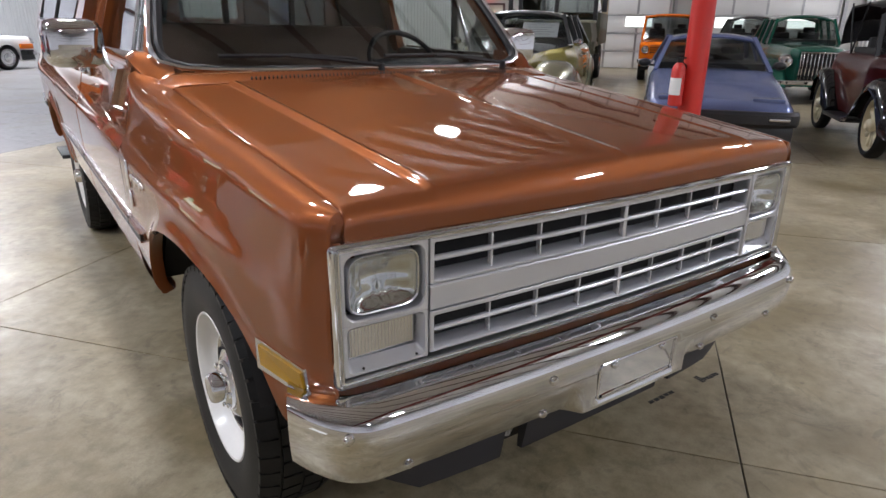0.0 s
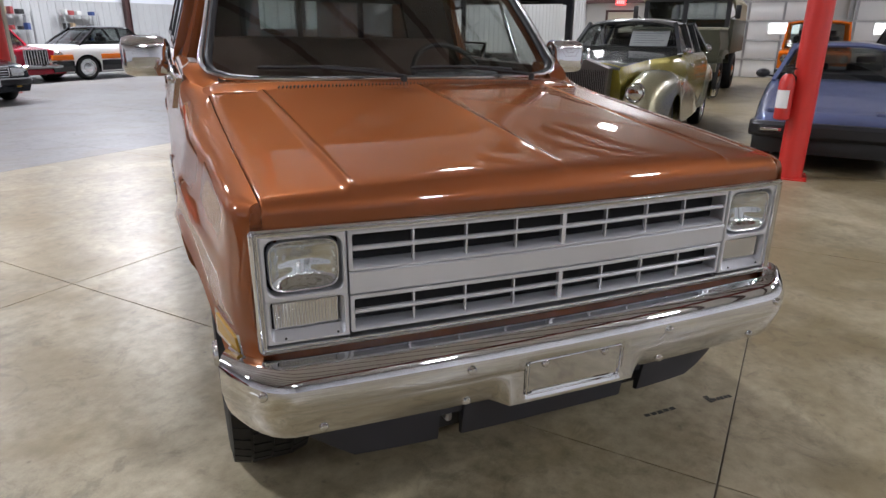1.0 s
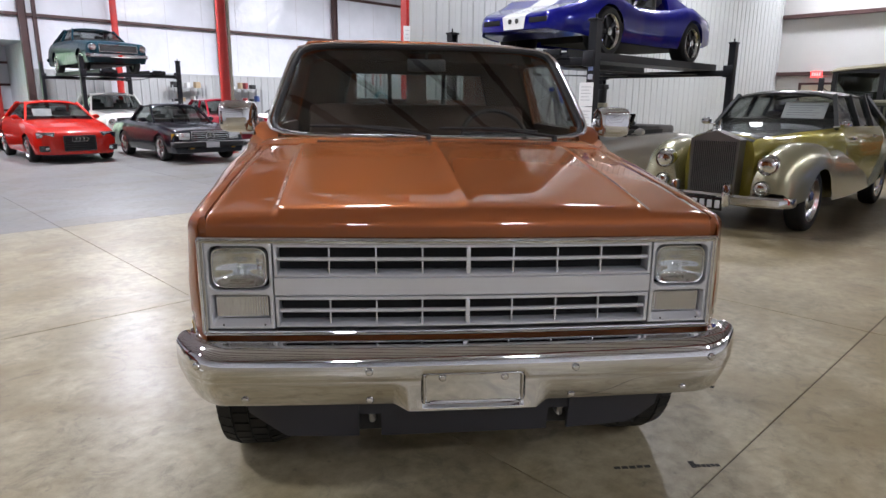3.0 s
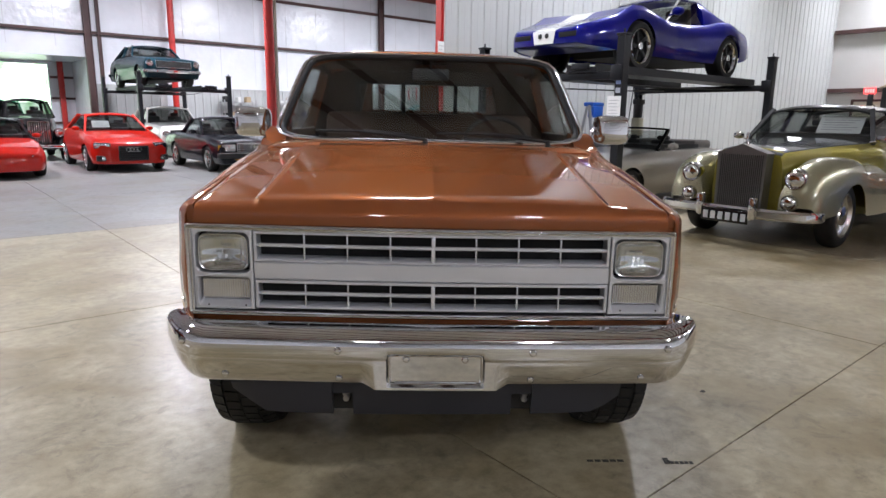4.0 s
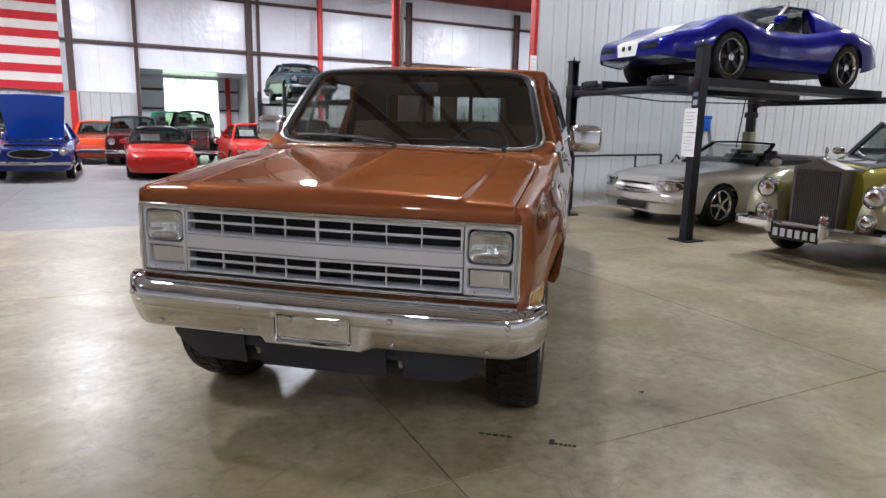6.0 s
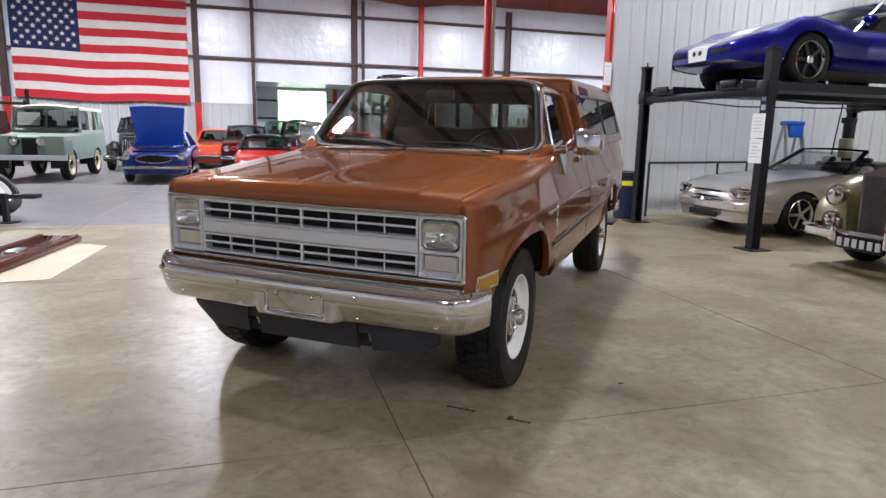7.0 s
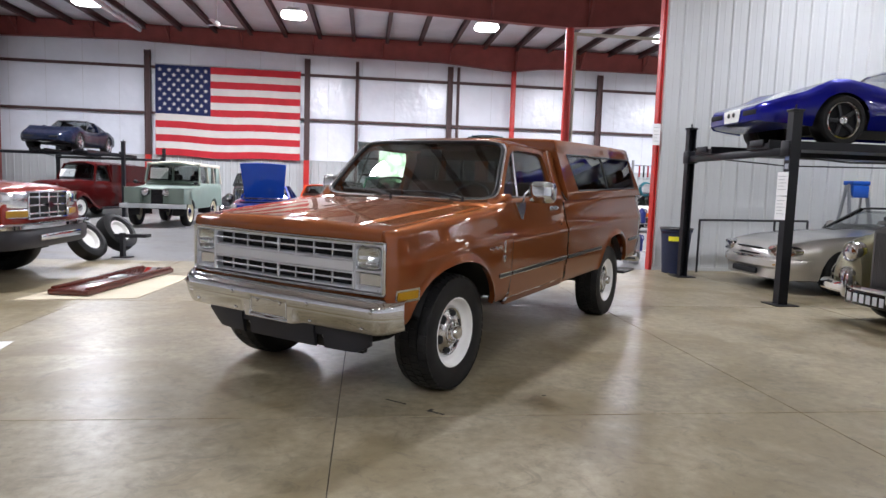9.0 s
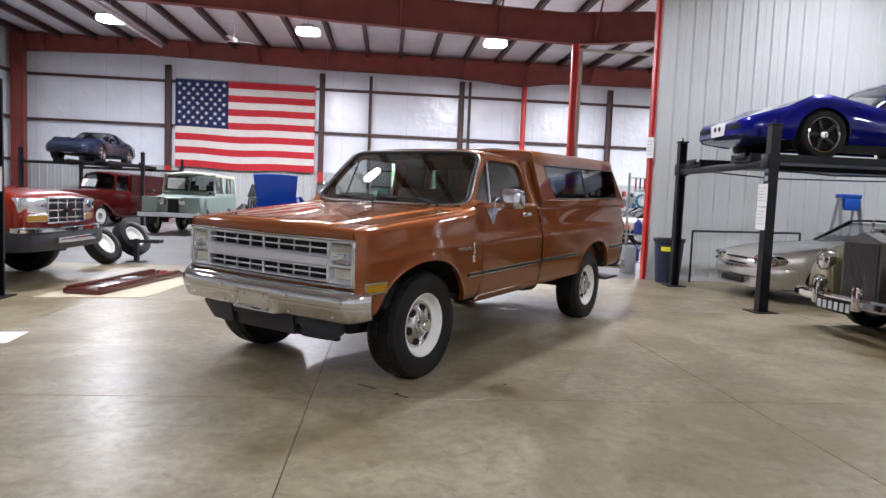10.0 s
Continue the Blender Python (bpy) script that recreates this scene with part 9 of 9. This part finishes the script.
for x, z, h in ((-0.10, 0.80, 0.30), (-0.13, 0.24, 0.34)):
    j = thing("jug", pose(5.72 + x, 8.50, z + 0.001), "blue plastic jug standing on a steel rack", "jug", "jugs on the rack")
    bm = bmesh.new()
    lathe(bm, [(0.07, 0.0), (0.085, 0.015), (0.085, h * 0.7), (0.05, h * 0.88), (0.03, h * 0.92), (0.03, h)], (0, 0, 0), "z", 20)
    part("body", bm, JUG_BLUE, j)
    bm = bmesh.new()
    tube(bm, [(0.03, 0, h * 0.9), (0.08, 0, h * 0.92), (0.11, 0, h * 0.75), (0.08, 0, h * 0.55)], 0.012, 8)
    part("handle", bm, JUG_BLUE, j)
c = thing("carton", pose(5.45, 8.45, 0.0), "grey cardboard carton beside the rack", "box")
bm = bmesh.new()
box(bm, -0.14, 0.10, -0.12, 0.12, 0.0, 0.55, 0.01)
part("body", bm, material("grey_carton", (0.3, 0.3, 0.31), 0.75, vary=0.1), c)
c = thing("hose_coil", pose(5.70, 8.56, 1.48), "coil of teal hose hung on the rack", "hose")
for k in range(4):
    bm = bmesh.new()
    tube(bm, [((0.12 + 0.006 * k) * math.cos(a), 0.02 * k - 0.05, (0.12 + 0.006 * k) * math.sin(a)) for a in steps(0, 2 * math.pi, 24)[:-1]], 0.011, 8, True)
    part("loop", bm, material("teal_hose", (0.03, 0.22, 0.27), 0.5), c)
for k in range(4):
    t = thing("hand_tool", pose(5.56 + 0.09 * k, 8.60, 1.72), "dark steel hand tool hung from the rack", "tool", "tools on the rack")
    bm = bmesh.new()
    beam(bm, (0, 0, 0.0), (0, 0, 0.22), 0.025, 0.02)
    part("handle", bm, BLACK if k % 2 else FLAG_RED, t)
    bm = bmesh.new()
    box(bm, -0.03, 0.03, -0.012, 0.012, -0.05, 0.002, 0.006)
    part("head", bm, STEEL, t)

# post of another lift at the west side, with a sheet taped to it
p = thing("lift_post", pose(-4.02, 3.6, 0), "black steel lift post with white sheet taped on", "car lift")
bm = bmesh.new()
loft(bm, [[(i, j, z) for i, j in ((-0.08, -0.07), (0.08, -0.07), (0.08, -0.04), (-0.05, -0.04), (-0.05, 0.04), (0.08, 0.04), (0.08, 0.07), (-0.08, 0.07))] for z in (0.012, 2.5)])
part("post", bm, LIFT_BLACK, p)
bm = bmesh.new()
box(bm, -0.16, 0.16, -0.16, 0.16, 0, 0.012)
part("base_plate", bm, LIFT_BLACK, p)
bm = bmesh.new()
box(bm, -0.10, 0.14, -0.078, -0.074, 1.22, 1.50)
part("notice", bm, WHITE_PLASTIC, p, "white printed sheet")
